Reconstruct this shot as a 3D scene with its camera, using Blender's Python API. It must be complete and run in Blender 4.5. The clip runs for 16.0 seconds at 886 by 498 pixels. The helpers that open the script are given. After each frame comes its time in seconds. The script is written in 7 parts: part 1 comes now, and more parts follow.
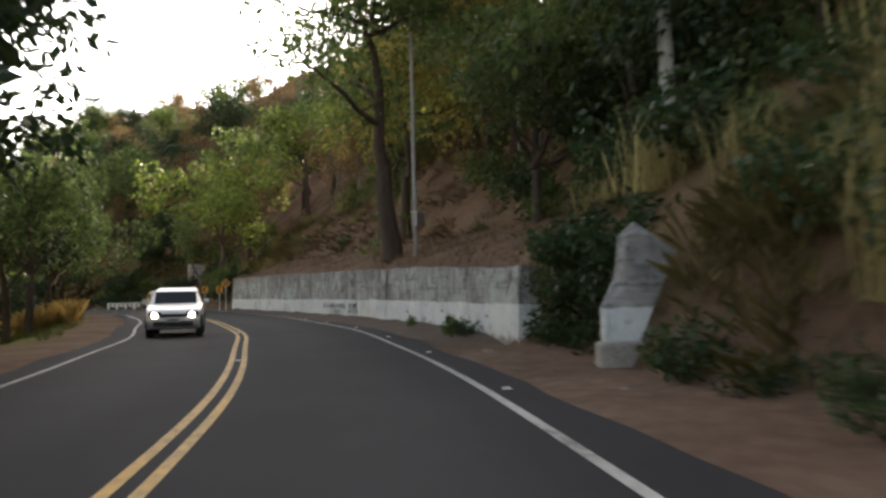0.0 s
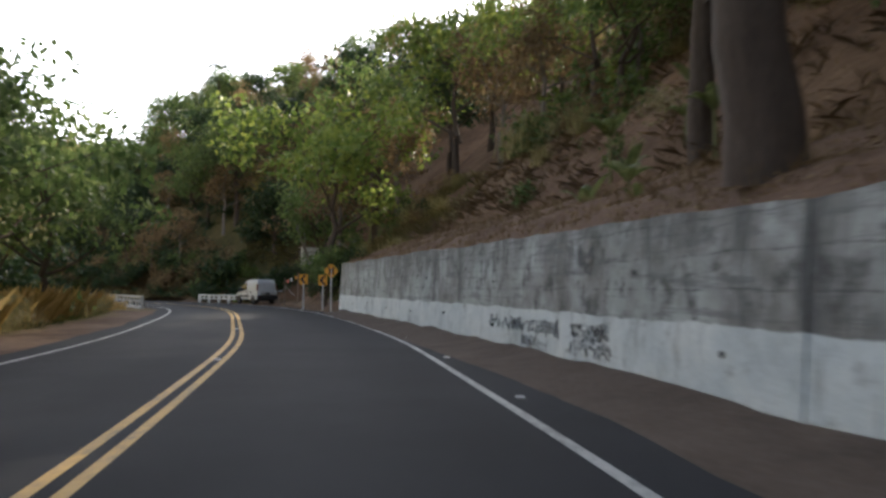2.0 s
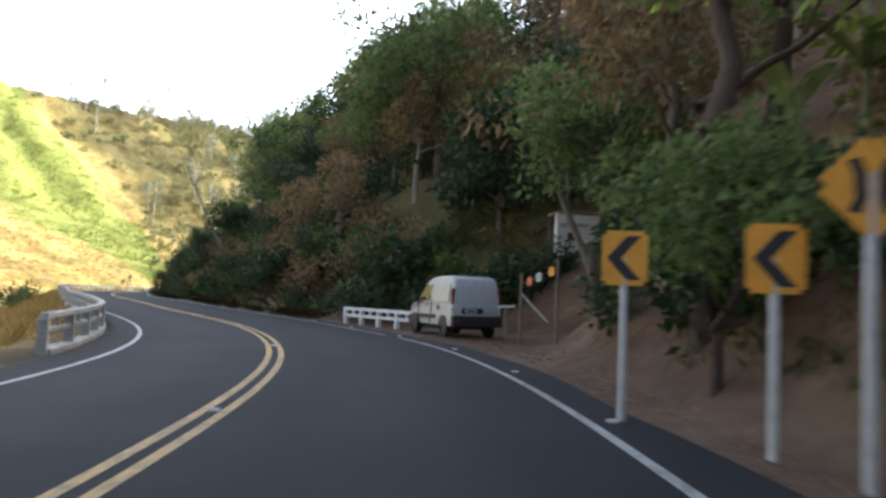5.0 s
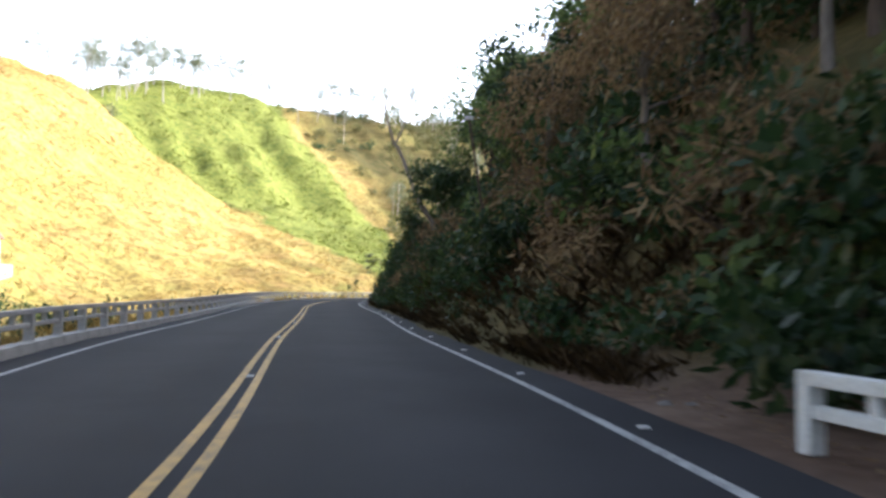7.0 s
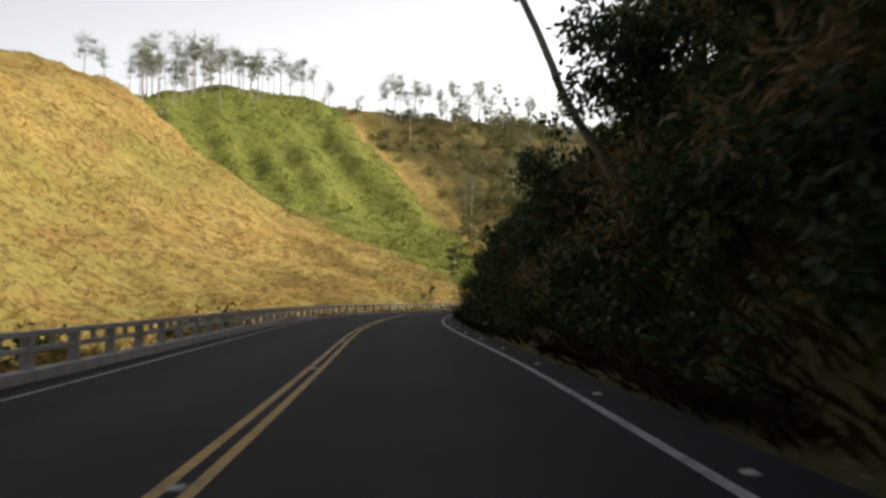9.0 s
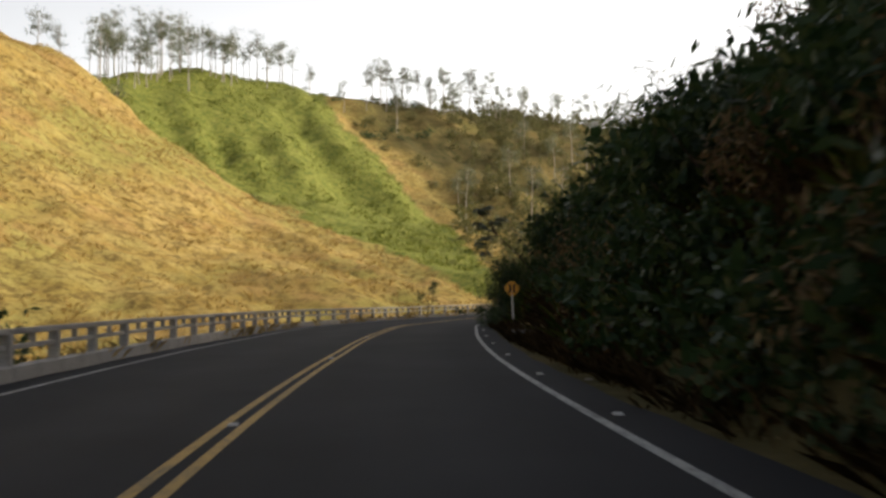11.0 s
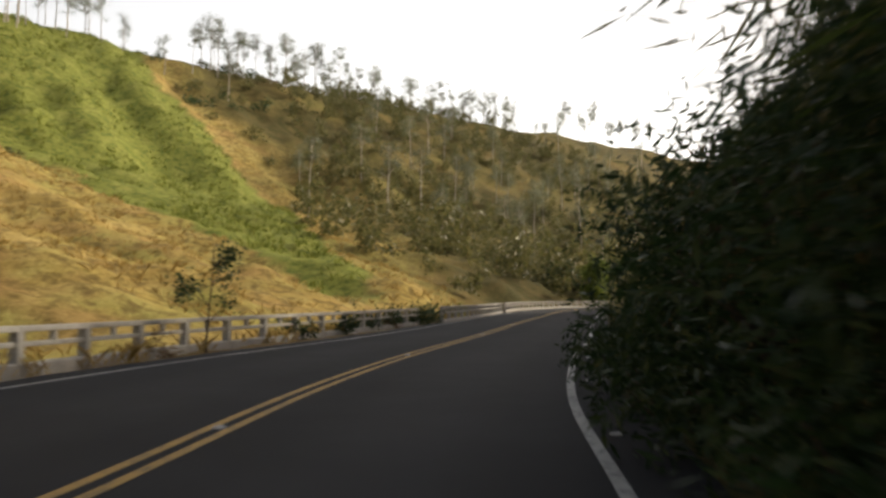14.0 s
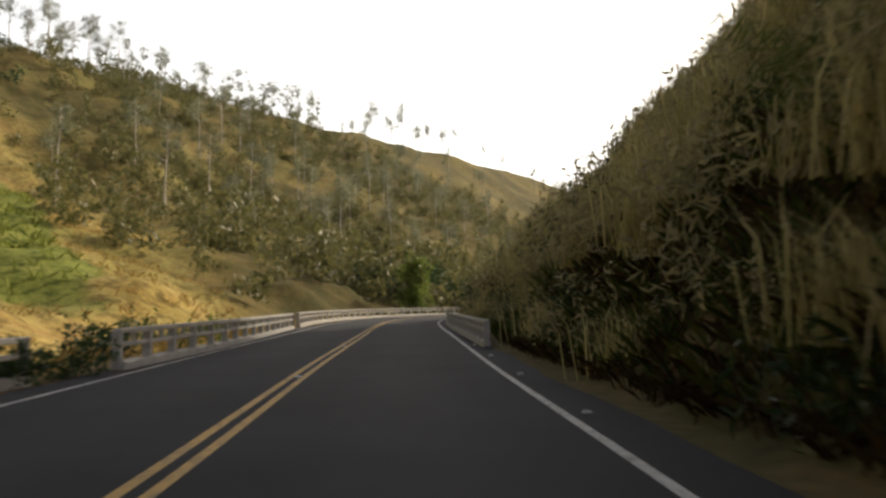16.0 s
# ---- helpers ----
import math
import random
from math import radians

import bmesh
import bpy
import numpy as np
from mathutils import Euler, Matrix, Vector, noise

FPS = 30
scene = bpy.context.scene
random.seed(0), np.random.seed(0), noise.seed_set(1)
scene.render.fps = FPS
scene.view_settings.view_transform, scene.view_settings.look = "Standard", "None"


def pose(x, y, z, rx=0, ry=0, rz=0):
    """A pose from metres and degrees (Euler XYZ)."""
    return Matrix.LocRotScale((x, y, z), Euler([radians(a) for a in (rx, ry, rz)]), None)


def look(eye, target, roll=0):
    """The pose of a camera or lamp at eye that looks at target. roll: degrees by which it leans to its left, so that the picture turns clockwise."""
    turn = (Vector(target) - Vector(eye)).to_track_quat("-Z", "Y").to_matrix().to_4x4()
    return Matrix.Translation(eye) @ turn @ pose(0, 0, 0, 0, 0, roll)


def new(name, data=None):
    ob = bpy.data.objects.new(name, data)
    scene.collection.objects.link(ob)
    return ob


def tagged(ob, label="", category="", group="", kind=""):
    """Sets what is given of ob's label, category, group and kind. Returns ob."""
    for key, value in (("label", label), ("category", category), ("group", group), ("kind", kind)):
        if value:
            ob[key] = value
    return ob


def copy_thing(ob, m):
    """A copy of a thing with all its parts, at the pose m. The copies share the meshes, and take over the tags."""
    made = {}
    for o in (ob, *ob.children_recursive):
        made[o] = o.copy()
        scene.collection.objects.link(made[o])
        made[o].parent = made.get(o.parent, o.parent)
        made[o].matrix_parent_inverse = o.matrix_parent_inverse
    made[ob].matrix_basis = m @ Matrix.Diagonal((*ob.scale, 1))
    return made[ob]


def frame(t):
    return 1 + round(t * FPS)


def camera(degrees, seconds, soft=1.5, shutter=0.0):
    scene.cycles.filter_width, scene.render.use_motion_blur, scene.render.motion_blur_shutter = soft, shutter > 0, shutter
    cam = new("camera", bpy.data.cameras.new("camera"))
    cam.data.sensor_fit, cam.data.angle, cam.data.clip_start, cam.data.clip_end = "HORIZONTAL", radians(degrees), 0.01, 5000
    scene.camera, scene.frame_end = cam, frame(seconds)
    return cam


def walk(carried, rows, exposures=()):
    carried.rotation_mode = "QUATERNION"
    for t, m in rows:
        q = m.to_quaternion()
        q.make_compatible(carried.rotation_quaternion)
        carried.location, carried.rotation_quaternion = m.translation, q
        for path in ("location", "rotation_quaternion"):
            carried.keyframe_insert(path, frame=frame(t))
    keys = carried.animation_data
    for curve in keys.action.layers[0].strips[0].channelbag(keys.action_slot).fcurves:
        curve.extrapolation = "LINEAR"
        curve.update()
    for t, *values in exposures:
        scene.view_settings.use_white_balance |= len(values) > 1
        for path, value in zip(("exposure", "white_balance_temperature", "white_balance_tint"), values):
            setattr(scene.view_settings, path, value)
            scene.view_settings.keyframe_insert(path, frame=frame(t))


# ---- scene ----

# ------------------------------------------------------------------ camera
EYE = 1.22
ROUTE = [  # seconds, x, y, heading, tilt, lean
    (0.0, -37.13, -88.86, -51.13, 2.91, -1.45),
    (0.5, -32.97, -84.63, -48.58, 2.90, -1.62),
    (1.0, -29.04, -80.51, -45.52, 3.09, -0.68),
    (1.5, -25.47, -76.36, -42.64, 2.89, -0.02),
    (2.0, -22.12, -71.73, -40.65, 2.84, 0.29),
    (2.5, -18.87, -67.04, -38.19, 3.16, 1.18),
    (3.0, -15.66, -62.18, -34.87, 3.68, 1.53),
    (3.2, -14.49, -60.14, -33.46, 3.84, 1.85),
    (3.7, -11.58, -54.98, -31.24, 3.67, 1.79),
    (4.2, -8.82, -49.65, -29.11, 3.53, 1.77),
    (4.7, -6.29, -44.17, -26.14, 3.43, 1.91),
    (5.3, -3.67, -37.38, -21.36, 3.32, 2.49),
    (5.5, -3.06, -35.01, -19.82, 3.48, 2.95),
    (6.0, -1.44, -29.10, -15.04, 3.51, 2.96),
    (6.5, -0.22, -23.21, -10.35, 3.06, 1.73),
    (7.0, 0.56, -17.50, -5.90, 2.94, 0.51),
    (7.5, 0.79, -11.72, -2.61, 2.86, 0.23),
    (8.0, 0.55, -5.89, -0.30, 2.93, 0.02),
    (8.5, 0.07, 0.00, -0.00, 3.28, -0.39),
    (9.0, -0.13, 5.96, -0.90, 3.55, -0.89),
    (9.2, -0.29, 8.33, -1.35, 3.51, -0.88),
    (9.7, -0.55, 14.25, -1.36, 3.51, -0.77),
    (10.2, -0.81, 20.16, -1.14, 3.54, -0.71),
    (10.7, -1.07, 26.07, -1.42, 3.57, -0.80),
    (11.3, -1.31, 33.20, -2.46, 3.64, -1.12),
    (11.5, -1.37, 35.60, -2.71, 3.62, -1.09),
    (12.0, -1.35, 41.62, -3.69, 3.36, -1.49),
    (12.5, -1.19, 47.72, -5.16, 3.03, -1.07),
    (13.0, -1.00, 53.76, -7.44, 2.85, -0.76),
    (13.5, -0.60, 59.59, -10.31, 2.85, -0.40),
    (14.0, 0.53, 65.08, -13.57, 3.54, 0.04),
    (14.5, 1.73, 70.57, -17.35, 3.77, -0.10),
    (15.0, 3.37, 75.96, -21.48, 3.85, -0.42),
    (15.5, 5.55, 81.10, -25.38, 3.91, -0.21),
    (16.0, 7.97, 86.15, -27.73, 3.98, -0.46),
]
cam = camera(58.7, 16.0, soft=2.8, shutter=0.35)
walk(cam, [(t, pose(x, y, EYE, 90 + tilt, 0, yaw) @ pose(0, 0, 0, 0, 0, lean)) for t, x, y, yaw, tilt, lean in ROUTE],
     exposures=[(0.0, 1.4, 6700, 10), (0.5, 1.05, 6500, 10), (1.0, 1.28, 6450, 10), (1.5, 0.9, 6350, 10), (2.0, 1.35, 6050, 10), (2.5, 1.5, 6000, 10), (3.2, 1.5, 5950, 10), (5.3, 1.75, 5500, 10), (6.2, 1.8, 5400, 10), (7.0, 1.35, 5450, 10), (7.5, 0.45, 6200, 10), (8.0, -0.25, 6550, 10),
                (9.2, -0.3, 6500, 10), (11.3, -0.15, 6600, 10), (12.5, -0.05, 6600, 10), (14.0, -0.3, 6700, 10), (16.0, -0.2, 6700, 10)])

# ------------------------------------------------------------------ light
SUN_AZ, SUN_EL = 74.0, 30.0   # degrees clockwise from +y, degrees above the horizon
world = bpy.data.worlds.new("world")
scene.world = world
world.use_nodes = True
wn = world.node_tree
sky = wn.nodes.new("ShaderNodeTexSky")
sky.sky_type = "NISHITA"
sky.sun_disc = False
sky.sun_elevation = radians(SUN_EL)
sky.sun_rotation = radians(SUN_AZ)
sky.dust_density = 7.0
sky.ozone_density = 1.0
wn.links.new(sky.outputs["Color"], wn.nodes["Background"].inputs["Color"])
wn.nodes["Background"].inputs["Strength"].default_value = 0.085
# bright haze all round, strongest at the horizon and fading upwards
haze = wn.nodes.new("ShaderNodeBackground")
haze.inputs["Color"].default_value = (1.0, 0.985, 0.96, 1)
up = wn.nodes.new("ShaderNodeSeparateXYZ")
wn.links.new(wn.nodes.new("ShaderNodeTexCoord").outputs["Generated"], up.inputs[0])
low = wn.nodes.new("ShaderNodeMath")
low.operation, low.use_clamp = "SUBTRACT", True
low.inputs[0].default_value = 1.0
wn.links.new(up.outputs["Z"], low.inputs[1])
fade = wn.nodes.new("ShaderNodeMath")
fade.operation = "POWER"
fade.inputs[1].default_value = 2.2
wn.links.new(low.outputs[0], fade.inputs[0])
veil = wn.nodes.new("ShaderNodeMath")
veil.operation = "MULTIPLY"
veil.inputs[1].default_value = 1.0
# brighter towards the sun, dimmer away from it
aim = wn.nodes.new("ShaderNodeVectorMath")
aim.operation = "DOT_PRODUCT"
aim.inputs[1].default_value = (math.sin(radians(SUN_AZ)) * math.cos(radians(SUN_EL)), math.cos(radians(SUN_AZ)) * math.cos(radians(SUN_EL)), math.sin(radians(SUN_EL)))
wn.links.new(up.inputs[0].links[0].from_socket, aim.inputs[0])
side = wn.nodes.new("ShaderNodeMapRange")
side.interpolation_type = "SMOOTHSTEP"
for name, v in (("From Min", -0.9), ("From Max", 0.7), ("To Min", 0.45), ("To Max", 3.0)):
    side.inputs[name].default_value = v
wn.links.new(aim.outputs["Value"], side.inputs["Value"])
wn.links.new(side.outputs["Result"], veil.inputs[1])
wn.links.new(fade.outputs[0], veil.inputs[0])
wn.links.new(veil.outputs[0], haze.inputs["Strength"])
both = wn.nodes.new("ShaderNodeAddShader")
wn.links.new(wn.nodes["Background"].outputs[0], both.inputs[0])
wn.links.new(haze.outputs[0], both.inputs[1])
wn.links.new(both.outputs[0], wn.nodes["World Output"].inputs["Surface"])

sun = new("sun", bpy.data.lights.new("sun", "SUN"))
sun.data.energy = 4.2
sun.data.angle = radians(0.6)
sun.data.color = (1.0, 0.86, 0.66)
az, el = radians(SUN_AZ), radians(SUN_EL)
sun.matrix_world = look((math.sin(az) * 300, math.cos(az) * 300, 300 * math.tan(el)), (0, 0, 0))

# ------------------------------------------------------------------ materials
def shader(name):
    m = bpy.data.materials.new(name)
    m.use_nodes = True
    nt = m.node_tree
    return m, nt, nt.nodes["Principled BSDF"]


def ramp(nt, fac, stops):
    r = nt.nodes.new("ShaderNodeValToRGB")
    while len(r.color_ramp.elements) < len(stops):
        r.color_ramp.elements.new(0.5)
    for e, (p, c) in zip(r.color_ramp.elements, stops):
        e.position, e.color = p, (*c, 1)
    nt.links.new(fac, r.inputs["Fac"])
    return r.outputs["Color"]


def noise_of(nt, scale, detail=4.0, rough=0.6, vec=None, stretch=None):
    n = nt.nodes.new("ShaderNodeTexNoise")
    n.inputs["Scale"].default_value = scale
    n.inputs["Detail"].default_value = detail
    n.inputs["Roughness"].default_value = rough
    if vec is None:
        vec = nt.nodes.new("ShaderNodeTexCoord").outputs["Object"]
    if stretch:
        mp = nt.nodes.new("ShaderNodeMapping")
        mp.inputs["Scale"].default_value = stretch
        nt.links.new(vec, mp.inputs["Vector"])
        vec = mp.outputs["Vector"]
    nt.links.new(vec, n.inputs["Vector"])
    return n.outputs["Fac"]


def mixc(nt, fac, a, b, mode="MIX"):
    n = nt.nodes.new("ShaderNodeMix")
    n.data_type = "RGBA"
    n.blend_type = mode
    for sock, v in ((n.inputs["Factor"], fac), (n.inputs[6], a), (n.inputs[7], b)):
        if isinstance(v, (int, float)):
            sock.default_value = v
        elif isinstance(v, tuple):
            sock.default_value = (*v, 1)
        else:
            nt.links.new(v, sock)
    return n.outputs[2]


def maths(nt, op, a, b=0.0, clamp=False):
    n = nt.nodes.new("ShaderNodeMath")
    n.operation = op
    n.use_clamp = clamp
    for i, v in enumerate((a, b)):
        if isinstance(v, (int, float)):
            n.inputs[i].default_value = v
        else:
            nt.links.new(v, n.inputs[i])
    return n.outputs[0]


def bump(nt, bsdf, height, strength=0.4, dist=0.02):
    b = nt.nodes.new("ShaderNodeBump")
    b.inputs["Strength"].default_value = strength
    b.inputs["Distance"].default_value = dist
    nt.links.new(height, b.inputs["Height"])
    nt.links.new(b.outputs["Normal"], bsdf.inputs["Normal"])


def surface(name, c1, c2, c3, scale=4.0, fine=40.0, rough=0.8, relief=0.4, dist=0.01, metal=0.0, stretch=None):
    """Two scales of variation between three colours, with fine relief."""
    m, nt, b = shader(name)
    big = noise_of(nt, scale, 5, 0.6, stretch=stretch)
    small = noise_of(nt, fine, 3, 0.6, stretch=stretch)
    col = ramp(nt, big, [(0.3, c1), (0.5, c2), (0.72, c3)])
    col = mixc(nt, 0.55, col, ramp(nt, small, [(0.25, tuple(0.55 * v for v in c2)), (0.75, tuple(min(1, 1.35 * v) for v in c2))]))
    nt.links.new(col, b.inputs["Base Color"])
    b.inputs["Roughness"].default_value = rough
    b.inputs["Metallic"].default_value = metal
    b.inputs["Specular IOR Level"].default_value = 0.3
    bump(nt, b, small, relief, dist)
    return m


def leafage(name, c1, c2, c3, through_light=0.35, rough=0.5, sheen=0.35):
    """Leaves: each one a little different, with light coming through."""
    m, nt, b = shader(name)
    rnd = nt.nodes.new("ShaderNodeNewGeometry").outputs["Random Per Island"]
    oi = nt.nodes.new("ShaderNodeObjectInfo").outputs["Random"]
    col = ramp(nt, rnd, [(0.0, c1), (0.5, c2), (1.0, c3)])
    tone = maths(nt, "MULTIPLY_ADD", oi, 0.5)
    tone.node.inputs[2].default_value = 0.75
    mul = nt.nodes.new("ShaderNodeVectorMath")
    mul.operation = "SCALE"
    nt.links.new(col, mul.inputs[0])
    nt.links.new(tone, mul.inputs["Scale"])
    nt.links.new(mul.outputs[0], b.inputs["Base Color"])
    b.inputs["Roughness"].default_value = rough
    b.inputs["Specular IOR Level"].default_value = sheen
    tr = nt.nodes.new("ShaderNodeBsdfTranslucent")
    nt.links.new(mul.outputs[0], tr.inputs["Color"])
    mx = nt.nodes.new("ShaderNodeMixShader")
    mx.inputs["Fac"].default_value = through_light
    nt.links.new(b.outputs[0], mx.inputs[1])
    nt.links.new(tr.outputs[0], mx.inputs[2])
    nt.links.new(mx.outputs[0], nt.nodes["Material Output"].inputs["Surface"])
    return m


def plain(name, c, rough=0.5, metal=0.0, wear=0.2, coat=0.0):
    m, nt, b = shader(name)
    n = noise_of(nt, 6.0, 5, 0.65)
    col = ramp(nt, n, [(0.3, tuple(v * (1 - wear) for v in c)), (0.6, c)])
    nt.links.new(col, b.inputs["Base Color"])
    b.inputs["Roughness"].default_value = rough
    b.inputs["Metallic"].default_value = metal
    b.inputs["Coat Weight"].default_value = coat
    return m


def glow(name, c, strength):
    m, nt, b = shader(name)
    b.inputs["Base Color"].default_value = (*c, 1)
    b.inputs["Emission Color"].default_value = (*c, 1)
    b.inputs["Emission Strength"].default_value = strength
    return m


def ground_material():
    m, nt, b = shader("ground")
    at = {}
    for k in ("gold", "green", "leaf", "soil"):
        a = nt.nodes.new("ShaderNodeAttribute")
        a.attribute_name = k
        at[k] = a.outputs["Fac"]
    big = noise_of(nt, 0.035, 5, 0.65)
    mid = noise_of(nt, 0.28, 5, 0.68)
    fine = noise_of(nt, 3.0, 4, 0.7)
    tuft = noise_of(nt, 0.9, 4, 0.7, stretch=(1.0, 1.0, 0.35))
    gold = ramp(nt, mid, [(0.28, (0.28, 0.18, 0.048)), (0.46, (0.40, 0.29, 0.088)), (0.58, (0.51, 0.385, 0.14)), (0.75, (0.36, 0.235, 0.075))])
    gold = mixc(nt, ramp(nt, big, [(0.44, (0, 0, 0)), (0.60, (0.8, 0.8, 0.8))]), gold, (0.30, 0.29, 0.080))
    gold = mixc(nt, ramp(nt, noise_of(nt, 0.09, 4, 0.65), [(0.50, (0, 0, 0)), (0.64, (0.7, 0.7, 0.7))]), gold, (0.36, 0.22, 0.085))
    # hollows between tufts coloured dark, as shadow among the tussocks
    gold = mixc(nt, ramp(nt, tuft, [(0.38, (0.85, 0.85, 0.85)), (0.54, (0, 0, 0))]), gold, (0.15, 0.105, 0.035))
    green = ramp(nt, mid, [(0.28, (0.125, 0.145, 0.030)), (0.5, (0.215, 0.235, 0.052)), (0.74, (0.32, 0.315, 0.090))])
    # the same tussock shadow put into the green
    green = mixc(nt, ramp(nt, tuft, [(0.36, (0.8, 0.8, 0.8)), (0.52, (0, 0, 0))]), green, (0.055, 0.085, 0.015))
    leaf = ramp(nt, mid, [(0.3, (0.070, 0.040, 0.025)), (0.5, (0.135, 0.080, 0.050)), (0.72, (0.215, 0.138, 0.088))])
    soil = ramp(nt, mid, [(0.3, (0.085, 0.055, 0.038)), (0.5, (0.14, 0.093, 0.064)), (0.72, (0.20, 0.14, 0.10))])
    brush = ramp(nt, mid, [(0.3, (0.040, 0.042, 0.014)), (0.5, (0.085, 0.074, 0.026)), (0.75, (0.155, 0.112, 0.045))])
    c = brush
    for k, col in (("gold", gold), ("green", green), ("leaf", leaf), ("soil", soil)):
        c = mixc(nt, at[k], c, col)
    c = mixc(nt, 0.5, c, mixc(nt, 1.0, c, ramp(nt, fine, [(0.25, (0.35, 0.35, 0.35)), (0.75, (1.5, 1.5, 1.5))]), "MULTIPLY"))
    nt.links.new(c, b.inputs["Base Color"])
    b.inputs["Roughness"].default_value = 0.95
    b.inputs["Specular IOR Level"].default_value = 0.1
    bump(nt, b, maths(nt, "ADD", maths(nt, "MULTIPLY", tuft, 1.5), fine), 0.6, 0.10)
    return m


def asphalt_material():
    m, nt, b = shader("asphalt")
    across = nt.nodes.new("ShaderNodeAttribute")
    across.attribute_name = "across"
    grit = noise_of(nt, 60.0, 3, 0.7)
    blot = noise_of(nt, 0.35, 4, 0.6)
    col = ramp(nt, blot, [(0.3, (0.019, 0.020, 0.023)), (0.7, (0.030, 0.031, 0.035))])
    lane = maths(nt, "ABSOLUTE", maths(nt, "SUBTRACT", maths(nt, "ABSOLUTE", across.outputs["Fac"]), 1.75))
    track = ramp(nt, lane, [(0.35, (1.16, 1.15, 1.13)), (1.0, (0.88, 0.88, 0.9))])
    col = mixc(nt, 1.0, col, track, "MULTIPLY")
    col = mixc(nt, 0.6, col, mixc(nt, 1.0, col, ramp(nt, grit, [(0.3, (0.5, 0.5, 0.5)), (0.7, (1.6, 1.6, 1.6))]), "MULTIPLY"))
    nt.links.new(col, b.inputs["Base Color"])
    b.inputs["Roughness"].default_value = 0.85
    b.inputs["Specular IOR Level"].default_value = 0.18
    bump(nt, b, grit, 0.5, 0.004)
    return m


def line_material(name, c, dark):
    m, nt, b = shader(name)
    wear = noise_of(nt, 9.0, 6, 0.75)
    blot = noise_of(nt, 0.8, 4, 0.6)
    f = maths(nt, "ADD", maths(nt, "MULTIPLY", wear, 0.7), maths(nt, "MULTIPLY", blot, 0.3))
    col = ramp(nt, f, [(0.40, dark), (0.50, tuple(0.75 * v for v in c)), (0.64, c)])
    nt.links.new(col, b.inputs["Base Color"])
    b.inputs["Roughness"].default_value = 0.65
    return m


def wall_material():
    """Whitewash below, stained bare concrete above, with dark runs from the top."""
    m, nt, b = shader("whitewashed concrete")
    co = nt.nodes.new("ShaderNodeTexCoord").outputs["Object"]
    sep = nt.nodes.new("ShaderNodeSeparateXYZ")
    nt.links.new(co, sep.inputs[0])
    z = sep.outputs["Z"]
    runs = noise_of(nt, 1.0, 5, 0.7, stretch=(1.5, 1.5, 0.16))
    fine_runs = noise_of(nt, 1.0, 5, 0.7, stretch=(4.0, 4.0, 0.7))
    blot = noise_of(nt, 0.9, 6, 0.7)
    grit = noise_of(nt, 26.0, 4, 0.7)
    patch = noise_of(nt, 0.22, 5, 0.7)
    cloud = noise_of(nt, 2.6, 6, 0.75)
    conc = ramp(nt, blot, [(0.30, (0.13, 0.125, 0.112)), (0.45, (0.225, 0.22, 0.205)), (0.57, (0.335, 0.335, 0.32)), (0.70, (0.47, 0.485, 0.475))])
    conc = mixc(nt, ramp(nt, patch, [(0.42, (0, 0, 0)), (0.58, (0.75, 0.75, 0.75))]), conc, mixc(nt, 0.55, conc, (0.52, 0.57, 0.55)))
    conc = mixc(nt, ramp(nt, cloud, [(0.51, (0, 0, 0)), (0.63, (0.85, 0.85, 0.85))]), conc, (0.075, 0.073, 0.068))
    # damp dark growth under the top edge, running down here and there
    sag = maths(nt, "ADD", z, maths(nt, "MULTIPLY", maths(nt, "SUBTRACT", runs, 0.5), 3.2))
    conc = mixc(nt, ramp(nt, maths(nt, "DIVIDE", sag, 3.0), [(0.55, (0, 0, 0)), (0.78, (0.6, 0.6, 0.6))]), conc, (0.115, 0.11, 0.095))
    conc = mixc(nt, ramp(nt, runs, [(0.58, (0, 0, 0)), (0.68, (0.75, 0.75, 0.75))]), conc, (0.06, 0.06, 0.062))
    conc = mixc(nt, ramp(nt, fine_runs, [(0.56, (0, 0, 0)), (0.74, (0.55, 0.55, 0.55))]), conc, (0.58, 0.61, 0.59))
    courses = noise_of(nt, 1.0, 4, 0.65, stretch=(0.5, 0.5, 7.0))
    conc = mixc(nt, ramp(nt, courses, [(0.55, (0, 0, 0)), (0.64, (0.6, 0.6, 0.6))]), conc, (0.13, 0.13, 0.13))
    # seams of the formwork boards, broken and uneven
    seam = maths(nt, "ABSOLUTE", maths(nt, "SUBTRACT", maths(nt, "FRACT", maths(nt, "MULTIPLY", maths(nt, "ADD", z, maths(nt, "MULTIPLY", noise_of(nt, 0.8, 3, 0.6), 0.16)), 2.7)), 0.5))
    seam = maths(nt, "MULTIPLY", ramp(nt, seam, [(0.0, (1, 1, 1)), (0.05, (0, 0, 0))]), ramp(nt, cloud, [(0.42, (0, 0, 0)), (0.56, (0.8, 0.8, 0.8))]))
    conc = mixc(nt, seam, conc, (0.08, 0.08, 0.08))
    white = ramp(nt, blot, [(0.26, (0.36, 0.40, 0.41)), (0.45, (0.58, 0.62, 0.62)), (0.7, (0.74, 0.76, 0.74))])
    white = mixc(nt, ramp(nt, fine_runs, [(0.58, (0, 0, 0)), (0.72, (0.75, 0.75, 0.75))]), white, (0.20, 0.215, 0.22))
    white = mixc(nt, ramp(nt, noise_of(nt, 1.0, 6, 0.75, stretch=(2.2, 2.2, 3.4)), [(0.56, (0, 0, 0)), (0.70, (0.7, 0.7, 0.7))]), white, (0.17, 0.175, 0.175))
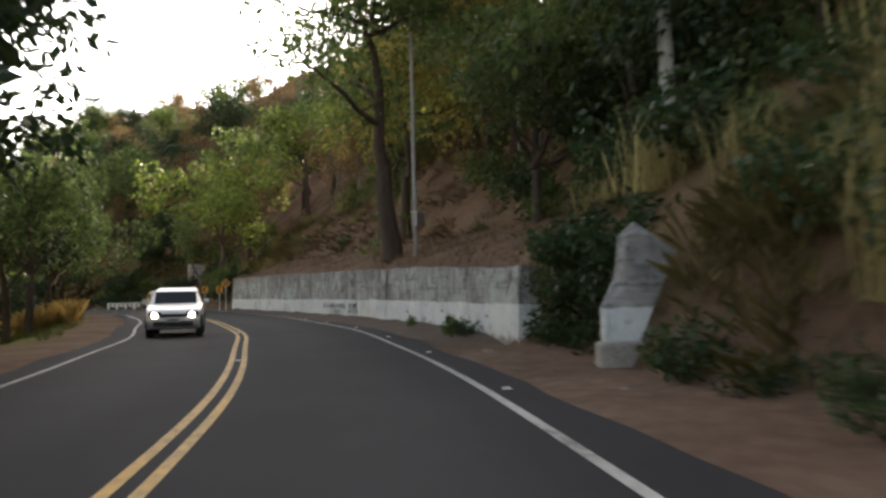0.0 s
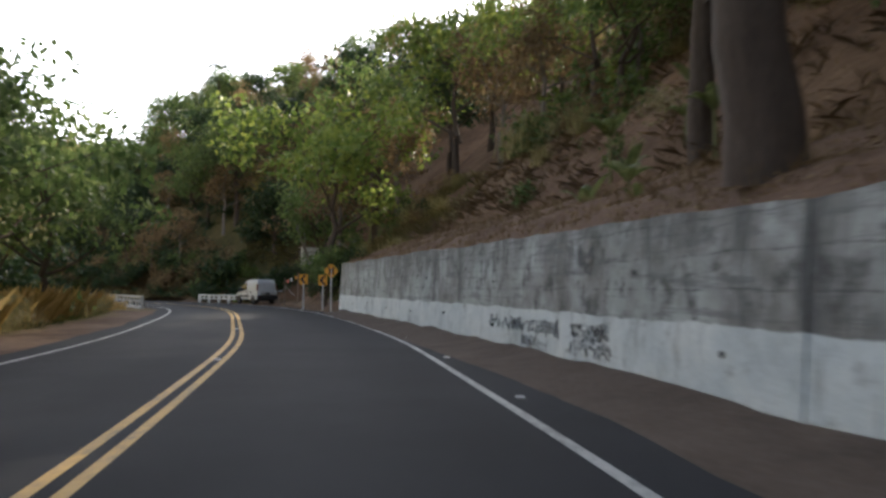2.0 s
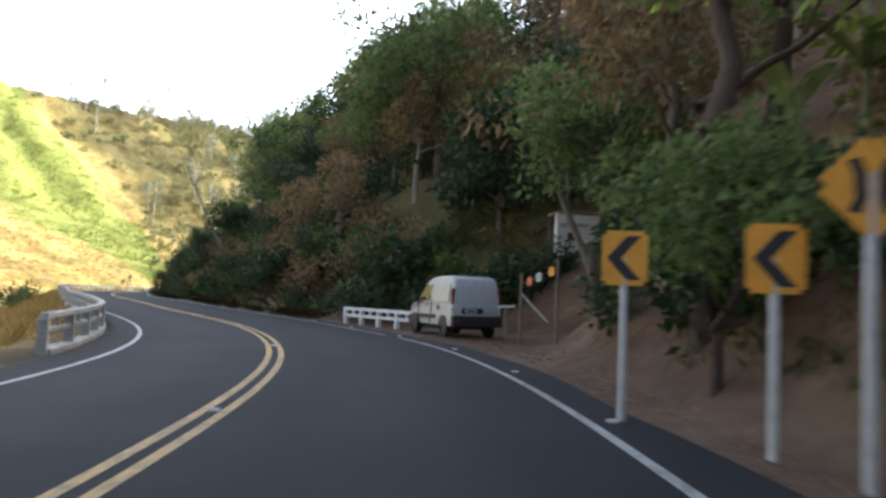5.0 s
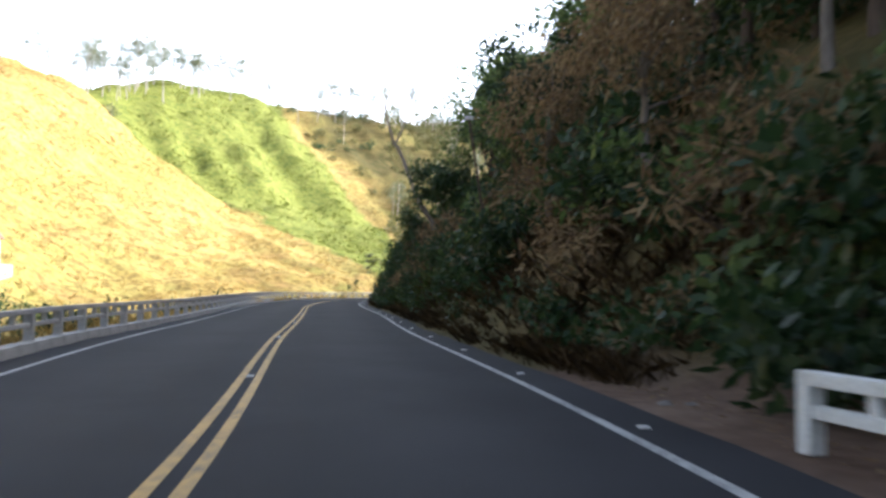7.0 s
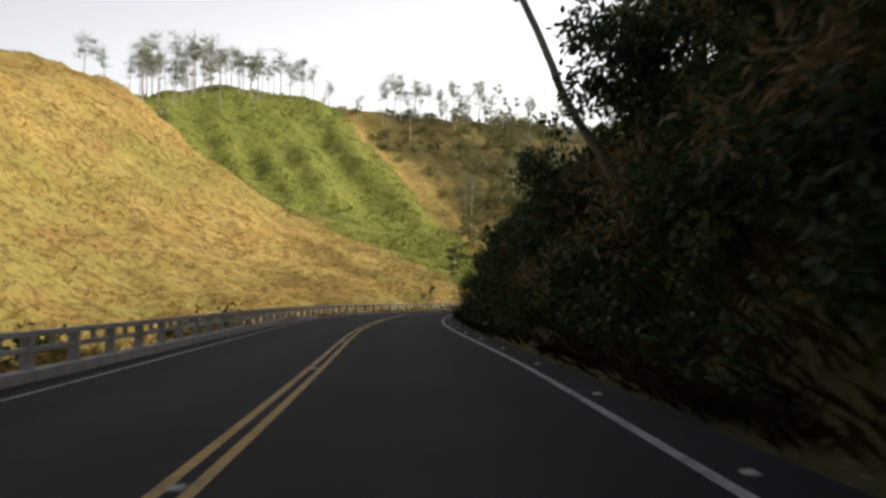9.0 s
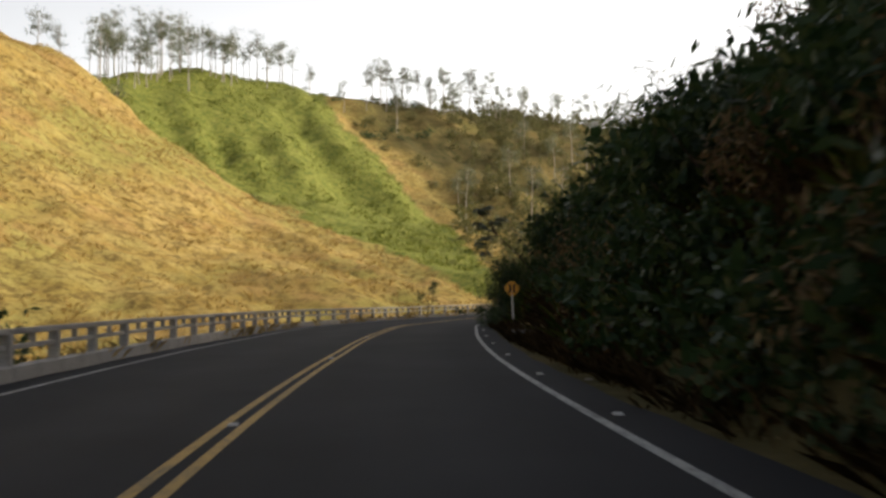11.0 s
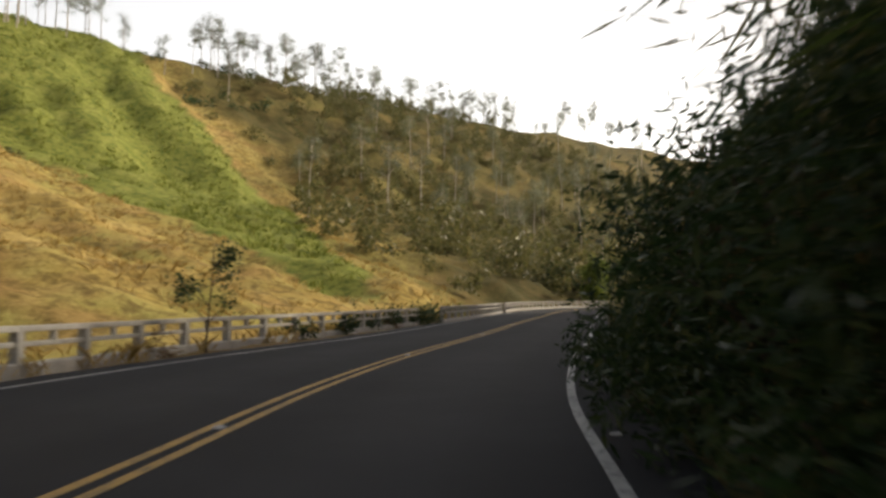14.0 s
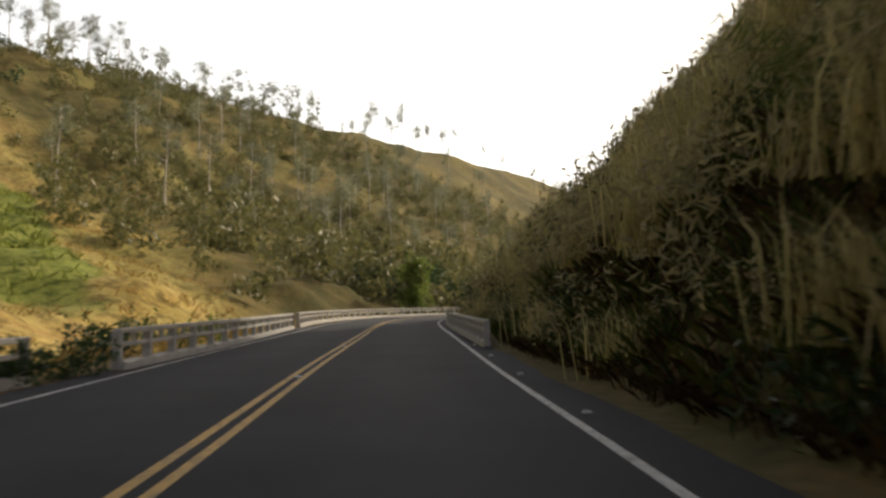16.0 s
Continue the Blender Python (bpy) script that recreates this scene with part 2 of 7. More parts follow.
    edge = maths(nt, "ADD", z, maths(nt, "MULTIPLY", maths(nt, "SUBTRACT", noise_of(nt, 0.7, 5, 0.75), 0.5), 0.22))
    f = ramp(nt, edge, [(0.845, (1, 1, 1)), (0.87, (0, 0, 0))])
    col = mixc(nt, f, conc, white)
    foot = maths(nt, "ADD", z, maths(nt, "MULTIPLY", maths(nt, "SUBTRACT", noise_of(nt, 2.2, 5, 0.8), 0.5), 0.5))
    col = mixc(nt, ramp(nt, foot, [(0.06, (0.75, 0.75, 0.75)), (0.17, (0, 0, 0))]), col, (0.13, 0.10, 0.075))
    col = mixc(nt, 0.35, col, mixc(nt, 1.0, col, ramp(nt, grit, [(0.3, (0.6, 0.6, 0.6)), (0.7, (1.3, 1.3, 1.3))]), "MULTIPLY"))
    nt.links.new(col, b.inputs["Base Color"])
    b.inputs["Roughness"].default_value = 0.9
    bump(nt, b, maths(nt, "ADD", grit, maths(nt, "MULTIPLY", blot, 2.0)), 0.5, 0.02)
    return m


M_GROUND = ground_material()
M_ASPHALT = asphalt_material()
M_YELLOW = line_material("yellow road paint", (0.60, 0.36, 0.075), (0.16, 0.12, 0.06))
M_WHITE_LINE = line_material("white road paint", (0.50, 0.50, 0.48), (0.09, 0.09, 0.09))
M_WALL = wall_material()
# Weathered grime, toned down further for the shade on the railing
M_RAIL = surface("weathered concrete greyed for shade", (0.23, 0.22, 0.20), (0.42, 0.41, 0.385), (0.57, 0.56, 0.535), 2.2, 30, 0.85, 0.5)
M_RAIL_WHITE = surface("white painted concrete", (0.46, 0.46, 0.44), (0.66, 0.66, 0.63), (0.76, 0.76, 0.74), 2.2, 30, 0.8, 0.4)
M_CONC = surface("bare concrete", (0.22, 0.20, 0.18), (0.36, 0.34, 0.31), (0.50, 0.48, 0.45), 1.5, 24, 0.9, 0.6, 0.02)
M_BARK = surface("grey brown bark", (0.045, 0.032, 0.024), (0.085, 0.062, 0.047), (0.15, 0.12, 0.095), 3.0, 22, 0.95, 0.9, 0.03, stretch=(1, 1, 0.25))
M_PALE_BARK = surface("pale eucalyptus bark", (0.27, 0.23, 0.19), (0.47, 0.42, 0.36), (0.66, 0.61, 0.54), 0.8, 6, 0.85, 0.4, 0.02, stretch=(1, 1, 0.3))
M_DRY_BARK = surface("grey lichen bark", (0.10, 0.08, 0.065), (0.19, 0.16, 0.13), (0.30, 0.26, 0.22), 1.5, 14, 0.9, 0.6, 0.02, stretch=(1, 1, 0.3))
# Straw tone raised; the late slope's hazy glare is in it
M_REED = leafage("straw and olive reed blades", (0.23, 0.215, 0.085), (0.36, 0.32, 0.14), (0.49, 0.42, 0.21), 0.62, 0.8, 0.1)
M_LEAF = leafage("broad green leaves", (0.060, 0.098, 0.027), (0.108, 0.156, 0.046), (0.18, 0.22, 0.075), 0.58)
# Dark green copy of the leaves, also carrying the wooded bank's shade
M_LEAF_DARK_SHADE = leafage("dark green leaves toned for shade", (0.018, 0.040, 0.014), (0.032, 0.062, 0.020), (0.060, 0.085, 0.028))
M_LEAF_LIGHT = leafage("yellow green leaves", (0.085, 0.13, 0.025), (0.15, 0.20, 0.04), (0.24, 0.27, 0.06), 0.45)
M_LEAF_DRY = leafage("dry brown leaves", (0.12, 0.075, 0.038), (0.21, 0.14, 0.07), (0.32, 0.235, 0.12), 0.35, 0.8)
# Sun through the crowns is put into this yellow leaf colour
M_LEAF_SUNLIT = leafage("leaves coloured sunlit yellow", (0.27, 0.22, 0.05), (0.39, 0.32, 0.085), (0.24, 0.235, 0.06), 0.55)
# Grey-green with the far ridge's haze put in as extra paleness
M_EUC = leafage("grey green leaves lightened for haze", (0.12, 0.138, 0.085), (0.18, 0.198, 0.125), (0.26, 0.27, 0.175), 0.45)
M_OLIVE = leafage("olive brush leaves", (0.075, 0.08, 0.028), (0.13, 0.13, 0.048), (0.21, 0.19, 0.078), 0.4)
# Paler copy of the olive leaves, with the slope's glare in the colour
M_BRUSH = leafage("olive brush leaves paled for glare", (0.15, 0.138, 0.066), (0.24, 0.215, 0.104), (0.33, 0.28, 0.145), 0.58)
M_GRASS_DRY = leafage("dry grass blades", (0.18, 0.115, 0.05), (0.30, 0.205, 0.095), (0.42, 0.31, 0.15), 0.3, 0.85, 0.1)
# Dead brown grass with the bank's shade put into its colour
M_GRASS_BROWN_SHADE = leafage("dead brown grass blades darkened for shade", (0.050, 0.033, 0.017), (0.085, 0.058, 0.030), (0.135, 0.095, 0.050), 0.3, 0.85, 0.1)
M_GRASS_GREEN = leafage("green grass blades", (0.040, 0.075, 0.015), (0.085, 0.125, 0.028), (0.16, 0.17, 0.05), 0.35, 0.7, 0.15)
M_FERN = leafage("light green fern fronds", (0.13, 0.16, 0.034), (0.21, 0.24, 0.054), (0.30, 0.31, 0.088), 0.35, 0.8, 0.1)
M_GRASS_GOLD = leafage("golden grass blades", (0.36, 0.25, 0.08), (0.52, 0.38, 0.14), (0.62, 0.47, 0.21), 0.3, 0.85, 0.1)
M_BANANA = leafage("banana leaves", (0.095, 0.125, 0.038), (0.145, 0.172, 0.058), (0.215, 0.225, 0.088), 0.45, 0.6)
M_RIM = plain("dark steel wheel", (0.06, 0.06, 0.062), 0.55, 0.4, 0.3)
M_VAN = plain("white car paint", (0.44, 0.455, 0.46), 0.5, 0.0, 0.15, 0.15)
M_SILVER = plain("silver car paint", (0.62, 0.61, 0.58), 0.30, 0.35, 0.08, 0.6)
M_BLACK = plain("black plastic", (0.022, 0.022, 0.024), 0.6, 0.0, 0.2)
M_TYRE = plain("tyre rubber", (0.020, 0.020, 0.021), 0.85, 0.0, 0.3)
M_STEEL = plain("grey steel", (0.33, 0.33, 0.34), 0.45, 0.7, 0.3)
M_GLASS = plain("dark window glass", (0.022, 0.025, 0.028), 0.12, 0.0, 0.1)
M_GLASS.node_tree.nodes["Principled BSDF"].inputs["Specular IOR Level"].default_value = 0.2
M_RED = plain("red lamp plastic", (0.14, 0.012, 0.012), 0.35)
M_SIGN_YELLOW = plain("orange yellow sign face", (0.80, 0.36, 0.025), 0.5, 0.0, 0.2)
M_SIGN_BLACK = plain("black sign print", (0.02, 0.02, 0.02), 0.6)
M_POST = plain("white painted post", (0.62, 0.61, 0.58), 0.7, 0.0, 0.35)
M_WOOD = surface("weathered timber", (0.12, 0.085, 0.06), (0.21, 0.16, 0.12), (0.30, 0.24, 0.19), 3, 30, 0.9, 0.6, 0.01, stretch=(1, 1, 0.2))
M_SPRAY = plain("faded black spray paint", (0.10, 0.10, 0.105), 0.8, 0.0, 0.4)
M_HEADLAMP = glow("lit headlamp", (1.0, 0.86, 0.62), 9.0)
M_ROCK = surface("grey rock", (0.14, 0.12, 0.10), (0.25, 0.22, 0.19), (0.38, 0.35, 0.31), 1.2, 14, 0.95, 0.8, 0.05)
M_PLASTER = surface("dirty white plaster", (0.38, 0.36, 0.33), (0.62, 0.60, 0.56), (0.75, 0.73, 0.70), 0.8, 12, 0.9, 0.4)

# ------------------------------------------------------------------ building blocks
def mesh_ob(name, verts, faces, material, parent=None, label="", smooth=False):
    me = bpy.data.meshes.new(name)
    me.from_pydata([tuple(v) for v in verts], [], [tuple(f) for f in faces])
    me.materials.append(material)
    if smooth:
        me.shade_smooth()
    ob = new(name, me)
    if parent:
        ob.parent = parent
    if label:
        ob["label"] = label
    return ob


def part(name, bm, material, parent, label="", smooth=False):
    me = bpy.data.meshes.new(name)
    bm.to_mesh(me)
    bm.free()
    me.materials.append(material)
    if smooth:
        me.shade_smooth()
    ob = new(name, me)
    ob.parent = parent
    if label:
        ob["label"] = label
    return ob


def thing(name, m, label, category, group="", kind=""):
    ob = new(name)
    ob.empty_display_size = 0.1
    ob.matrix_world = m
    return tagged(ob, label, category, group, kind)


def box(sx, sy, sz, at=(0, 0, 0), bevel=0.0, rot=None, taper=1.0):
    """A block on its base at the place given."""
    bm = bmesh.new()
    bmesh.ops.create_cube(bm, size=1.0)
    for v in bm.verts:
        k = taper if v.co.z > 0 else 1.0
        v.co = Vector((v.co.x * sx * k, v.co.y * sy * k, (v.co.z + 0.5) * sz))
    if bevel:
        bmesh.ops.bevel(bm, geom=bm.edges[:], offset=bevel, segments=2, affect="EDGES", profile=0.6)
    m = Matrix.Translation(at)
    if rot:
        m = m @ pose(0, 0, 0, *rot)
    bm.transform(m)
    return bm


def tube(p, q, r0, r1, sides=8, caps=True):
    bm = bmesh.new()
    p, q = Vector(p), Vector(q)
    bmesh.ops.create_cone(bm, cap_ends=caps, segments=sides, radius1=r0, radius2=r1, depth=(q - p).length)
    bm.transform(Matrix.Translation((p + q) / 2) @ (q - p).to_track_quat("Z", "Y").to_matrix().to_4x4())
    return bm


TABLES = {}


def vnoise(x, y, seed=0):
    """Smooth value noise between -1 and 1."""
    if seed not in TABLES:
        TABLES[seed] = np.random.RandomState(seed).uniform(-1, 1, (256, 256))
    table = TABLES[seed]
    xi, yi = np.floor(x).astype(int), np.floor(y).astype(int)
    fx, fy = x - xi, y - yi
    fx, fy = fx * fx * (3 - 2 * fx), fy * fy * (3 - 2 * fy)
    a, b = table[xi % 256, yi % 256], table[(xi + 1) % 256, yi % 256]
    c, d = table[xi % 256, (yi + 1) % 256], table[(xi + 1) % 256, (yi + 1) % 256]
    return (a * (1 - fx) + b * fx) * (1 - fy) + (c * (1 - fx) + d * fx) * fy


def fbm(x, y, size, seed=0, octaves=4):
    out, amp = 0, 1.0
    for k in range(octaves):
        out = out + amp * vnoise(x / size + 31.7 * k, y / size - 17.3 * k, seed + k)
        size, amp = size / 2, amp * 0.5
    return out


# ------------------------------------------------------------------ the road's line
LINE = [(-420, -420), (-300, -320), (-200, -235), (-120, -164), (-85, -132), (-60, -109), (-45, -95), (-34.68, -84.38), (-30.18, -79.24), (-25.54, -73.14),
        (-21.98, -68.47), (-18.1, -61.96), (-13.9, -54.8), (-9.7, -46.3), (-6.0, -38.4), (-2.76, -30.2), (-1.13, -23.7), (-0.5, -18.3),
        (-0.42, -15.1), (-0.5, -12.7), (-0.75, -8.0), (-1.15, -2.9), (-1.5, 2.5), (-1.76, 9.7), (-2.12, 19.5), (-2.7, 32),
        (-3.02, 41), (-3.12, 47), (-3.0, 53), (-2.6, 59.2), (-2.05, 66.4), (-0.47, 70.59), (1.0, 75.06), (3.77, 81.72), (5.8, 85.75),
        (8.6, 91.6), (12.8, 100.8), (16.2, 108), (20, 116), (24.5, 125.5), (31, 138), (40, 151), (53, 162), (70, 169), (95, 172), (140, 172), (220, 176), (400, 200), (700, 260)]


def spline(points, step):
    p = np.array(points, float)
    out = []
    for i in range(len(p) - 1):
        a, b, c, d = p[max(i - 1, 0)], p[i], p[i + 1], p[min(i + 2, len(p) - 1)]
        n = max(2, int(np.linalg.norm(c - b) / step))
        for t in np.linspace(0, 1, n, endpoint=False):
            out.append(0.5 * (2 * b + (c - a) * t + (2 * a - 5 * b + 4 * c - d) * t ** 2 + (3 * b - a - 3 * c + d) * t ** 3))
    out.append(p[-1])
    return np.array(out)


AXIS = spline(LINE, 1.0)
for _ in range(5):
    AXIS[1:-1] = 0.25 * AXIS[:-2] + 0.5 * AXIS[1:-1] + 0.25 * AXIS[2:]
TAN = np.gradient(AXIS, axis=0)
TAN /= np.linalg.norm(TAN, axis=1)[:, None]
NOR = np.stack([TAN[:, 1], -TAN[:, 0]], 1)   # to the right


def beside(y, d):
    """The point d metres right of the axis, at the axis's own y, and the heading there in degrees."""
    k = np.interp(y, AXIS[:, 1], np.arange(len(AXIS)))
    i = min(int(k), len(AXIS) - 2)
    f = k - i
    p = AXIS[i] * (1 - f) + AXIS[i + 1] * f + NOR[i] * d
    return p[0], p[1], math.degrees(math.atan2(-TAN[i][0], TAN[i][1]))


def road_coords(x, y):
    """For arrays of points: distance right of the axis and the y of the nearest axis point."""
    x, y = np.asarray(x, float).ravel(), np.asarray(y, float).ravel()
    d, yc = np.empty(len(x)), np.empty(len(x))
    for a in range(0, len(x), 4000):
        dx = x[a:a + 4000, None] - AXIS[None, :, 0]
        dy = y[a:a + 4000, None] - AXIS[None, :, 1]
        i = np.argmin(dx * dx + dy * dy, 1)
        r = np.arange(len(i))
        side = dx[r, i] * NOR[i, 0] + dy[r, i] * NOR[i, 1]
        d[a:a + 4000] = np.sign(side) * np.sqrt(dx[r, i] ** 2 + dy[r, i] ** 2)
        yc[a:a + 4000] = AXIS[i, 1]
    return d, yc


WALL_LINE = spline([(-23.2, -79.6), (-20.4, -75.8), (-17.2, -71.2), (-13.3, -64.6), (-9.6, -57.4), (-5.4, -49.0), (-0.1, -38.0)], 0.5)


WALL_D, WALL_YC = road_coords(WALL_LINE[:, 0], WALL_LINE[:, 1])


def smax(a, b, k):
    h = np.clip(0.5 + 0.5 * (a - b) / k, 0, 1)
    return b * (1 - h) + a * h + k * h * (1 - h)


def terrain(x, y):
    """Height of the ground, and how much gold grass, green grass, leaf litter and bare soil lie on it."""
    shape = np.shape(x)
    x, y = np.asarray(x, float).ravel(), np.asarray(y, float).ravel()
    d, yc = road_coords(x, y)
    n1, n2 = fbm(x, y, 24, 3), fbm(x, y, 5, 9)
    # right-hand bank
    toe = np.interp(yc, [-200, -86, -82, -38, -34, -26, -23.5, -20.5, -13, -8, 0, 60, 110, 150], [6.6, 6.6, 6.4, 6.2, 5.4, 5.8, 6.6, 9.5, 9.0, 6.0, 5.0, 5.2, 5.6, 6.0])
    toe = np.where((yc > WALL_YC[0]) & (yc < WALL_YC[-1]), np.interp(yc, WALL_YC, WALL_D) + 1.45, toe)
    foot = np.interp(yc, [-200, -90, -82, -41, -37, -30, -24, -20, -12, -6, 0, 200], [2.6, 2.6, 1.9, 2.5, 1.8, 1.4, 1.0, 0.6, 0.8, 2.2, 2.6, 2.4])
    steep = np.interp(yc, [-200, -84, -81, -41, -38, -24, -20, -5, 200], [1.3, 1.3, 4.0, 4.0, 1.5, 0.8, 0.6, 1.5, 1.5])
    rise = np.interp(yc, [-200, -80, -40, -20, 0, 40, 56, 64, 76, 90, 200], [0.85, 0.95, 0.95, 0.80, 0.80, 0.86, 0.92, 0.50, 0.62, 1.02, 1.02])
    r = np.maximum(d - toe, 0)
    near = np.minimum(r * steep, foot)
    zr = near + np.maximum(r - foot / steep, 0) * rise
    cap = 42 + 4 * n1
    zr = np.where(zr > cap - 12, cap - 12 * np.exp(-(zr - cap + 12) / 12), zr)
    zr = zr + np.clip(r / 4, 0, 1) * (0.5 * n1 + 0.22 * n2) * np.where((yc > -80) & (yc < -40) & (r < 3), 0.1, 1.0)
    # left-hand side: shoulder, then down to the stream bed
    edge = np.interp(yc, [-200, -45, -34, -28, 90, 180], [7.0, 6.5, 5.6, 5.2, 5.2, 5.4])
    low = np.interp(yc, [-200, -60, -25, 20, 100, 150, 200], [-0.6, -0.8, -2.6, -3.2, -2.4, -1.2, -1.0])
    l = np.maximum(-d - edge, 0)
    zl = np.maximum(-l * 0.42, low) + np.clip(l / 6, 0, 1) * (0.25 * n1 + 0.1 * n2)
    # spur with golden grass, lumpy with old tussocks
    tussock = 0.75 * np.maximum(fbm(0.8 * x + 0.3 * y, 1.1 * y - 0.2 * x, 4.5, 131, 3), -0.2)
    xr = np.minimum(x, 30)
    yr = 169 + 0.42 * np.maximum(-x, -20)
    top = np.interp(-xr, [-30, -3, 13, 25, 37, 52, 75, 100, 150, 260, 600], [-18, 0.5, 9, 17, 24.5, 35, 54.5, 66, 79, 92, 104])
    spur = np.where(y < yr, top - 0.215 * (yr - y), top - 0.55 * (y - yr)) + 1.0 * n1 + 0.25 * n2 + tussock
    # far hillside with the eucalyptus
    far = 45 - 0.34 * (x + 16) + 0.51 * (y - 278)
    ridge = 92 + 0.075 * np.clip(x, -150, 350) + 7 * np.exp(-((x + 68) / 22) ** 2) - 9 / (1 + np.exp((x + 96) / 5)) + 0.07 * np.maximum(x - 150, 0) + 2.5 * n1
    far = far + 2.8 * fbm(0.9 * x + 0.44 * y, 0.22 * (0.9 * y - 0.44 * x), 13, 51) + 0.8 * fbm(0.6 * y - 0.8 * x, 0.25 * (0.8 * y + 0.6 * x), 6, 57, 3)
    far = np.where(far > ridge - 9, ridge - 9 * np.exp(-(far - ridge + 9) / 9), far)
    far = np.where(far < 12, 12 * np.exp((far - 12) / 12) - 1.5, far) + 0.9 * n1 + 0.3 * n2
    # apron between the spur and the road, cut by shallow gullies
    apron = 3.2 - 0.19 * (x + 5) + 0.185 * (y - 129.4) + 0.8 * n1 + 1.1 * fbm(0.7 * x + 0.72 * y, 0.18 * (0.72 * x - 0.7 * y), 8, 63) + tussock
    # slope behind the trees on the left of the first bend
    back = np.where(y < 30, 0.42 * (-d - 42), -9) + 1.2 * n1
    back = np.where(y < -60, np.minimum(back, 40), np.minimum(back, 40) - 0.35 * np.maximum(y + 60, 0))
    hills = smax(smax(smax(spur, far, 3.0), apron, 2.0), back, 3.0)
    z_left = smax(zl, hills, 2.0)
    z_left = zl + (z_left - zl) * np.clip((l - 3) / 8, 0, 1)
    z = np.where(d > 0, zr, z_left)
    z = np.where(np.abs(d) < 4.6, -0.06, z - 0.03)
    # far beyond the right-hand hill the range goes on
    z = np.where((d > 90), np.maximum(z, 0.02 * d + 26 + 6 * n1), z)
    gold = np.where((d < -4.4) & (y > -20), 1.0, 0.0)
    border = np.interp(x, [-25, -20, -7, 2, 8, 12, 30], [181, 180, 163, 149, 137, 126, 100])
    is_far = np.where(x < -25, far > spur + 0.5, y > border + 3 * n2) & (d < -5) & (y > 100)
    line = np.interp(y, [125, 131, 146, 156, 185, 200, 230, 266, 294, 302, 346, 500], [9, 10, 12.5, 12.5, 9.5, 9.5, 9.5, -3, -18, -26, -38, -130]) + 2.2 * fbm(x, y, 22, 21)
    high = np.clip((z - 0.3) / 1.5, 0, 1)
    green = np.where(is_far & (x < line), high, 0.0)
    gold = np.where(is_far & (x >= line), np.clip(0.95 - np.clip((x - line - 6) / 18, 0, 0.85) + 0.40 * n1, 0, 1), gold)
    gold = np.where((d < -4.4) & (yc < -20), np.clip(0.3 + 0.5 * n1, 0, 0.7) * (y > -75), gold)
    gold = np.where((d > 12) & (yc > 75), np.clip(0.35 + 0.4 * n1, 0, 0.8), gold)
    green = np.where((d < -5) & (y < -10) & (gold < 0.3), 0.3, green)
    gold = np.clip(gold - green * (y > -10), 0, 1)
    # litter colour cut past the lay-by, darkening the ground for shade
    leaf = np.where((d > toe) & (yc < 20), np.clip(0.9 + 0.3 * n1, 0, 1) * np.where(yc < -12, 1.0, 0.15), 0.0)
    leaf = np.where((d > toe) & (yc >= 20), 0.4 * np.clip(0.5 + 0.5 * n1, 0, 1) * np.clip(1 - (yc - 60) / 30, 0, 1), leaf)
    soil = np.where((np.abs(d) < 6.2 + 0.5 * n2), 1.0, 0.0)
    soil = np.where((d > 0) & (d < toe + 0.3), 1.0, soil)
    # soil and litter cut on this bank; its shade goes into the colour
    soil = soil * np.where((d > 0) & (yc > -6), 0.07, 1.0)
    leaf = np.where((d > 0) & (d <= toe) & (yc > -6), 0.08, leaf)
    soil = np.where((d < 0), np.clip((6.4 + n2 + d) * 0.8, 0, 1) * np.where(y > -30, 0.5, 1), soil)
    return [v.reshape(shape) for v in (z, gold, green, leaf, soil)]


def graded(lo, hi, fine_lo, fine_hi, step, grow=1.13):
    mid = list(np.arange(fine_lo, fine_hi + step / 2, step))
    out, s = [fine_hi], step
    while out[-1] < hi:
        s = min(s * grow, 60)
        out.append(out[-1] + s)
    back, s = [fine_lo], step
    while back[-1] > lo:
        s = min(s * grow, 60)
        back.append(back[-1] - s)
    return np.array(back[:0:-1] + mid + out[1:])


def build_ground():
    xs = graded(-1600, 1600, -62, 60, 1.25, 1.05)
    ys = graded(-1300, 2200, -112, 190, 1.25, 1.05)
    X, Y = np.meshgrid(xs, ys)
    Z, gold, green, leaf, soil = terrain(X, Y)
    nx, ny = len(xs), len(ys)
    v = np.stack([X.ravel(), Y.ravel(), Z.ravel()], 1)
    i = (np.arange(ny - 1)[:, None] * nx + np.arange(nx - 1)[None, :]).ravel()
    f = np.stack([i, i + 1, i + nx + 1, i + nx], 1)
    me = bpy.data.meshes.new("ground")
    me.vertices.add(len(v))
    me.vertices.foreach_set("co", v.ravel())
    me.loops.add(f.size)
    me.loops.foreach_set("vertex_index", f.ravel())
    me.polygons.add(len(f))
    me.polygons.foreach_set("loop_start", np.arange(0, f.size, 4))
    me.update(calc_edges=True)
    for k, a in (("gold", gold), ("green", green), ("leaf", leaf), ("soil", soil)):
        at = me.attributes.new(k, "FLOAT", "POINT")
        at.data.foreach_set("value", a.ravel())
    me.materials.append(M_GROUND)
    me.shade_smooth()
    tagged(new("ground", me), "dry grassy hills, leaf litter and reddish roadside soil", "ground", kind="structure")


build_ground()


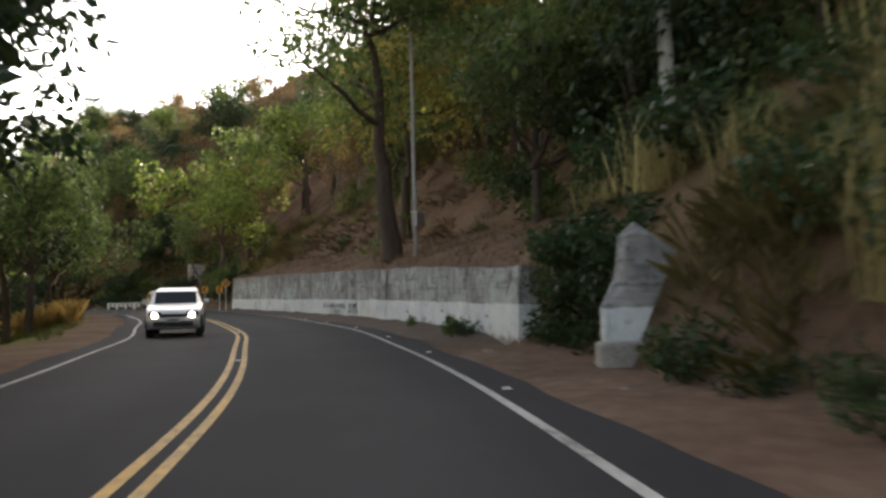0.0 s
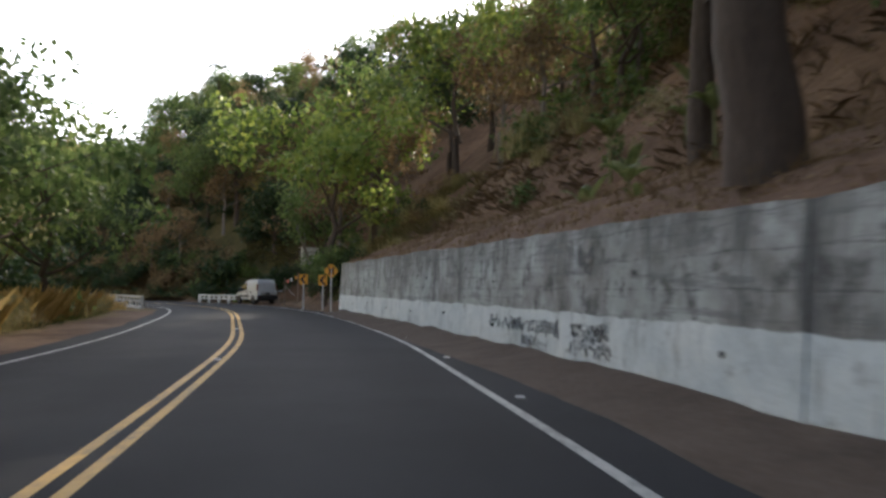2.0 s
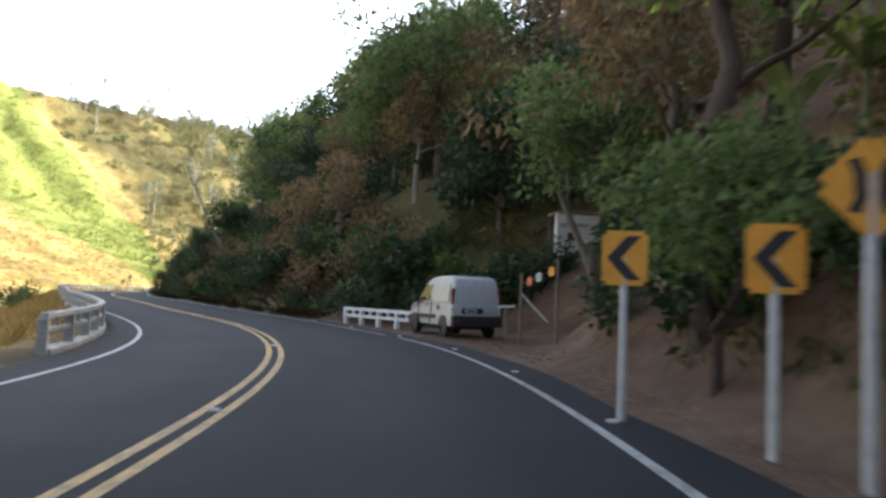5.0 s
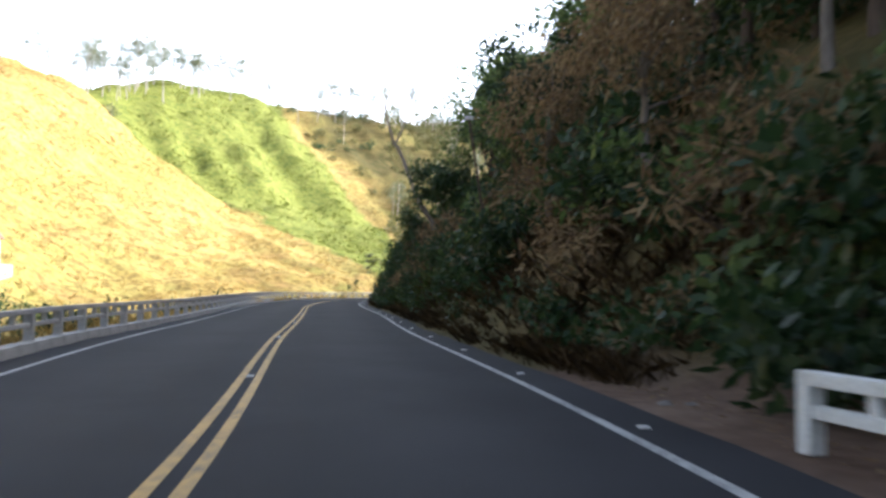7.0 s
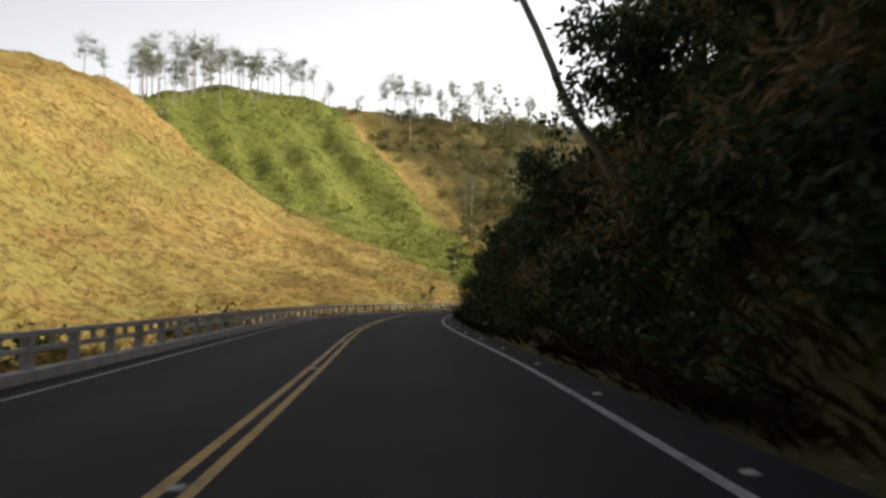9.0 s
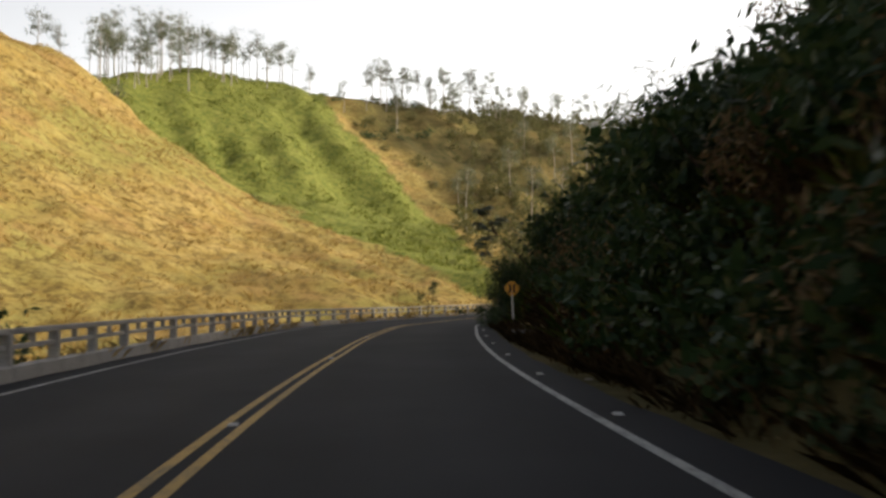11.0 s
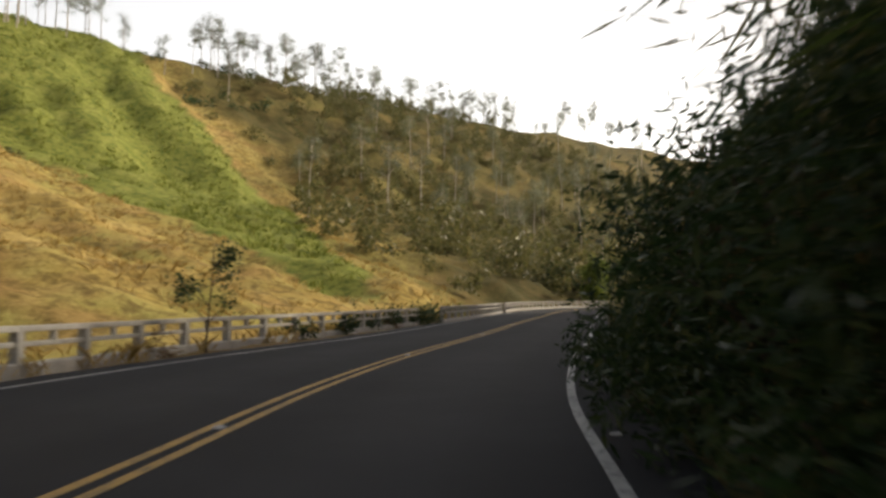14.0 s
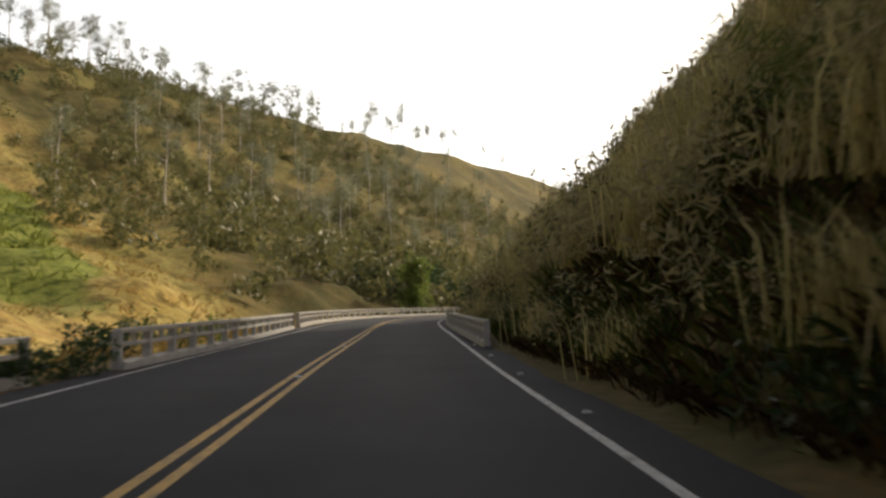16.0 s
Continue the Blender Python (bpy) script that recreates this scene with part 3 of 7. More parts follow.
def right_line(y):
    """Distance of the right-hand white line from the axis."""
    return np.interp(y, [-92.0, -87.0, -82.0, -77.0, -72.0, -67.0, -62.0, -57.0, -52.0, -47.0, -42.0, -37.0, -32.0, -27.0, -22.0, -17.0, -12.0, -7.0, -2.0, 3.0, 8.0, 13.0, 18.0, 23.0, 28.0, 33.0, 38.0, 43.0, 48.0, 53.0, 58.0, 63.0, 68.0, 73.0, 78.0, 83.0, 88.0, 93.0, 98.0, 103.0, 108.0], [2.94, 3.04, 3.1, 3.34, 3.54, 3.52, 3.69, 3.75, 3.8, 3.94, 3.91, 3.78, 3.67, 3.61, 3.63, 3.28, 3.39, 3.49, 3.58, 3.55, 3.51, 3.57, 3.63, 3.63, 3.58, 3.53, 3.49, 3.5, 3.58, 3.63, 3.58, 3.66, 3.57, 3.37, 3.47, 3.51, 3.52, 3.49, 3.49, 3.51, 3.52])


def left_line(y):
    """Distance of the left-hand white line from the axis."""
    return np.interp(y, [-92.0, -87.0, -82.0, -77.0, -72.0, -67.0, -62.0, -57.0, -52.0, -47.0, -42.0, -37.0, -32.0, -27.0, -22.0, -17.0, -12.0, -7.0, -2.0, 3.0, 8.0, 13.0, 18.0, 23.0, 28.0, 33.0, 38.0, 43.0, 48.0, 53.0, 58.0, 63.0, 68.0, 73.0, 78.0, 83.0, 88.0, 93.0, 98.0, 103.0, 108.0], [3.19, 3.17, 3.14, 3.12, 3.15, 3.18, 3.2, 3.07, 2.94, 2.86, 2.84, 2.8, 2.77, 2.8, 2.99, 3.22, 3.3, 3.38, 3.51, 3.56, 3.55, 3.58, 3.64, 3.71, 3.78, 3.85, 3.91, 3.97, 4.04, 4.07, 4.12, 4.2, 4.26, 4.27, 3.97, 3.6, 3.34, 3.27, 3.23, 3.24, 3.27])


def centre_line(y):
    """How far right of the axis the double yellow line lies."""
    return np.interp(y, [-92.0, -87.0, -82.0, -77.0, -72.0, -67.0, -62.0, -57.0, -52.0, -47.0, -42.0, -37.0, -32.0, -27.0, -22.0, -17.0, -12.0, -7.0, -2.0, 3.0, 8.0, 13.0, 18.0, 23.0, 28.0, 33.0, 38.0, 43.0, 48.0, 53.0, 58.0, 63.0, 68.0, 73.0, 78.0, 83.0, 88.0, 93.0, 98.0, 103.0, 108.0], [-0.2, -0.1, 0.01, 0.05, 0.07, -0.0, 0.12, 0.08, 0.01, -0.02, -0.02, 0.01, 0.02, -0.03, -0.11, -0.16, -0.06, -0.07, 0.0, 0.03, 0.03, 0.0, -0.05, -0.08, -0.12, -0.14, -0.12, -0.0, 0.13, 0.09, -0.02, 0.1, 0.1, -0.0, -0.0, 0.01, -0.03, -0.03, -0.03, -0.03, -0.03])


OUT_C = centre_line(AXIS[:, 1])
OUT_R, OUT_L = right_line(AXIS[:, 1]) - 3.455, left_line(AXIS[:, 1]) - 3.45


for out in (OUT_C, OUT_R, OUT_L):
    for _ in range(6):
        out[1:-1] = 0.25 * out[:-2] + 0.5 * out[1:-1] + 0.25 * out[2:]


def strip(name, d0, d1, z, material, y0=None, y1=None, parent=None, ragged=0.0, cross=False, gap=None):
    """A ribbon along the axis between two distances from it."""
    k0 = 0 if y0 is None else int(np.argmin(np.abs(AXIS[:, 1] - y0)))
    k1 = len(AXIS) - 1 if y1 is None else int(np.argmin(np.abs(AXIS[:, 1] - y1)))
    idx = np.arange(k0, k1 + 1)
    ds = np.linspace(d0, d1, 9) if cross else np.array([d0, d1])
    verts, val = [], []
    wob = ragged * fbm(AXIS[idx, 0] * 1.7, AXIS[idx, 1] * 1.7, 3.0, 40)
    for n, i in enumerate(idx):
        for j, d in enumerate(ds):
            e = d + (wob[n] if j == len(ds) - 1 else -wob[n] if j == 0 else 0) + (OUT_R[i] if d > 3 else -OUT_L[i] if d < -3 else OUT_C[i])
            verts.append((AXIS[i, 0] + NOR[i, 0] * e, AXIS[i, 1] + NOR[i, 1] * e, z))
            val.append(e)
    m = len(ds)
    faces = [(n * m + j, n * m + j + 1, (n + 1) * m + j + 1, (n + 1) * m + j) for n in range(len(idx) - 1) for j in range(m - 1)
             if gap is None or not gap[0] < AXIS[idx[n], 1] < gap[1]]
    ob = mesh_ob(name, [(a, b, c) for a, b, c in verts], [f[::-1] if (d1 < d0) else f for f in faces], material, parent)
    at = ob.data.attributes.new("across", "FLOAT", "POINT")
    at.data.foreach_set("value", val)
    return ob


road = strip("road", -4.15, 4.15, 0.0, M_ASPHALT, ragged=0.10, cross=True)
tagged(road, "worn dark grey asphalt two-lane mountain road", "road", kind="structure")
for a, b in ((-0.165, -0.06), (0.06, 0.165)):
    tagged(strip("yellow_line", a, b, 0.005, M_YELLOW), "worn double yellow centre line paint", "road marking", kind="structure")
for a, b in ((3.40, 3.51), (-3.50, -3.40)):
    tagged(strip("edge_line", a, b, 0.005, M_WHITE_LINE, gap=(-21.2, -20.2) if a > 0 else None), "worn white road edge line paint", "road marking", kind="structure")


# ------------------------------------------------------------------ retaining wall
def offset_line(line):
    t = np.gradient(line, axis=0)
    t /= np.linalg.norm(t, axis=1)[:, None]
    return np.stack([t[:, 1], -t[:, 0]], 1)


WALL_NOR = offset_line(WALL_LINE)
WALL_S = np.concatenate([[0], np.cumsum(np.linalg.norm(np.diff(WALL_LINE, axis=0), axis=1))])


def on_wall(s, out=0.0):
    """The point s metres along the wall's face, out metres towards the road, and the heading along it."""
    p = np.array([np.interp(s, WALL_S, WALL_LINE[:, k]) for k in (0, 1)])
    n = np.array([np.interp(s, WALL_S, WALL_NOR[:, k]) for k in (0, 1)])
    p = p - n * out
    return p[0], p[1], math.degrees(math.atan2(n[1], n[0])) + 90


def wall_lean(z):
    return 0.055 * z


EARTH = []


def build_wall():
    w, nr = WALL_LINE, WALL_NOR
    top = np.interp(w[:, 1], [-80, -75.8, -71.2, -64.6, -57.4, -49, -38], [1.66, 1.78, 1.98, 2.10, 2.20, 2.33, 2.42]) + 0.03 * fbm(w[:, 0], w[:, 1], 3.0, 5) + 0.03 * fbm(w[:, 0], w[:, 1], 0.8, 6)
    # a slab for each pour between the vertical joints
    joints = [0, 8, 17, 26, 36, 45, 55, 64, 74, 84, len(w) - 1]
    wall = thing("retaining_wall", pose(0, 0, 0), "stained concrete retaining wall, whitewashed along its foot", "wall", kind="structure")
    levels = [-0.3, 0.0, 0.43, 0.86, 1.2, 1.5, None]
    for a, b in zip(joints[:-1], joints[1:]):
        b = min(b, len(w) - 1)
        if b <= a:
            continue
        ks = [a + f for f in np.linspace(0, b - a, max(2, (b - a) * 2 + 1))]
        push = 0.012 * math.sin(a * 3.1)
        verts, m = [], len(levels) + 2
        for n, k in enumerate(ks):
            i = min(int(k), len(w) - 2)
            f = k - i
            p = w[i] * (1 - f) + w[i + 1] * f
            q = nr[i]
            along = WALL_NOR[i][1], -WALL_NOR[i][0]
            tp = top[i] * (1 - f) + top[i + 1] * f
            ends = 0.006 if n == 0 else -0.006 if n == len(ks) - 1 else 0
            for z in levels:
                zz = tp if z is None else z
                rel = 0.012 * float(vnoise(np.array([p[0] * 1.3 + 9]), np.array([p[1] * 1.3 + zz * 2.1]), 60)[0])
                pp = p + q * (wall_lean(max(zz, 0)) + push + rel)
                verts.append((pp[0] - along[0] * ends, pp[1] - along[1] * ends, zz))
            for off, zz in ((0.55, tp), (0.55, -0.3)):
                pp = p + q * off
                verts.append((pp[0], pp[1], zz))
        faces = [(i * m + j, (i + 1) * m + j, (i + 1) * m + j + 1, i * m + j + 1) for i in range(len(ks) - 1) for j in range(m - 1)]
        faces += [tuple(range(m)), tuple((len(ks) - 1) * m + j for j in range(m))[::-1]]
        mesh_ob("wall_panel", verts, faces, M_WALL, wall)
    # earth behind the wall's top
    verts, m = [], 7
    for i in range(len(w)):
        for j in range(m):
            f = j / (m - 1)
            p = w[i] + nr[i] * (0.30 + 3.0 * f)
            zt = float(terrain(np.array([p[0]]), np.array([p[1]]))[0][0]) if j == m - 1 else 0
            verts.append([p[0], p[1], top[i] - 0.02 + 1.0 * f])
            if j == m - 1:
                verts[-1][2] = zt - 0.03
                for k in range(1, m - 1):
                    verts[-1 - (m - 1) + k][2] = (top[i] + 0.10) * (1 - k / (m - 1)) + zt * k / (m - 1) + 0.10 * math.sin(i * 0.7 + k)
    faces = [(i * m + j, (i + 1) * m + j, (i + 1) * m + j + 1, i * m + j + 1) for i in range(len(w) - 1) for j in range(m - 1)]
    EARTH.append((np.array(verts, float).reshape(len(w), m, 3)))
    earth = mesh_ob("bank_earth", verts, faces, M_EARTH, smooth=True)
    tagged(earth, "dry reddish earth and fallen leaves above the wall", "earth bank", kind="structure")
    return top


M_EARTH = surface("leafy red earth", (0.070, 0.040, 0.025), (0.135, 0.080, 0.050), (0.22, 0.142, 0.092), 0.9, 9, 0.95, 0.9, 0.06)
M_SOIL = surface("damp brown soil", (0.050, 0.035, 0.026), (0.095, 0.068, 0.050), (0.15, 0.11, 0.085), 1.3, 12, 0.95, 0.9, 0.04)
WALL_TOP = build_wall()


def wall_berm():
    """Soil washed down against the foot of the wall, thinning out towards the road."""
    offs, rise = (-0.05, 0.12, 0.35, 0.65, 1.0, 1.4), (0.17, 0.16, 0.11, 0.06, 0.025, -0.03)
    verts, m = [], len(offs)
    last = len(WALL_LINE) - 1
    for i in range(last + 1):
        ends = min(np.linalg.norm(WALL_LINE[i] - WALL_LINE[0]), np.linalg.norm(WALL_LINE[last] - WALL_LINE[i]))
        full = min(1.0, float(ends) / 2.5)
        for off, z in zip(offs, rise):
            z = z * full - 0.14 * (1 - full)
            p = WALL_LINE[i] - WALL_NOR[i] * off * (0.4 + 0.6 * full)
            lump = 0.35 * float(fbm(np.array([p[0]]), np.array([p[1]]), 1.6, 71)[0])
            verts.append((p[0], p[1], z * (1 + lump) if z > 0 else z))
    faces = [(i * m + j, i * m + j + 1, (i + 1) * m + j + 1, (i + 1) * m + j) for i in range(len(WALL_LINE) - 1) for j in range(m - 1)]
    berm = mesh_ob("soil_berm", verts, faces, M_SOIL, smooth=True)
    tagged(berm, "reddish soil washed down along the foot of the wall", "soil", kind="structure")


wall_berm()


def curve_stroke(name, pts, width, material, parent=None):
    cu = bpy.data.curves.new(name, "CURVE")
    cu.dimensions = "3D"
    cu.bevel_depth = width
    cu.bevel_resolution = 1
    sp = cu.splines.new("POLY")
    sp.points.add(len(pts) - 1)
    for p, co in zip(sp.points, pts):
        p.co = (*co, 1)
    tmp = bpy.data.objects.new(name, cu)
    me = bpy.data.meshes.new_from_object(tmp)
    bpy.data.objects.remove(tmp)
    bpy.data.curves.remove(cu)
    me.materials.append(material)
    ob = new(name, me)
    if parent:
        ob.parent = parent
    return ob


def graffiti(s, z, width, height, strokes, seed):
    """Scrawled spray-paint marks that spell nothing."""
    rng = random.Random(seed)
    t = thing("graffiti", pose(0, 0, 0), "illegible black spray-paint scrawl on whitewashed concrete", "graffiti", "wall scrawls")
    for k in range(max(3, strokes // 3)):
        s0, step = s + rng.uniform(-0.1, 0.1) + width * (k % 3) / 3, width / 3
        f1, f2, ph, lift = rng.uniform(1.5, 3.5), rng.uniform(4, 8), rng.uniform(0, 6), rng.uniform(0, 0.5)
        pts = []
        for j in range(30):
            f = j / 29
            ds = step * f + 0.06 * math.sin(6.28 * f2 * 0.5 * f + ph)
            dz = height * (0.25 + 0.45 * lift + 0.28 * math.sin(6.28 * f1 * f + ph) + 0.20 * math.sin(6.28 * f2 * f))
            zz = z + dz
            x, y, _ = on_wall(s0 + ds, 0.016 - wall_lean(zz))
            pts.append((x, y, zz))
        curve_stroke("paint_stroke", pts, 0.0065, M_SPRAY, t)


graffiti(17.4, 0.50, 1.2, 0.30, 12, 1)
graffiti(19.1, 0.46, 1.6, 0.30, 15, 2)
graffiti(21.0, 0.48, 1.8, 0.28, 14, 3)
graffiti(18.0, 1.5, 1.0, 0.45, 5, 4)
graffiti(17.2, 0.26, 1.5, 0.26, 9, 5)
graffiti(19.6, 0.22, 1.4, 0.24, 8, 6)


def weep_hole(s, z):
    x, y, h = on_wall(s, 0.002 - wall_lean(z))
    t = thing("weep_hole", pose(x, y, z, 0, 0, h), "dark round drain hole in the stained wall", "drain hole", "wall drain holes")
    bm = bmesh.new()
    bmesh.ops.create_cone(bm, cap_ends=True, segments=12, radius1=0.036, radius2=0.032, depth=0.05)
    bm.transform(pose(0, 0, 0, 90, 0, 0))
    part("pipe_mouth", bm, M_SIGN_BLACK, t)


for k in range(11):
    weep_hole(2.2 + 4.1 * k, 0.55 + 0.06 * math.sin(k * 2.3))
for k in range(7):
    weep_hole(4.2 + 6.2 * k, 1.45 + 0.1 * math.sin(k * 1.7))


# old broken piece of wall before the retaining wall
def build_wall_stub():
    t = thing("wall_stub", pose(-25.68, -83.65, 0, 0, 0, -50), "broken stained concrete wall stub in dry grass", "wall stub")
    bm = box(1.25, 0.55, 2.25, (0, 0.25, -0.25), 0.05, (-6, 0, 0))
    bmesh.ops.subdivide_edges(bm, edges=bm.edges[:], cuts=3, use_grid_fill=True)
    for v in bm.verts:
        n = noise.noise(v.co * 1.7)
        v.co.x += 0.22 * n + 0.30 * (v.co.z - 0.5)
        v.co.y += 0.06 * noise.noise(v.co * 2.3 + Vector((5, 0, 0)))
        if v.co.z > 1.3:
            v.co.z -= 0.30 * abs(v.co.x) + 0.35 * n
    part("concrete_body", bm, M_WALL, t, smooth=False)
    part("footing", box(0.7, 0.4, 0.6, (-0.45, -0.02, -0.25), 0.06, (0, 0, 4)), M_CONC, t)


build_wall_stub()


# ------------------------------------------------------------------ concrete railings
def rail_bay(t, length, h, plinth, post_w, cap):
    """One precast bay: low plinth, post, top and middle rail, short baluster."""
    rng = random.Random(int(1000 * length))
    bm = box(0.26, length, plinth + 0.15, (0, length / 2, -0.15), 0.02)
    bmesh.ops.subdivide_edges(bm, edges=[e for e in bm.edges if abs(e.verts[0].co.y - e.verts[1].co.y) > length * 0.5], cuts=5)
    for v in bm.verts:
        if v.co.z > 0:
            v.co.z -= 0.05 * rng.random() * (0.3 + abs(math.sin(3.1 * v.co.y)))
    part("plinth", bm, M_RAIL, t)
    mid = plinth + (h - plinth) * 0.42
    part("post", box(post_w, 0.17, h - 0.095 + cap, (0, 0, 0), 0.014), M_RAIL, t)
    part("top_rail", box(0.15, length, 0.10, (0, length / 2, h - 0.10), 0.016), M_RAIL, t)
    part("mid_rail", box(0.10, length - 0.17, 0.085, (0, length / 2, mid), 0.012), M_RAIL, t)
    part("baluster", box(0.09, 0.09, h - 0.10 - mid - 0.085, (0, length / 2, mid + 0.085), 0.008), M_RAIL, t)


RAILS = {}


def railing(name, y0, y1, dfun, h, plinth, bay, label, group, base=None, cap=0.0):
    """A run of precast bays beside the road; each bay one thing."""
    i0, i1 = [int(np.argmin(np.abs(AXIS[:, 1] - v))) for v in (y0, y1)]
    line = np.array([AXIS[i] + NOR[i] * dfun(AXIS[i, 1]) for i in range(i0, i1 + 1)])
    s = np.concatenate([[0], np.cumsum(np.linalg.norm(np.diff(line, axis=0), axis=1))])
    n = int(s[-1] / bay)
    key = (h, plinth, bay, cap)
    for k in range(n):
        p, q = [np.array([np.interp(v, s, line[:, c]) for c in (0, 1)]) for v in (k * bay, (k + 1) * bay)]
        yaw = math.degrees(math.atan2(-(q - p)[0], (q - p)[1]))
        z0, z1 = (base(p[1]), base(q[1])) if base else (0.02, 0.02)
        m = pose(p[0], p[1], z0, math.degrees(math.atan2(z1 - z0, bay)), 0.6 * math.sin(k * 1.9), yaw)
        if key not in RAILS:
            t = thing(name, m, label, "railing", group)
            rail_bay(t, bay, h, plinth, 0.17, cap)
            RAILS[key] = t
        else:
            tagged(copy_thing(RAILS[key], m), label, "railing", group)
    p = np.array([np.interp(n * bay, s, line[:, c]) for c in (0, 1)])
    t = thing("rail_end_post", pose(p[0], p[1], base(p[1]) if base else 0.02), "weathered white concrete railing end post", "post", "railing end posts")
    part("post", box(0.20, 0.20, h, (0, 0, 0), 0.015), M_RAIL, t)


left_d = lambda y: -float(np.interp(y, [-28, -15, 2, 12, 25, 49, 62, 72, 82, 90, 99], [3.85, 4.2, 4.5, 4.42, 4.5, 4.95, 5.2, 5.45, 5.5, 4.9, 4.4]))
left_z = lambda y: float(np.interp(y, [-27, -15, 0, 10, 50, 62, 72, 82, 95], [-0.13, -0.10, 0.0, -0.02, 0.07, 0.05, 0.0, -0.06, -0.06]))
railing("railing", -27, 99.8, left_d, 0.80, 0.20, 1.86, "weathered white concrete balustrade beside the road", "left roadside railing", base=left_z)
railing("railing", 101.0, 124.5, lambda y: -float(np.interp(y, [100, 108, 125], [3.72, 3.62, 4.2])), 0.78, 0.16, 1.7, "weathered white concrete balustrade past the gap", "left roadside railing", cap=0.07)
railing("railing", 127.5, 168, lambda y: -float(np.interp(y, [127, 136, 168], [4.4, 4.9, 5.2])), 0.78, 0.18, 2.0, "pale concrete balustrade round the far bend", "far bend railing")
railing("railing", 107, 130, lambda y: 4.05, 0.74, 0.16, 1.7, "white concrete balustrade beside the road", "right far railing", cap=0.07)


def right_bridge_rail():
    p, q = np.array([4.86, -16.9]), np.array([4.02, -11.7])
    n, length = 4, np.linalg.norm(q - p) / 4
    yaw = math.degrees(math.atan2(-(q - p)[0], (q - p)[1]))
    first = None
    for k in range(n):
        a = p + (q - p) * k / n
        m = pose(a[0], a[1], -0.02, 0, 0, yaw)
        if first is None:
            first = thing("railing", m, "clean white painted concrete bridge railing", "railing", "bridge railing by the van")
            part("post", box(0.15, 0.15, 0.56, (0, 0, 0), 0.012), M_RAIL_WHITE, first)
            part("top_rail", box(0.15, length, 0.11, (0, length / 2, 0.53), 0.014), M_RAIL_WHITE, first)
            part("mid_rail", box(0.11, length - 0.15, 0.10, (0, length / 2, 0.285), 0.01), M_RAIL_WHITE, first)
            part("baluster", box(0.09, 0.09, 0.145, (0, length / 2, 0.385), 0.006), M_RAIL_WHITE, first)
        else:
            copy_thing(first, m)
    t = thing("rail_end_post", pose(q[0], q[1], -0.02, 0, 0, yaw), "white painted concrete railing end post", "post", "railing end posts")
    part("post", box(0.15, 0.15, 0.64, (0, 0, 0), 0.015), M_RAIL_WHITE, t)


right_bridge_rail()


# ------------------------------------------------------------------ signs and poles
def board(w, h, t, corner=0.06, rot=0):
    """A rounded plate in the x-z plane, facing -y."""
    bm = box(w, h, t, (0, 0, -t / 2), 0.0)
    ver = [e for e in bm.edges if abs(e.verts[0].co.z - e.verts[1].co.z) > t * 0.5]
    bmesh.ops.bevel(bm, geom=ver, offset=corner, segments=4, affect="EDGES")
    bm.transform(pose(0, 0, 0, 90, 0, 0) @ pose(0, 0, 0, 0, 0, rot))
    return bm


def flat_shape(pts, t=0.004):
    bm = bmesh.new()
    f = bm.faces.new([bm.verts.new((x, 0, z)) for x, z in pts])
    r = bmesh.ops.extrude_face_region(bm, geom=[f])
    for v in r["geom"]:
        if isinstance(v, bmesh.types.BMVert):
            v.co.y -= t
    bmesh.ops.recalc_face_normals(bm, faces=bm.faces[:])
    return bm


def narrow_bridge_sign(x, y, zbase, zc, yaw, side, label, broken=False):
    t = thing("warning_sign", pose(x, y, zbase, 0, 0, yaw), label, "road sign", "diamond warning signs")
    c = zc - zbase
    if broken:
        part("post", tube((0, 0.03, c - 0.1), (0.02, 0.04, 0.42), 0.040, 0.040, 10), M_POST, t)
        part("post_foot", tube((0.03, 0.05, 0.40), (0.26, 0.05, -0.05), 0.038, 0.030, 10), M_BLACK, t, "bent dark post foot")
    else:
        part("post", tube((0, 0.03, -0.1), (0, 0.03, c + 0.1), 0.042, 0.042, 10), M_POST, t)
    bm = board(side, side, 0.012, 0.07, 45)
    bm.transform(Matrix.Translation((0, 0, c)))
    plate = part("plate", bm, M_SIGN_YELLOW, t)
    k = side / 0.6
    for sx in (-1, 1):
        pts = [(sx * 0.085 * k, 0.21 * k), (sx * 0.040 * k, 0.09 * k), (sx * 0.035 * k, -0.09 * k), (sx * 0.085 * k, -0.21 * k),
               (sx * 0.175 * k, -0.19 * k), (sx * 0.125 * k, -0.09 * k), (sx * 0.13 * k, 0.09 * k), (sx * 0.175 * k, 0.19 * k)]
        bm = flat_shape(pts if sx > 0 else pts[::-1])
        bm.transform(Matrix.Translation((0, -0.0085, c)))
        part("symbol", bm, M_SIGN_BLACK, plate, "black curved bar")
    return t


def chevron_sign(x, y, zbase, zc, yaw, label):
    t = thing("chevron_sign", pose(x, y, zbase, 0, 0, yaw), label, "road sign", "bend chevron signs")
    c = zc - zbase
    part("post", tube((0, 0.03, -0.1), (0, 0.03, c), 0.04, 0.04, 10), M_POST, t)
    bm = board(0.46, 0.56, 0.012, 0.04)
    bm.transform(Matrix.Translation((0, 0, c)))
    plate = part("plate", bm, M_SIGN_YELLOW, t)
    bm = flat_shape([(-0.18, 0), (0.02, 0.225), (0.16, 0.225), (-0.04, 0), (0.16, -0.225), (0.02, -0.225)])
    bm.transform(Matrix.Translation((0, -0.0085, c)))
    part("chevron", bm, M_SIGN_BLACK, plate, "black arrow pointing to the bend")


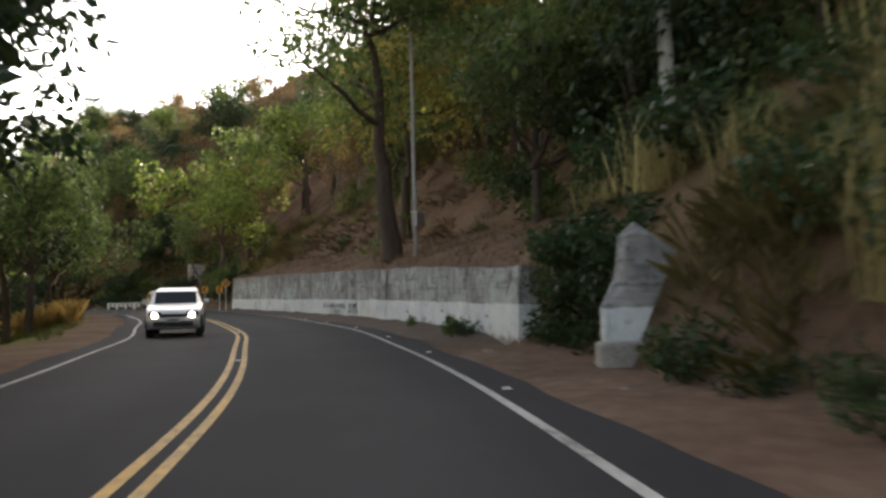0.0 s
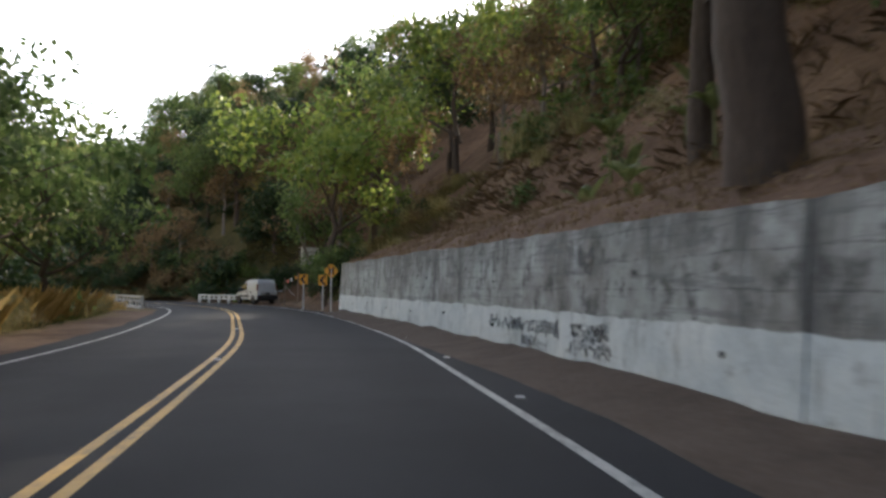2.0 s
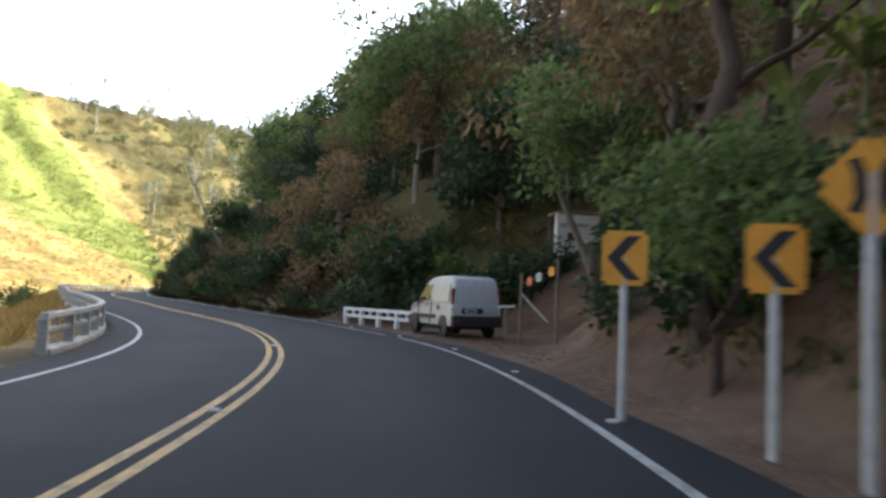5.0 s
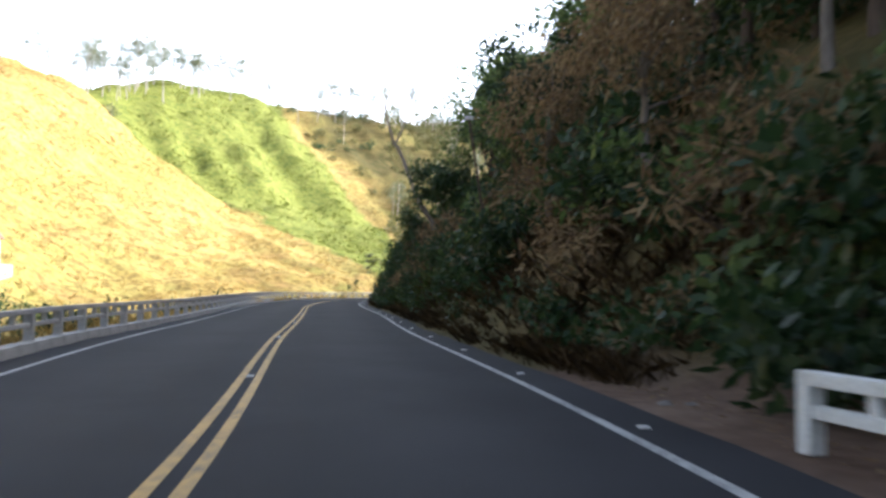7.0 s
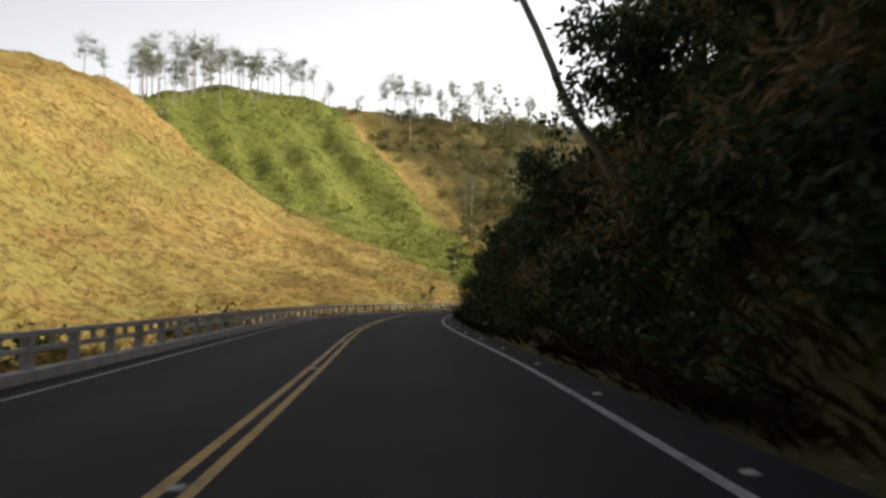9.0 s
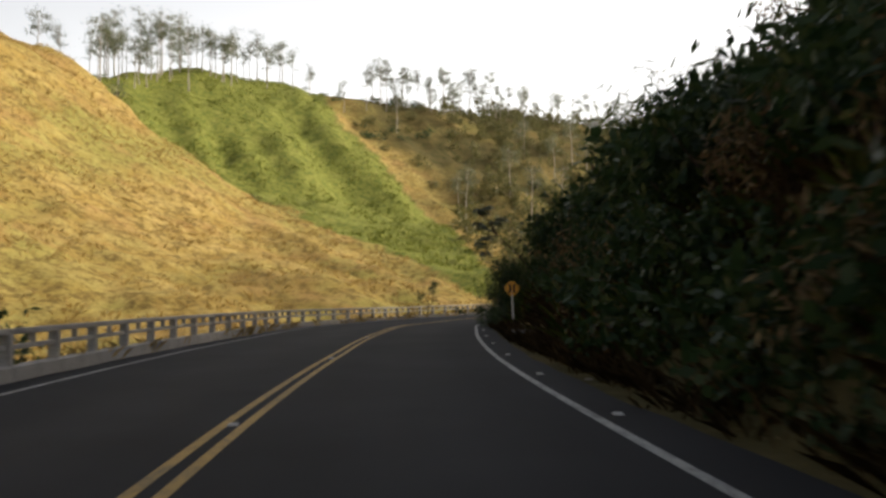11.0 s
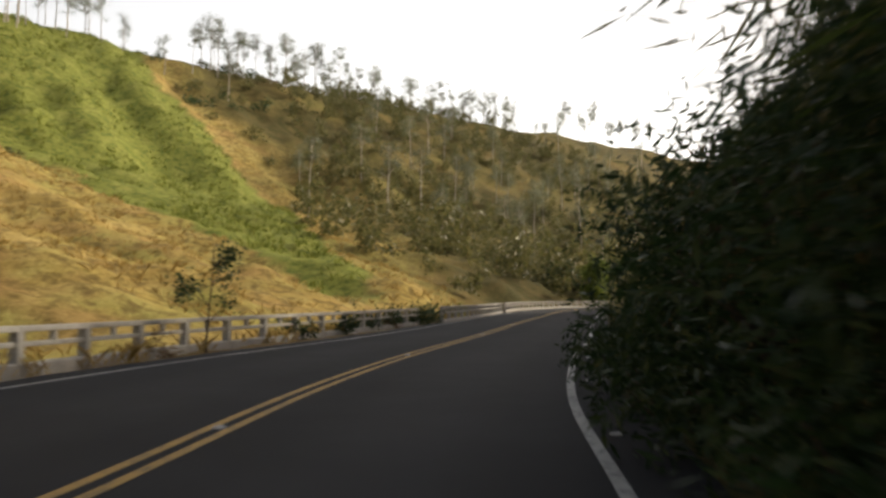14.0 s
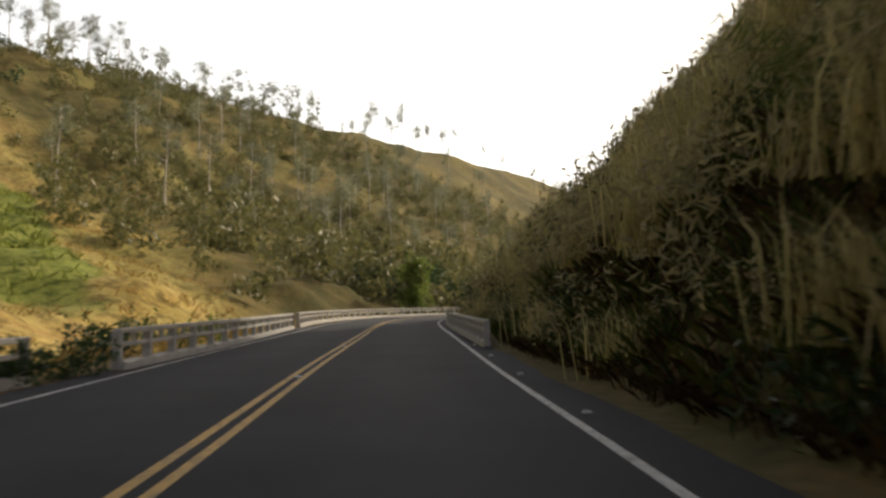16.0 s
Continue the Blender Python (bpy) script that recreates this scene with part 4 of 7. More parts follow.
narrow_bridge_sign(0.05, -37.05, 0.0, 2.08, -34, 0.57, "orange-yellow narrow bridge sign on a white post")
chevron_sign(0.11, -36.15, 0.1, 1.60, -34, "orange-yellow chevron sign beside the diamond sign")
chevron_sign(0.1, -34.2, 0.1, 1.66, -34, "orange-yellow chevron sign on a white post")
narrow_bridge_sign(2.24, 58.05, 0.0, 1.55, -6, 0.47, "orange-yellow narrow bridge sign on a bent broken post", True)


def utility_pole(x, y, z, height, lean, label, box_at=None, r=0.13):
    t = thing("utility_pole", pose(x, y, z - 0.3, 0, lean, 0), label, "pole", "utility poles")
    part("shaft", tube((0, 0, 0), (0, 0, height), r, r * 0.68, 14), M_CONC, t)
    part("crossarm", box(1.5, 0.10, 0.12, (0, 0, height - 0.6), 0.01), M_WOOD, t)
    for k in (-0.6, 0, 0.6):
        part("insulator", tube((k, 0, height - 0.48), (k, 0, height - 0.30), 0.05, 0.03, 8), M_PLASTER, t)
    if box_at:
        part("meter_box", box(0.42, 0.26, 0.50, (-0.05, -0.20, box_at), 0.02), M_STEEL, t, "grey metal meter box")
        part("box_hood", box(0.50, 0.34, 0.05, (-0.05, -0.20, box_at + 0.50), 0.01), M_POST, t, "pale sheet metal hood")
    return t


def ground_z(x, y):
    return float(terrain(np.array([x]), np.array([y]))[0][0])


utility_pole(-14.75, -69.5, 2.7, 9.5, 0, "slim grey concrete pole with a meter box", 1.2, 0.085)
utility_pole(-21.1, -82.2, ground_z(-21.1, -82.2), 9.5, 0, "pale concrete utility pole above the wall stub", None, 0.17)
utility_pole(-9.0, -71.5, ground_z(-9.0, -71.5), 8.5, 0, "slim pale pole on the leaf-covered slope", None, 0.10)
utility_pole(-7.4, -69.5, ground_z(-7.4, -69.5), 9.0, 0, "slim pale pole higher on the slope", None, 0.10)


def leaning_lamp():
    z = ground_z(4.4, 5.2)
    t = thing("leaning_pole", pose(4.4, 5.2, z - 0.2), "thin leaning grey pole with a small pale cap", "pole")
    part("shaft", tube((0, 0, 0), (-0.75, 0, 6.4 - z), 0.05, 0.035, 8), M_BARK, t)
    part("cap", box(0.22, 0.14, 0.10, (-0.75, 0, 6.4 - z), 0.02), M_POST, t, "small pale cap")


leaning_lamp()


def gate():
    m = pose(5.79, -22.03, 0.0, 0, 0, -90.4)
    t = thing("fence_gate", m, "weathered timber gate posts with a slanting brace", "gate")
    part("post", tube((0, 0, -0.3), (0, 0, 1.87), 0.045, 0.04, 8), M_WOOD, t)
    part("post", tube((1.86, 0, -0.3), (1.86, 0, 2.22), 0.05, 0.045, 8), M_WOOD, t)
    part("brace", tube((0.03, 0.02, 1.30), (1.42, 0.02, 0.60), 0.022, 0.022, 8), M_CONC, t, "pale slanting brace")
    part("low_bar", tube((-1.25, 0.0, 0.92), (-0.35, 0.0, 0.96), 0.03, 0.03, 8), M_POST, t, "short pale horizontal bar")
    part("bar_post", tube((-0.85, 0.0, -0.3), (-0.85, 0.0, 0.98), 0.04, 0.04, 8), M_WOOD, t)
    part("wire", tube((0, 0, 1.57), (1.86, 0, 1.99), 0.006, 0.006, 5), M_STEEL, t)
    for k, (f, mat, lab) in enumerate(((0.26, M_NOTICE_RED, "small red notice board on the gate wire"), (0.52, M_POST, "small white notice board on the gate wire"), (0.86, M_SIGN_YELLOW, "small yellow notice board on the gate wire"))):
        s = thing("notice_board", m @ pose(1.86 * f, -0.02, 1.54 + 0.42 * f), lab, "sign", "gate notices")
        bm = board(0.24, 0.22, 0.01, 0.01)
        bm.transform(pose(0, 0, 0, 0, -9, 0))
        plate = part("plate", bm, mat, s)
        for j in range(3):
            bm = box(0.15 - 0.03 * j, 0.003, 0.018, (0, -0.0065, 0.045 - 0.05 * j))
            bm.transform(pose(0, 0, 0, 0, -9, 0))
            part("print_bar", bm, M_SIGN_BLACK if k else M_POST, plate, "bar of unreadable print")


M_NOTICE_RED = plain("red notice paint", (0.55, 0.06, 0.03), 0.5)
gate()


def ruin():
    """A small old hut: stained white end wall, a heavy tan beam over a dark porch."""
    h = 2.9
    t = thing("old_hut", pose(11.64, -14.30, 4.57 - h, 0, 0, -17.1), "old hut with a stained white wall and dark porch", "hut")
    bm = box(1.75, 0.3, h, (0.875, 0, 0), 0.03)
    bmesh.ops.subdivide_edges(bm, edges=bm.edges[:], cuts=3, use_grid_fill=True)
    for v in bm.verts:
        v.co.y += 0.05 * noise.noise(v.co * 2)
        v.co.z -= 0.10 * abs(noise.noise(v.co * 1.7)) if v.co.z > 2.2 else 0
    wall = part("wall", bm, M_PLASTER, t)
    part("window", box(0.32, 0.06, 0.30, (0.62, -0.18, h - 1.05), 0.01), M_SIGN_BLACK, wall, "small dark window opening")
    part("ledge", box(1.1, 0.16, 0.10, (0.65, -0.2, h - 0.48), 0.02), M_CONC, wall)
    part("beam", box(2.75, 0.28, 1.0, (3.14, 0.02, h - 1.03), 0.03), M_WOOD, t, "tan timber porch beam")
    # back wall given a dark colour to stand for the porch's shade
    part("back_wall", box(4.50, 0.2, h - 0.2, (2.25, 1.0, 0), 0.02), M_BARK, t, "porch back wall coloured dark for shade")
    part("roof", box(4.80, 1.5, 0.08, (2.40, 0.5, h), 0.02), M_WOOD, t)
    for k in (2.9, 4.30):
        part("porch_post", tube((k, 0, 0), (k, 0, h - 1.03), 0.06, 0.06, 8), M_WOOD, t)


ruin()


def parapet_block():
    t = thing("concrete_block", pose(1.78, 52.25, 0, 0, 0, 2), "old stained concrete parapet block half buried in soil", "parapet")
    bm = box(0.32, 2.2, 0.44, (0.04, 0, -0.15), 0.05)
    bmesh.ops.subdivide_edges(bm, edges=bm.edges[:], cuts=3, use_grid_fill=True)
    for v in bm.verts:
        v.co += Vector((0.02 * noise.noise(v.co * 2), 0.03 * noise.noise(v.co * 1.5 + Vector((3, 3, 3))), 0.025 * noise.noise(v.co * 1.8)))
    part("block", bm, M_OLD_CONC, t)


M_OLD_CONC = surface("dark weathered concrete", (0.06, 0.055, 0.05), (0.12, 0.11, 0.10), (0.20, 0.185, 0.17), 1.5, 18, 0.95, 0.7, 0.03)
parapet_block()


def house():
    x, y = -43.2, 73.2
    t = thing("small_house", pose(x, y, 3.6, 0, 0, 8), "small pale plastered house with a tall brown roof on a terrace", "house")
    part("terrace", box(9.0, 7.0, 4.2, (0.2, -0.3, -4.2), 0.05), M_CONC, t, "pale concrete terrace")
    part("wall", box(7.0, 5.0, 2.9, (0, 0, 0.003), 0.03), M_PLASTER, t)
    bm = bmesh.new()
    v = [bm.verts.new(c) for c in ((-3.9, -2.9, 2.85), (3.9, -2.9, 2.85), (3.9, 2.9, 2.85), (-3.9, 2.9, 2.85), (-2.3, 0, 6.3), (2.3, 0, 6.3))]
    for f in ((0, 1, 5, 4), (2, 3, 4, 5), (0, 4, 3), (1, 2, 5), (3, 2, 1, 0)):
        bm.faces.new([v[i] for i in f])
    part("roof", bm, M_ROOF, t, "tall brown tiled roof")
    for k in (-2.3, 0.0):
        w = part("window", box(1.0, 0.08, 1.0, (k, -2.52, 1.2), 0.01), M_GLASS, t)
        part("sill", box(1.2, 0.16, 0.08, (k, -2.55, 1.10), 0.01), M_CONC, w)


M_ROOF = surface("brown clay tiles", (0.13, 0.075, 0.05), (0.23, 0.14, 0.10), (0.32, 0.21, 0.16), 1.0, 9, 0.9, 0.7, 0.03)
house()


# loose reflective studs along the edge and centre lines
def stud(x, y, yaw, label):
    t = thing("road_stud", pose(x, y, 0.004, 0, 0, yaw), label, "road stud", "road studs")
    part("stud_body", box(0.11, 0.09, 0.022, (0, 0, 0), 0.006, None, 0.75), M_POST, t)
    return t


first_stud = stud(*beside(-90, 3.5)[:2], 0, "small white road stud outside the edge line")
for k in range(1, 46):
    yy = -90 + 4.4 * k
    x, y, h = beside(yy, float(right_line(yy)) + 0.27)
    copy_thing(first_stud, pose(x, y, 0.004, 0, 0, h))
    if k % 2:
        x, y, h = beside(yy, float(centre_line(yy)))
        tagged(copy_thing(first_stud, pose(x, y, 0.004, 0, 0, h)), "small pale road stud between the yellow lines")


# ------------------------------------------------------------------ vehicles
def shell(outline, half, inset=0.07, steps=3):
    """A closed car body from its side outline (x forward, z up) and its half width at each height; edges rounded off."""
    n = len(outline)
    cx = sum(p[0] for p in outline) / n
    cz = sum(p[1] for p in outline) / n
    rows = []
    for k in range(steps + 1):
        a = (math.pi / 2) * k / steps
        rows.append((1 - math.cos(a), 1 - math.sin(a)))   # outward share, shrink share
    rings = []
    for side in (-1, 1):
        for k in (range(steps, -1, -1) if side < 0 else range(steps + 1)):
            out = math.sin(math.pi / 2 * k / steps)
            shrink = 1 - math.cos(math.pi / 2 * k / steps)
            ring = []
            for x, z in outline:
                dx, dz = cx - x, cz - z
                L = math.hypot(dx, dz) or 1
                ring.append((x + dx / L * inset * shrink, side * (half(x, z) - inset + inset * out), z + dz / L * inset * shrink))
            rings.append(ring)
    bm = bmesh.new()
    vs = [[bm.verts.new(c) for c in r] for r in rings]
    for r in range(len(vs) - 1):
        for i in range(n):
            bm.faces.new((vs[r][i], vs[r][(i + 1) % n], vs[r + 1][(i + 1) % n], vs[r + 1][i]))
    bm.faces.new(vs[0])
    bm.faces.new(vs[-1][::-1])
    bmesh.ops.recalc_face_normals(bm, faces=bm.faces[:])
    return bm


def slab(pts, y0, y1):
    """A panel in the x-z plane between two y."""
    bm = bmesh.new()
    f = bm.faces.new([bm.verts.new((x, y0, z)) for x, z in pts])
    r = bmesh.ops.extrude_face_region(bm, geom=[f])
    for v in r["geom"]:
        if isinstance(v, bmesh.types.BMVert):
            v.co.y = y1
    bmesh.ops.recalc_face_normals(bm, faces=bm.faces[:])
    return bm


def wheel(parent, x, y, r, w, side, rim_mat):
    bm = bmesh.new()
    prof = [(r * 0.62, -w / 2), (r * 0.93, -w / 2), (r, -w / 2 + 0.03), (r, w / 2 - 0.03), (r * 0.93, w / 2), (r * 0.62, w / 2)]
    seg = 28
    vs = [[bm.verts.new((rr * math.cos(2 * math.pi * k / seg), yy, rr * math.sin(2 * math.pi * k / seg))) for rr, yy in prof] for k in range(seg)]
    for k in range(seg):
        for j in range(len(prof)):
            bm.faces.new((vs[k][j], vs[(k + 1) % seg][j], vs[(k + 1) % seg][(j + 1) % len(prof)], vs[k][(j + 1) % len(prof)]))
    bmesh.ops.recalc_face_normals(bm, faces=bm.faces[:])
    bm.transform(Matrix.Translation((x, y, r)))
    wh = part("wheel", bm, M_TYRE, parent)
    bm = tube((x, y - side * w * 0.10, r), (x, y + side * w * 0.36, r), r * 0.63, r * 0.60, 24)
    rim = part("rim", bm, rim_mat, wh, "grey steel rim")
    return wh


def build_van():
    """White panel van; x forward, rear axle at the origin's x."""
    van = thing("panel_van", pose(5.205, -19.93, -0.02, 0, 0, 88) @ Matrix.Scale(0.94, 4), "white panel van with black bumpers parked on the dirt", "van")
    base = 0.36
    # rear axle at x = 0, front axle at 2.60
    out = [(-0.62, base), (-0.70, 0.52), (-0.71, 0.90), (-0.66, 1.50), (-0.58, 1.77), (-0.44, 1.87), (-0.10, 1.905), (0.70, 1.90), (1.30, 1.85), (1.62, 1.74),
           (1.95, 1.44), (2.25, 1.14), (2.42, 1.05), (2.85, 0.97), (3.10, 0.86), (3.24, 0.70), (3.26, 0.50), (3.20, base)]
    half = lambda x, z: 0.83 - 0.13 * max(0, (z - 0.95) / 0.9) ** 1.4 - 0.10 * max(0, (x - 2.4) / 0.9) ** 2
    body = part("body", shell(out, half, 0.10, 4), M_VAN, van, smooth=False)
    for f in body.data.polygons:
        f.use_smooth = len(f.vertices) == 4
    for s in (-1, 1):
        # cab side window
        bm = slab([(1.22, 1.12), (2.12, 1.12), (1.86, 1.42), (1.66, 1.60), (1.22, 1.62)], s * (half(1.5, 1.12) + 0.004), s * (half(1.5, 1.12) - 0.05))
        for v in bm.verts:
            v.co.y = s * (half(1.5, v.co.z) + (0.006 if abs(v.co.y) > half(1.5, 1.12) else -0.05))
        part("side_window", bm, M_GLASS, van, "dark side window")
        # raised blank panel behind the door
        bm = slab([(-0.42, 1.10), (1.08, 1.08), (1.08, 1.60), (0.6, 1.66), (-0.36, 1.66)], 0, 0.01)
        for v in bm.verts:
            v.co.y = s * (half(0, v.co.z) + (0.010 if abs(v.co.y) > 0.005 else -0.03))
        part("side_panel", bm, M_VAN, van)
        # door outline
        for x in (1.14, 2.20):
            z0, z1 = 0.42, 1.66 if x < 2 else 1.10
            bm = slab([(x, z0), (x + 0.012, z0), (x + 0.012, z1), (x, z1)], 0, 0.01)
            for v in bm.verts:
                v.co.y = s * (half(x, v.co.z) + (0.004 if abs(v.co.y) > 0.005 else -0.03))
            part("door_gap", bm, M_BLACK, van)
        part("door_handle", box(0.16, 0.03, 0.06, (1.32, s * (half(1.3, 0.98) + 0.012), 0.96), 0.01), M_BLACK, van, "black door handle")
        part("rub_strip", box(1.45, 0.03, 0.13, (1.35, s * (half(1.0, 0.6) + 0.010), 0.56), 0.012), M_BLACK, van, "black plastic side strip")
        for ax, rr in ((0.0, 0.36), (2.60, 0.36)):
            bm = tube((ax, s * (half(ax, 0.5) - 0.20), 0.31), (ax, s * (half(ax, 0.5) + 0.008), 0.31), rr + 0.02, rr + 0.02, 28)
            bmesh.ops.bisect_plane(bm, geom=bm.verts[:] + bm.edges[:] + bm.faces[:], plane_co=(0, 0, 0.34), plane_no=(0, 0, -1), clear_outer=True)
            part("wheel_arch", bm, M_BLACK, van)
            wheel(van, ax, s * 0.72, 0.31, 0.20, s, M_RIM)
        # tail lamp, tall, on the rear corner
        bm = box(0.09, 0.16, 0.66, (-0.655, s * 0.735, 0.86), 0.03, (0, 4, 0))
        lamp = part("tail_lamp", bm, M_RED, van, "dark red tall tail lamp")
        part("reversing_lens", box(0.095, 0.162, 0.13, (-0.662, s * 0.735, 0.90), 0.02, (0, 4, 0)), M_POST, lamp)
        # mirror
        mir = part("mirror", box(0.11, 0.17, 0.21, (2.10, s * 0.95, 1.06), 0.03), M_BLACK, van, "black door mirror")
        part("mirror_arm", tube((2.12, s * 0.76, 1.10), (2.10, s * 0.92, 1.14), 0.025, 0.025, 8), M_BLACK, mir)
        # rear door blank window and its light outline
        bm = box(0.02, 0.56, 0.46, (-0.668, s * 0.335, 1.13), 0.006, (0, 6.5, 0))
        pane = part("rear_window", bm, M_VAN_GREY, van, "painted-over rear door window")
        for dy, hh, ww, zz in ((0.30, 0.46, 0.014, 1.13), (-0.28, 0.46, 0.014, 1.13)):
            part("seal", box(0.026, ww, hh, (-0.672, s * 0.335 + dy * s, zz), 0.003, (0, 6.5, 0)), M_POST, pane)
        part("head_lamp", box(0.12, 0.30, 0.20, (3.12, s * 0.56, 0.72), 0.04, (0, -20, 0)), M_POST, van, "clear headlamp")
        part("fuel_cap", tube((0.42, half(0.4, 0.95) - 0.02, 0.92), (0.42, half(0.4, 0.95) + 0.012, 0.92), 0.075, 0.075, 16), M_BLACK, van, "black fuel cap") if s > 0 else None
    part("rear_bumper", box(0.22, 1.66, 0.34, (-0.72, 0, 0.36), 0.05), M_BLACK, van, "black plastic rear bumper")
    part("bumper_lamp", box(0.02, 0.12, 0.06, (-0.835, 0.66, 0.50), 0.008), M_RED, van, "small red bumper lamp")
    part("front_bumper", box(0.20, 1.56, 0.30, (3.22, 0, 0.32), 0.05), M_BLACK, van)
    part("door_split", box(0.012, 0.014, 1.16, (-0.700, -0.02, 0.62), 0.002, (0, 5, 0)), M_BLACK, van)
    part("plate_recess", box(0.03, 0.62, 0.17, (-0.705, 0.18, 0.76), 0.01), M_BLACK, van)
    pl = part("number_plate", box(0.012, 0.38, 0.12, (-0.724, 0.20, 0.785), 0.004), M_POST, van)
    part("plate_bar", box(0.004, 0.28, 0.05, (-0.732, 0.20, 0.82)), M_BLACK, pl)
    part("door_latch", box(0.04, 0.10, 0.16, (-0.712, -0.16, 0.76), 0.015), M_BLACK, van)
    part("brake_lamp", box(0.03, 0.16, 0.045, (-0.560, 0, 1.735), 0.01, (0, 20, 0)), M_RED, van)
    bm = box(0.02, 1.30, 0.62, (1.97, 0, 1.12), 0.01, (0, -48, 0))
    part("windscreen", bm, M_GLASS, van)
    part("rear_axle", tube((0, -0.7, 0.3), (0, 0.7, 0.3), 0.05, 0.05, 10), M_BLACK, van)
    part("underbody", box(3.6, 1.3, 0.12, (1.25, 0, 0.28), 0.02), M_BLACK, van)


M_VAN_GREY = plain("grey painted panel", (0.42, 0.44, 0.47), 0.3, 0.0, 0.08, 0.3)
build_van()


def build_car():
    """Pale silver hatchback with its headlamps on; x forward, rear axle at x = 0."""
    car = thing("hatchback_car", pose(-22.35, -65.7, 0.0, 0, 0, -125.5), "pale silver hatchback with lit headlamps on the road", "car")
    out = [(-0.60, 0.30), (-0.72, 0.48), (-0.70, 0.92), (-0.62, 1.05), (-0.30, 1.36), (-0.05, 1.45), (0.60, 1.49), (1.15, 1.44), (1.45, 1.34),
           (1.95, 1.00), (2.10, 0.94), (2.75, 0.84), (3.02, 0.74), (3.14, 0.58), (3.15, 0.38), (3.05, 0.26)]
    half = lambda x, z: 0.82 - 0.20 * max(0, (z - 0.85) / 0.6) ** 1.2 - 0.10 * max(0, (x - 2.3) / 0.85) ** 2
    body = part("body", shell(out, half, 0.10, 4), M_SILVER, car)
    for f in body.data.polygons:
        f.use_smooth = len(f.vertices) == 4
    bm = box(0.02, 1.22, 0.60, (1.985, 0, 0.985), 0.01, (0, -53, 0))
    part("windscreen", bm, M_GLASS, car, "dark windscreen")
    for s in (-1, 1):
        bm = slab([(-0.25, 0.98), (1.80, 0.98), (1.35, 1.32), (1.1, 1.38), (0.05, 1.38)], 0, 0.01)
        for v in bm.verts:
            v.co.y = s * (half(0.5, v.co.z) + (0.006 if abs(v.co.y) > 0.005 else -0.04))
        part("side_window", bm, M_GLASS, car, "dark side windows")
        for ax in (0.0, 2.45):
            bm = tube((ax, s * (half(ax, 0.5) - 0.2), 0.30), (ax, s * (half(ax, 0.5) + 0.006), 0.30), 0.34, 0.34, 26)
            bmesh.ops.bisect_plane(bm, geom=bm.verts[:] + bm.edges[:] + bm.faces[:], plane_co=(0, 0, 0.3), plane_no=(0, 0, -1), clear_outer=True)
            part("wheel_arch", bm, M_BLACK, car)
            wheel(car, ax, s * 0.70, 0.295, 0.19, s, M_STEEL)
        lamp = part("head_lamp", box(0.16, 0.36, 0.15, (3.03, s * 0.52, 0.60), 0.04, (0, -20, 0)), M_GLASS, car)
        part("lamp_lens", tube((3.06, s * 0.52, 0.66), (3.135, s * 0.52, 0.66), 0.075, 0.085, 16), M_HEADLAMP, lamp, "lit warm headlamp")
        part("mirror", box(0.10, 0.16, 0.13, (1.72, s * 0.90, 0.98), 0.03), M_SILVER, car)
        part("door_gap", box(0.012, 0.012, 0.62, (0.75, s * (half(0.7, 0.7) + 0.001), 0.34)), M_BLACK, car)
    part("grille", box(0.06, 0.72, 0.10, (3.13, 0, 0.60), 0.02), M_BLACK, car)
    part("lower_grille", box(0.06, 1.10, 0.14, (3.15, 0, 0.34), 0.02), M_BLACK, car)
    pl = part("number_plate", box(0.014, 0.40, 0.11, (3.185, 0, 0.46), 0.004), M_POST, car)
    part("plate_bar", box(0.006, 0.30, 0.05, (3.194, 0, 0.49)), M_BLACK, pl)
    part("front_bumper", box(0.10, 1.50, 0.10, (3.10, 0, 0.46), 0.03), M_SILVER, car)
    part("underbody", box(3.4, 1.2, 0.10, (1.2, 0, 0.24), 0.02), M_BLACK, car)


build_car()


# ------------------------------------------------------------------ plants
def fast_mesh(name, verts, sizes, material):
    """A mesh of separate faces: verts in face order, the corner count of all faces the same."""
    me = bpy.data.meshes.new(name)
    n = len(verts)
    me.vertices.add(n)
    me.vertices.foreach_set("co", np.ascontiguousarray(verts, dtype=np.float32).ravel())
    me.loops.add(n)
    me.loops.foreach_set("vertex_index", np.arange(n, dtype=np.int32))
    me.polygons.add(n // sizes)
    me.polygons.foreach_set("loop_start", np.arange(0, n, sizes, dtype=np.int32))
    me.update(calc_edges=True)
    me.materials.append(material)
    return me


def unit(v):
    return v / (np.linalg.norm(v, axis=-1, keepdims=True) + 1e-9)


def leaf_quads(centres, length, width, rng, down=0.2, out=None):
    """One four-cornered leaf for each centre, pointing any way with a leaning downwards or outwards."""
    n = len(centres)
    a = unit(rng.normal(size=(n, 3)) + np.array([0, 0, -down]) + (0 if out is None else out))
    b = unit(np.cross(a, rng.normal(size=(n, 3))))
    L = (length * rng.uniform(0.6, 1.35, n))[:, None]
    W = (width * rng.uniform(0.6, 1.3, n))[:, None]
    q = np.stack([centres, centres + a * L * 0.45 + b * W * 0.5, centres + a * L, centres + a * L * 0.45 - b * W * 0.5], 1)
    return q.reshape(-1, 3)


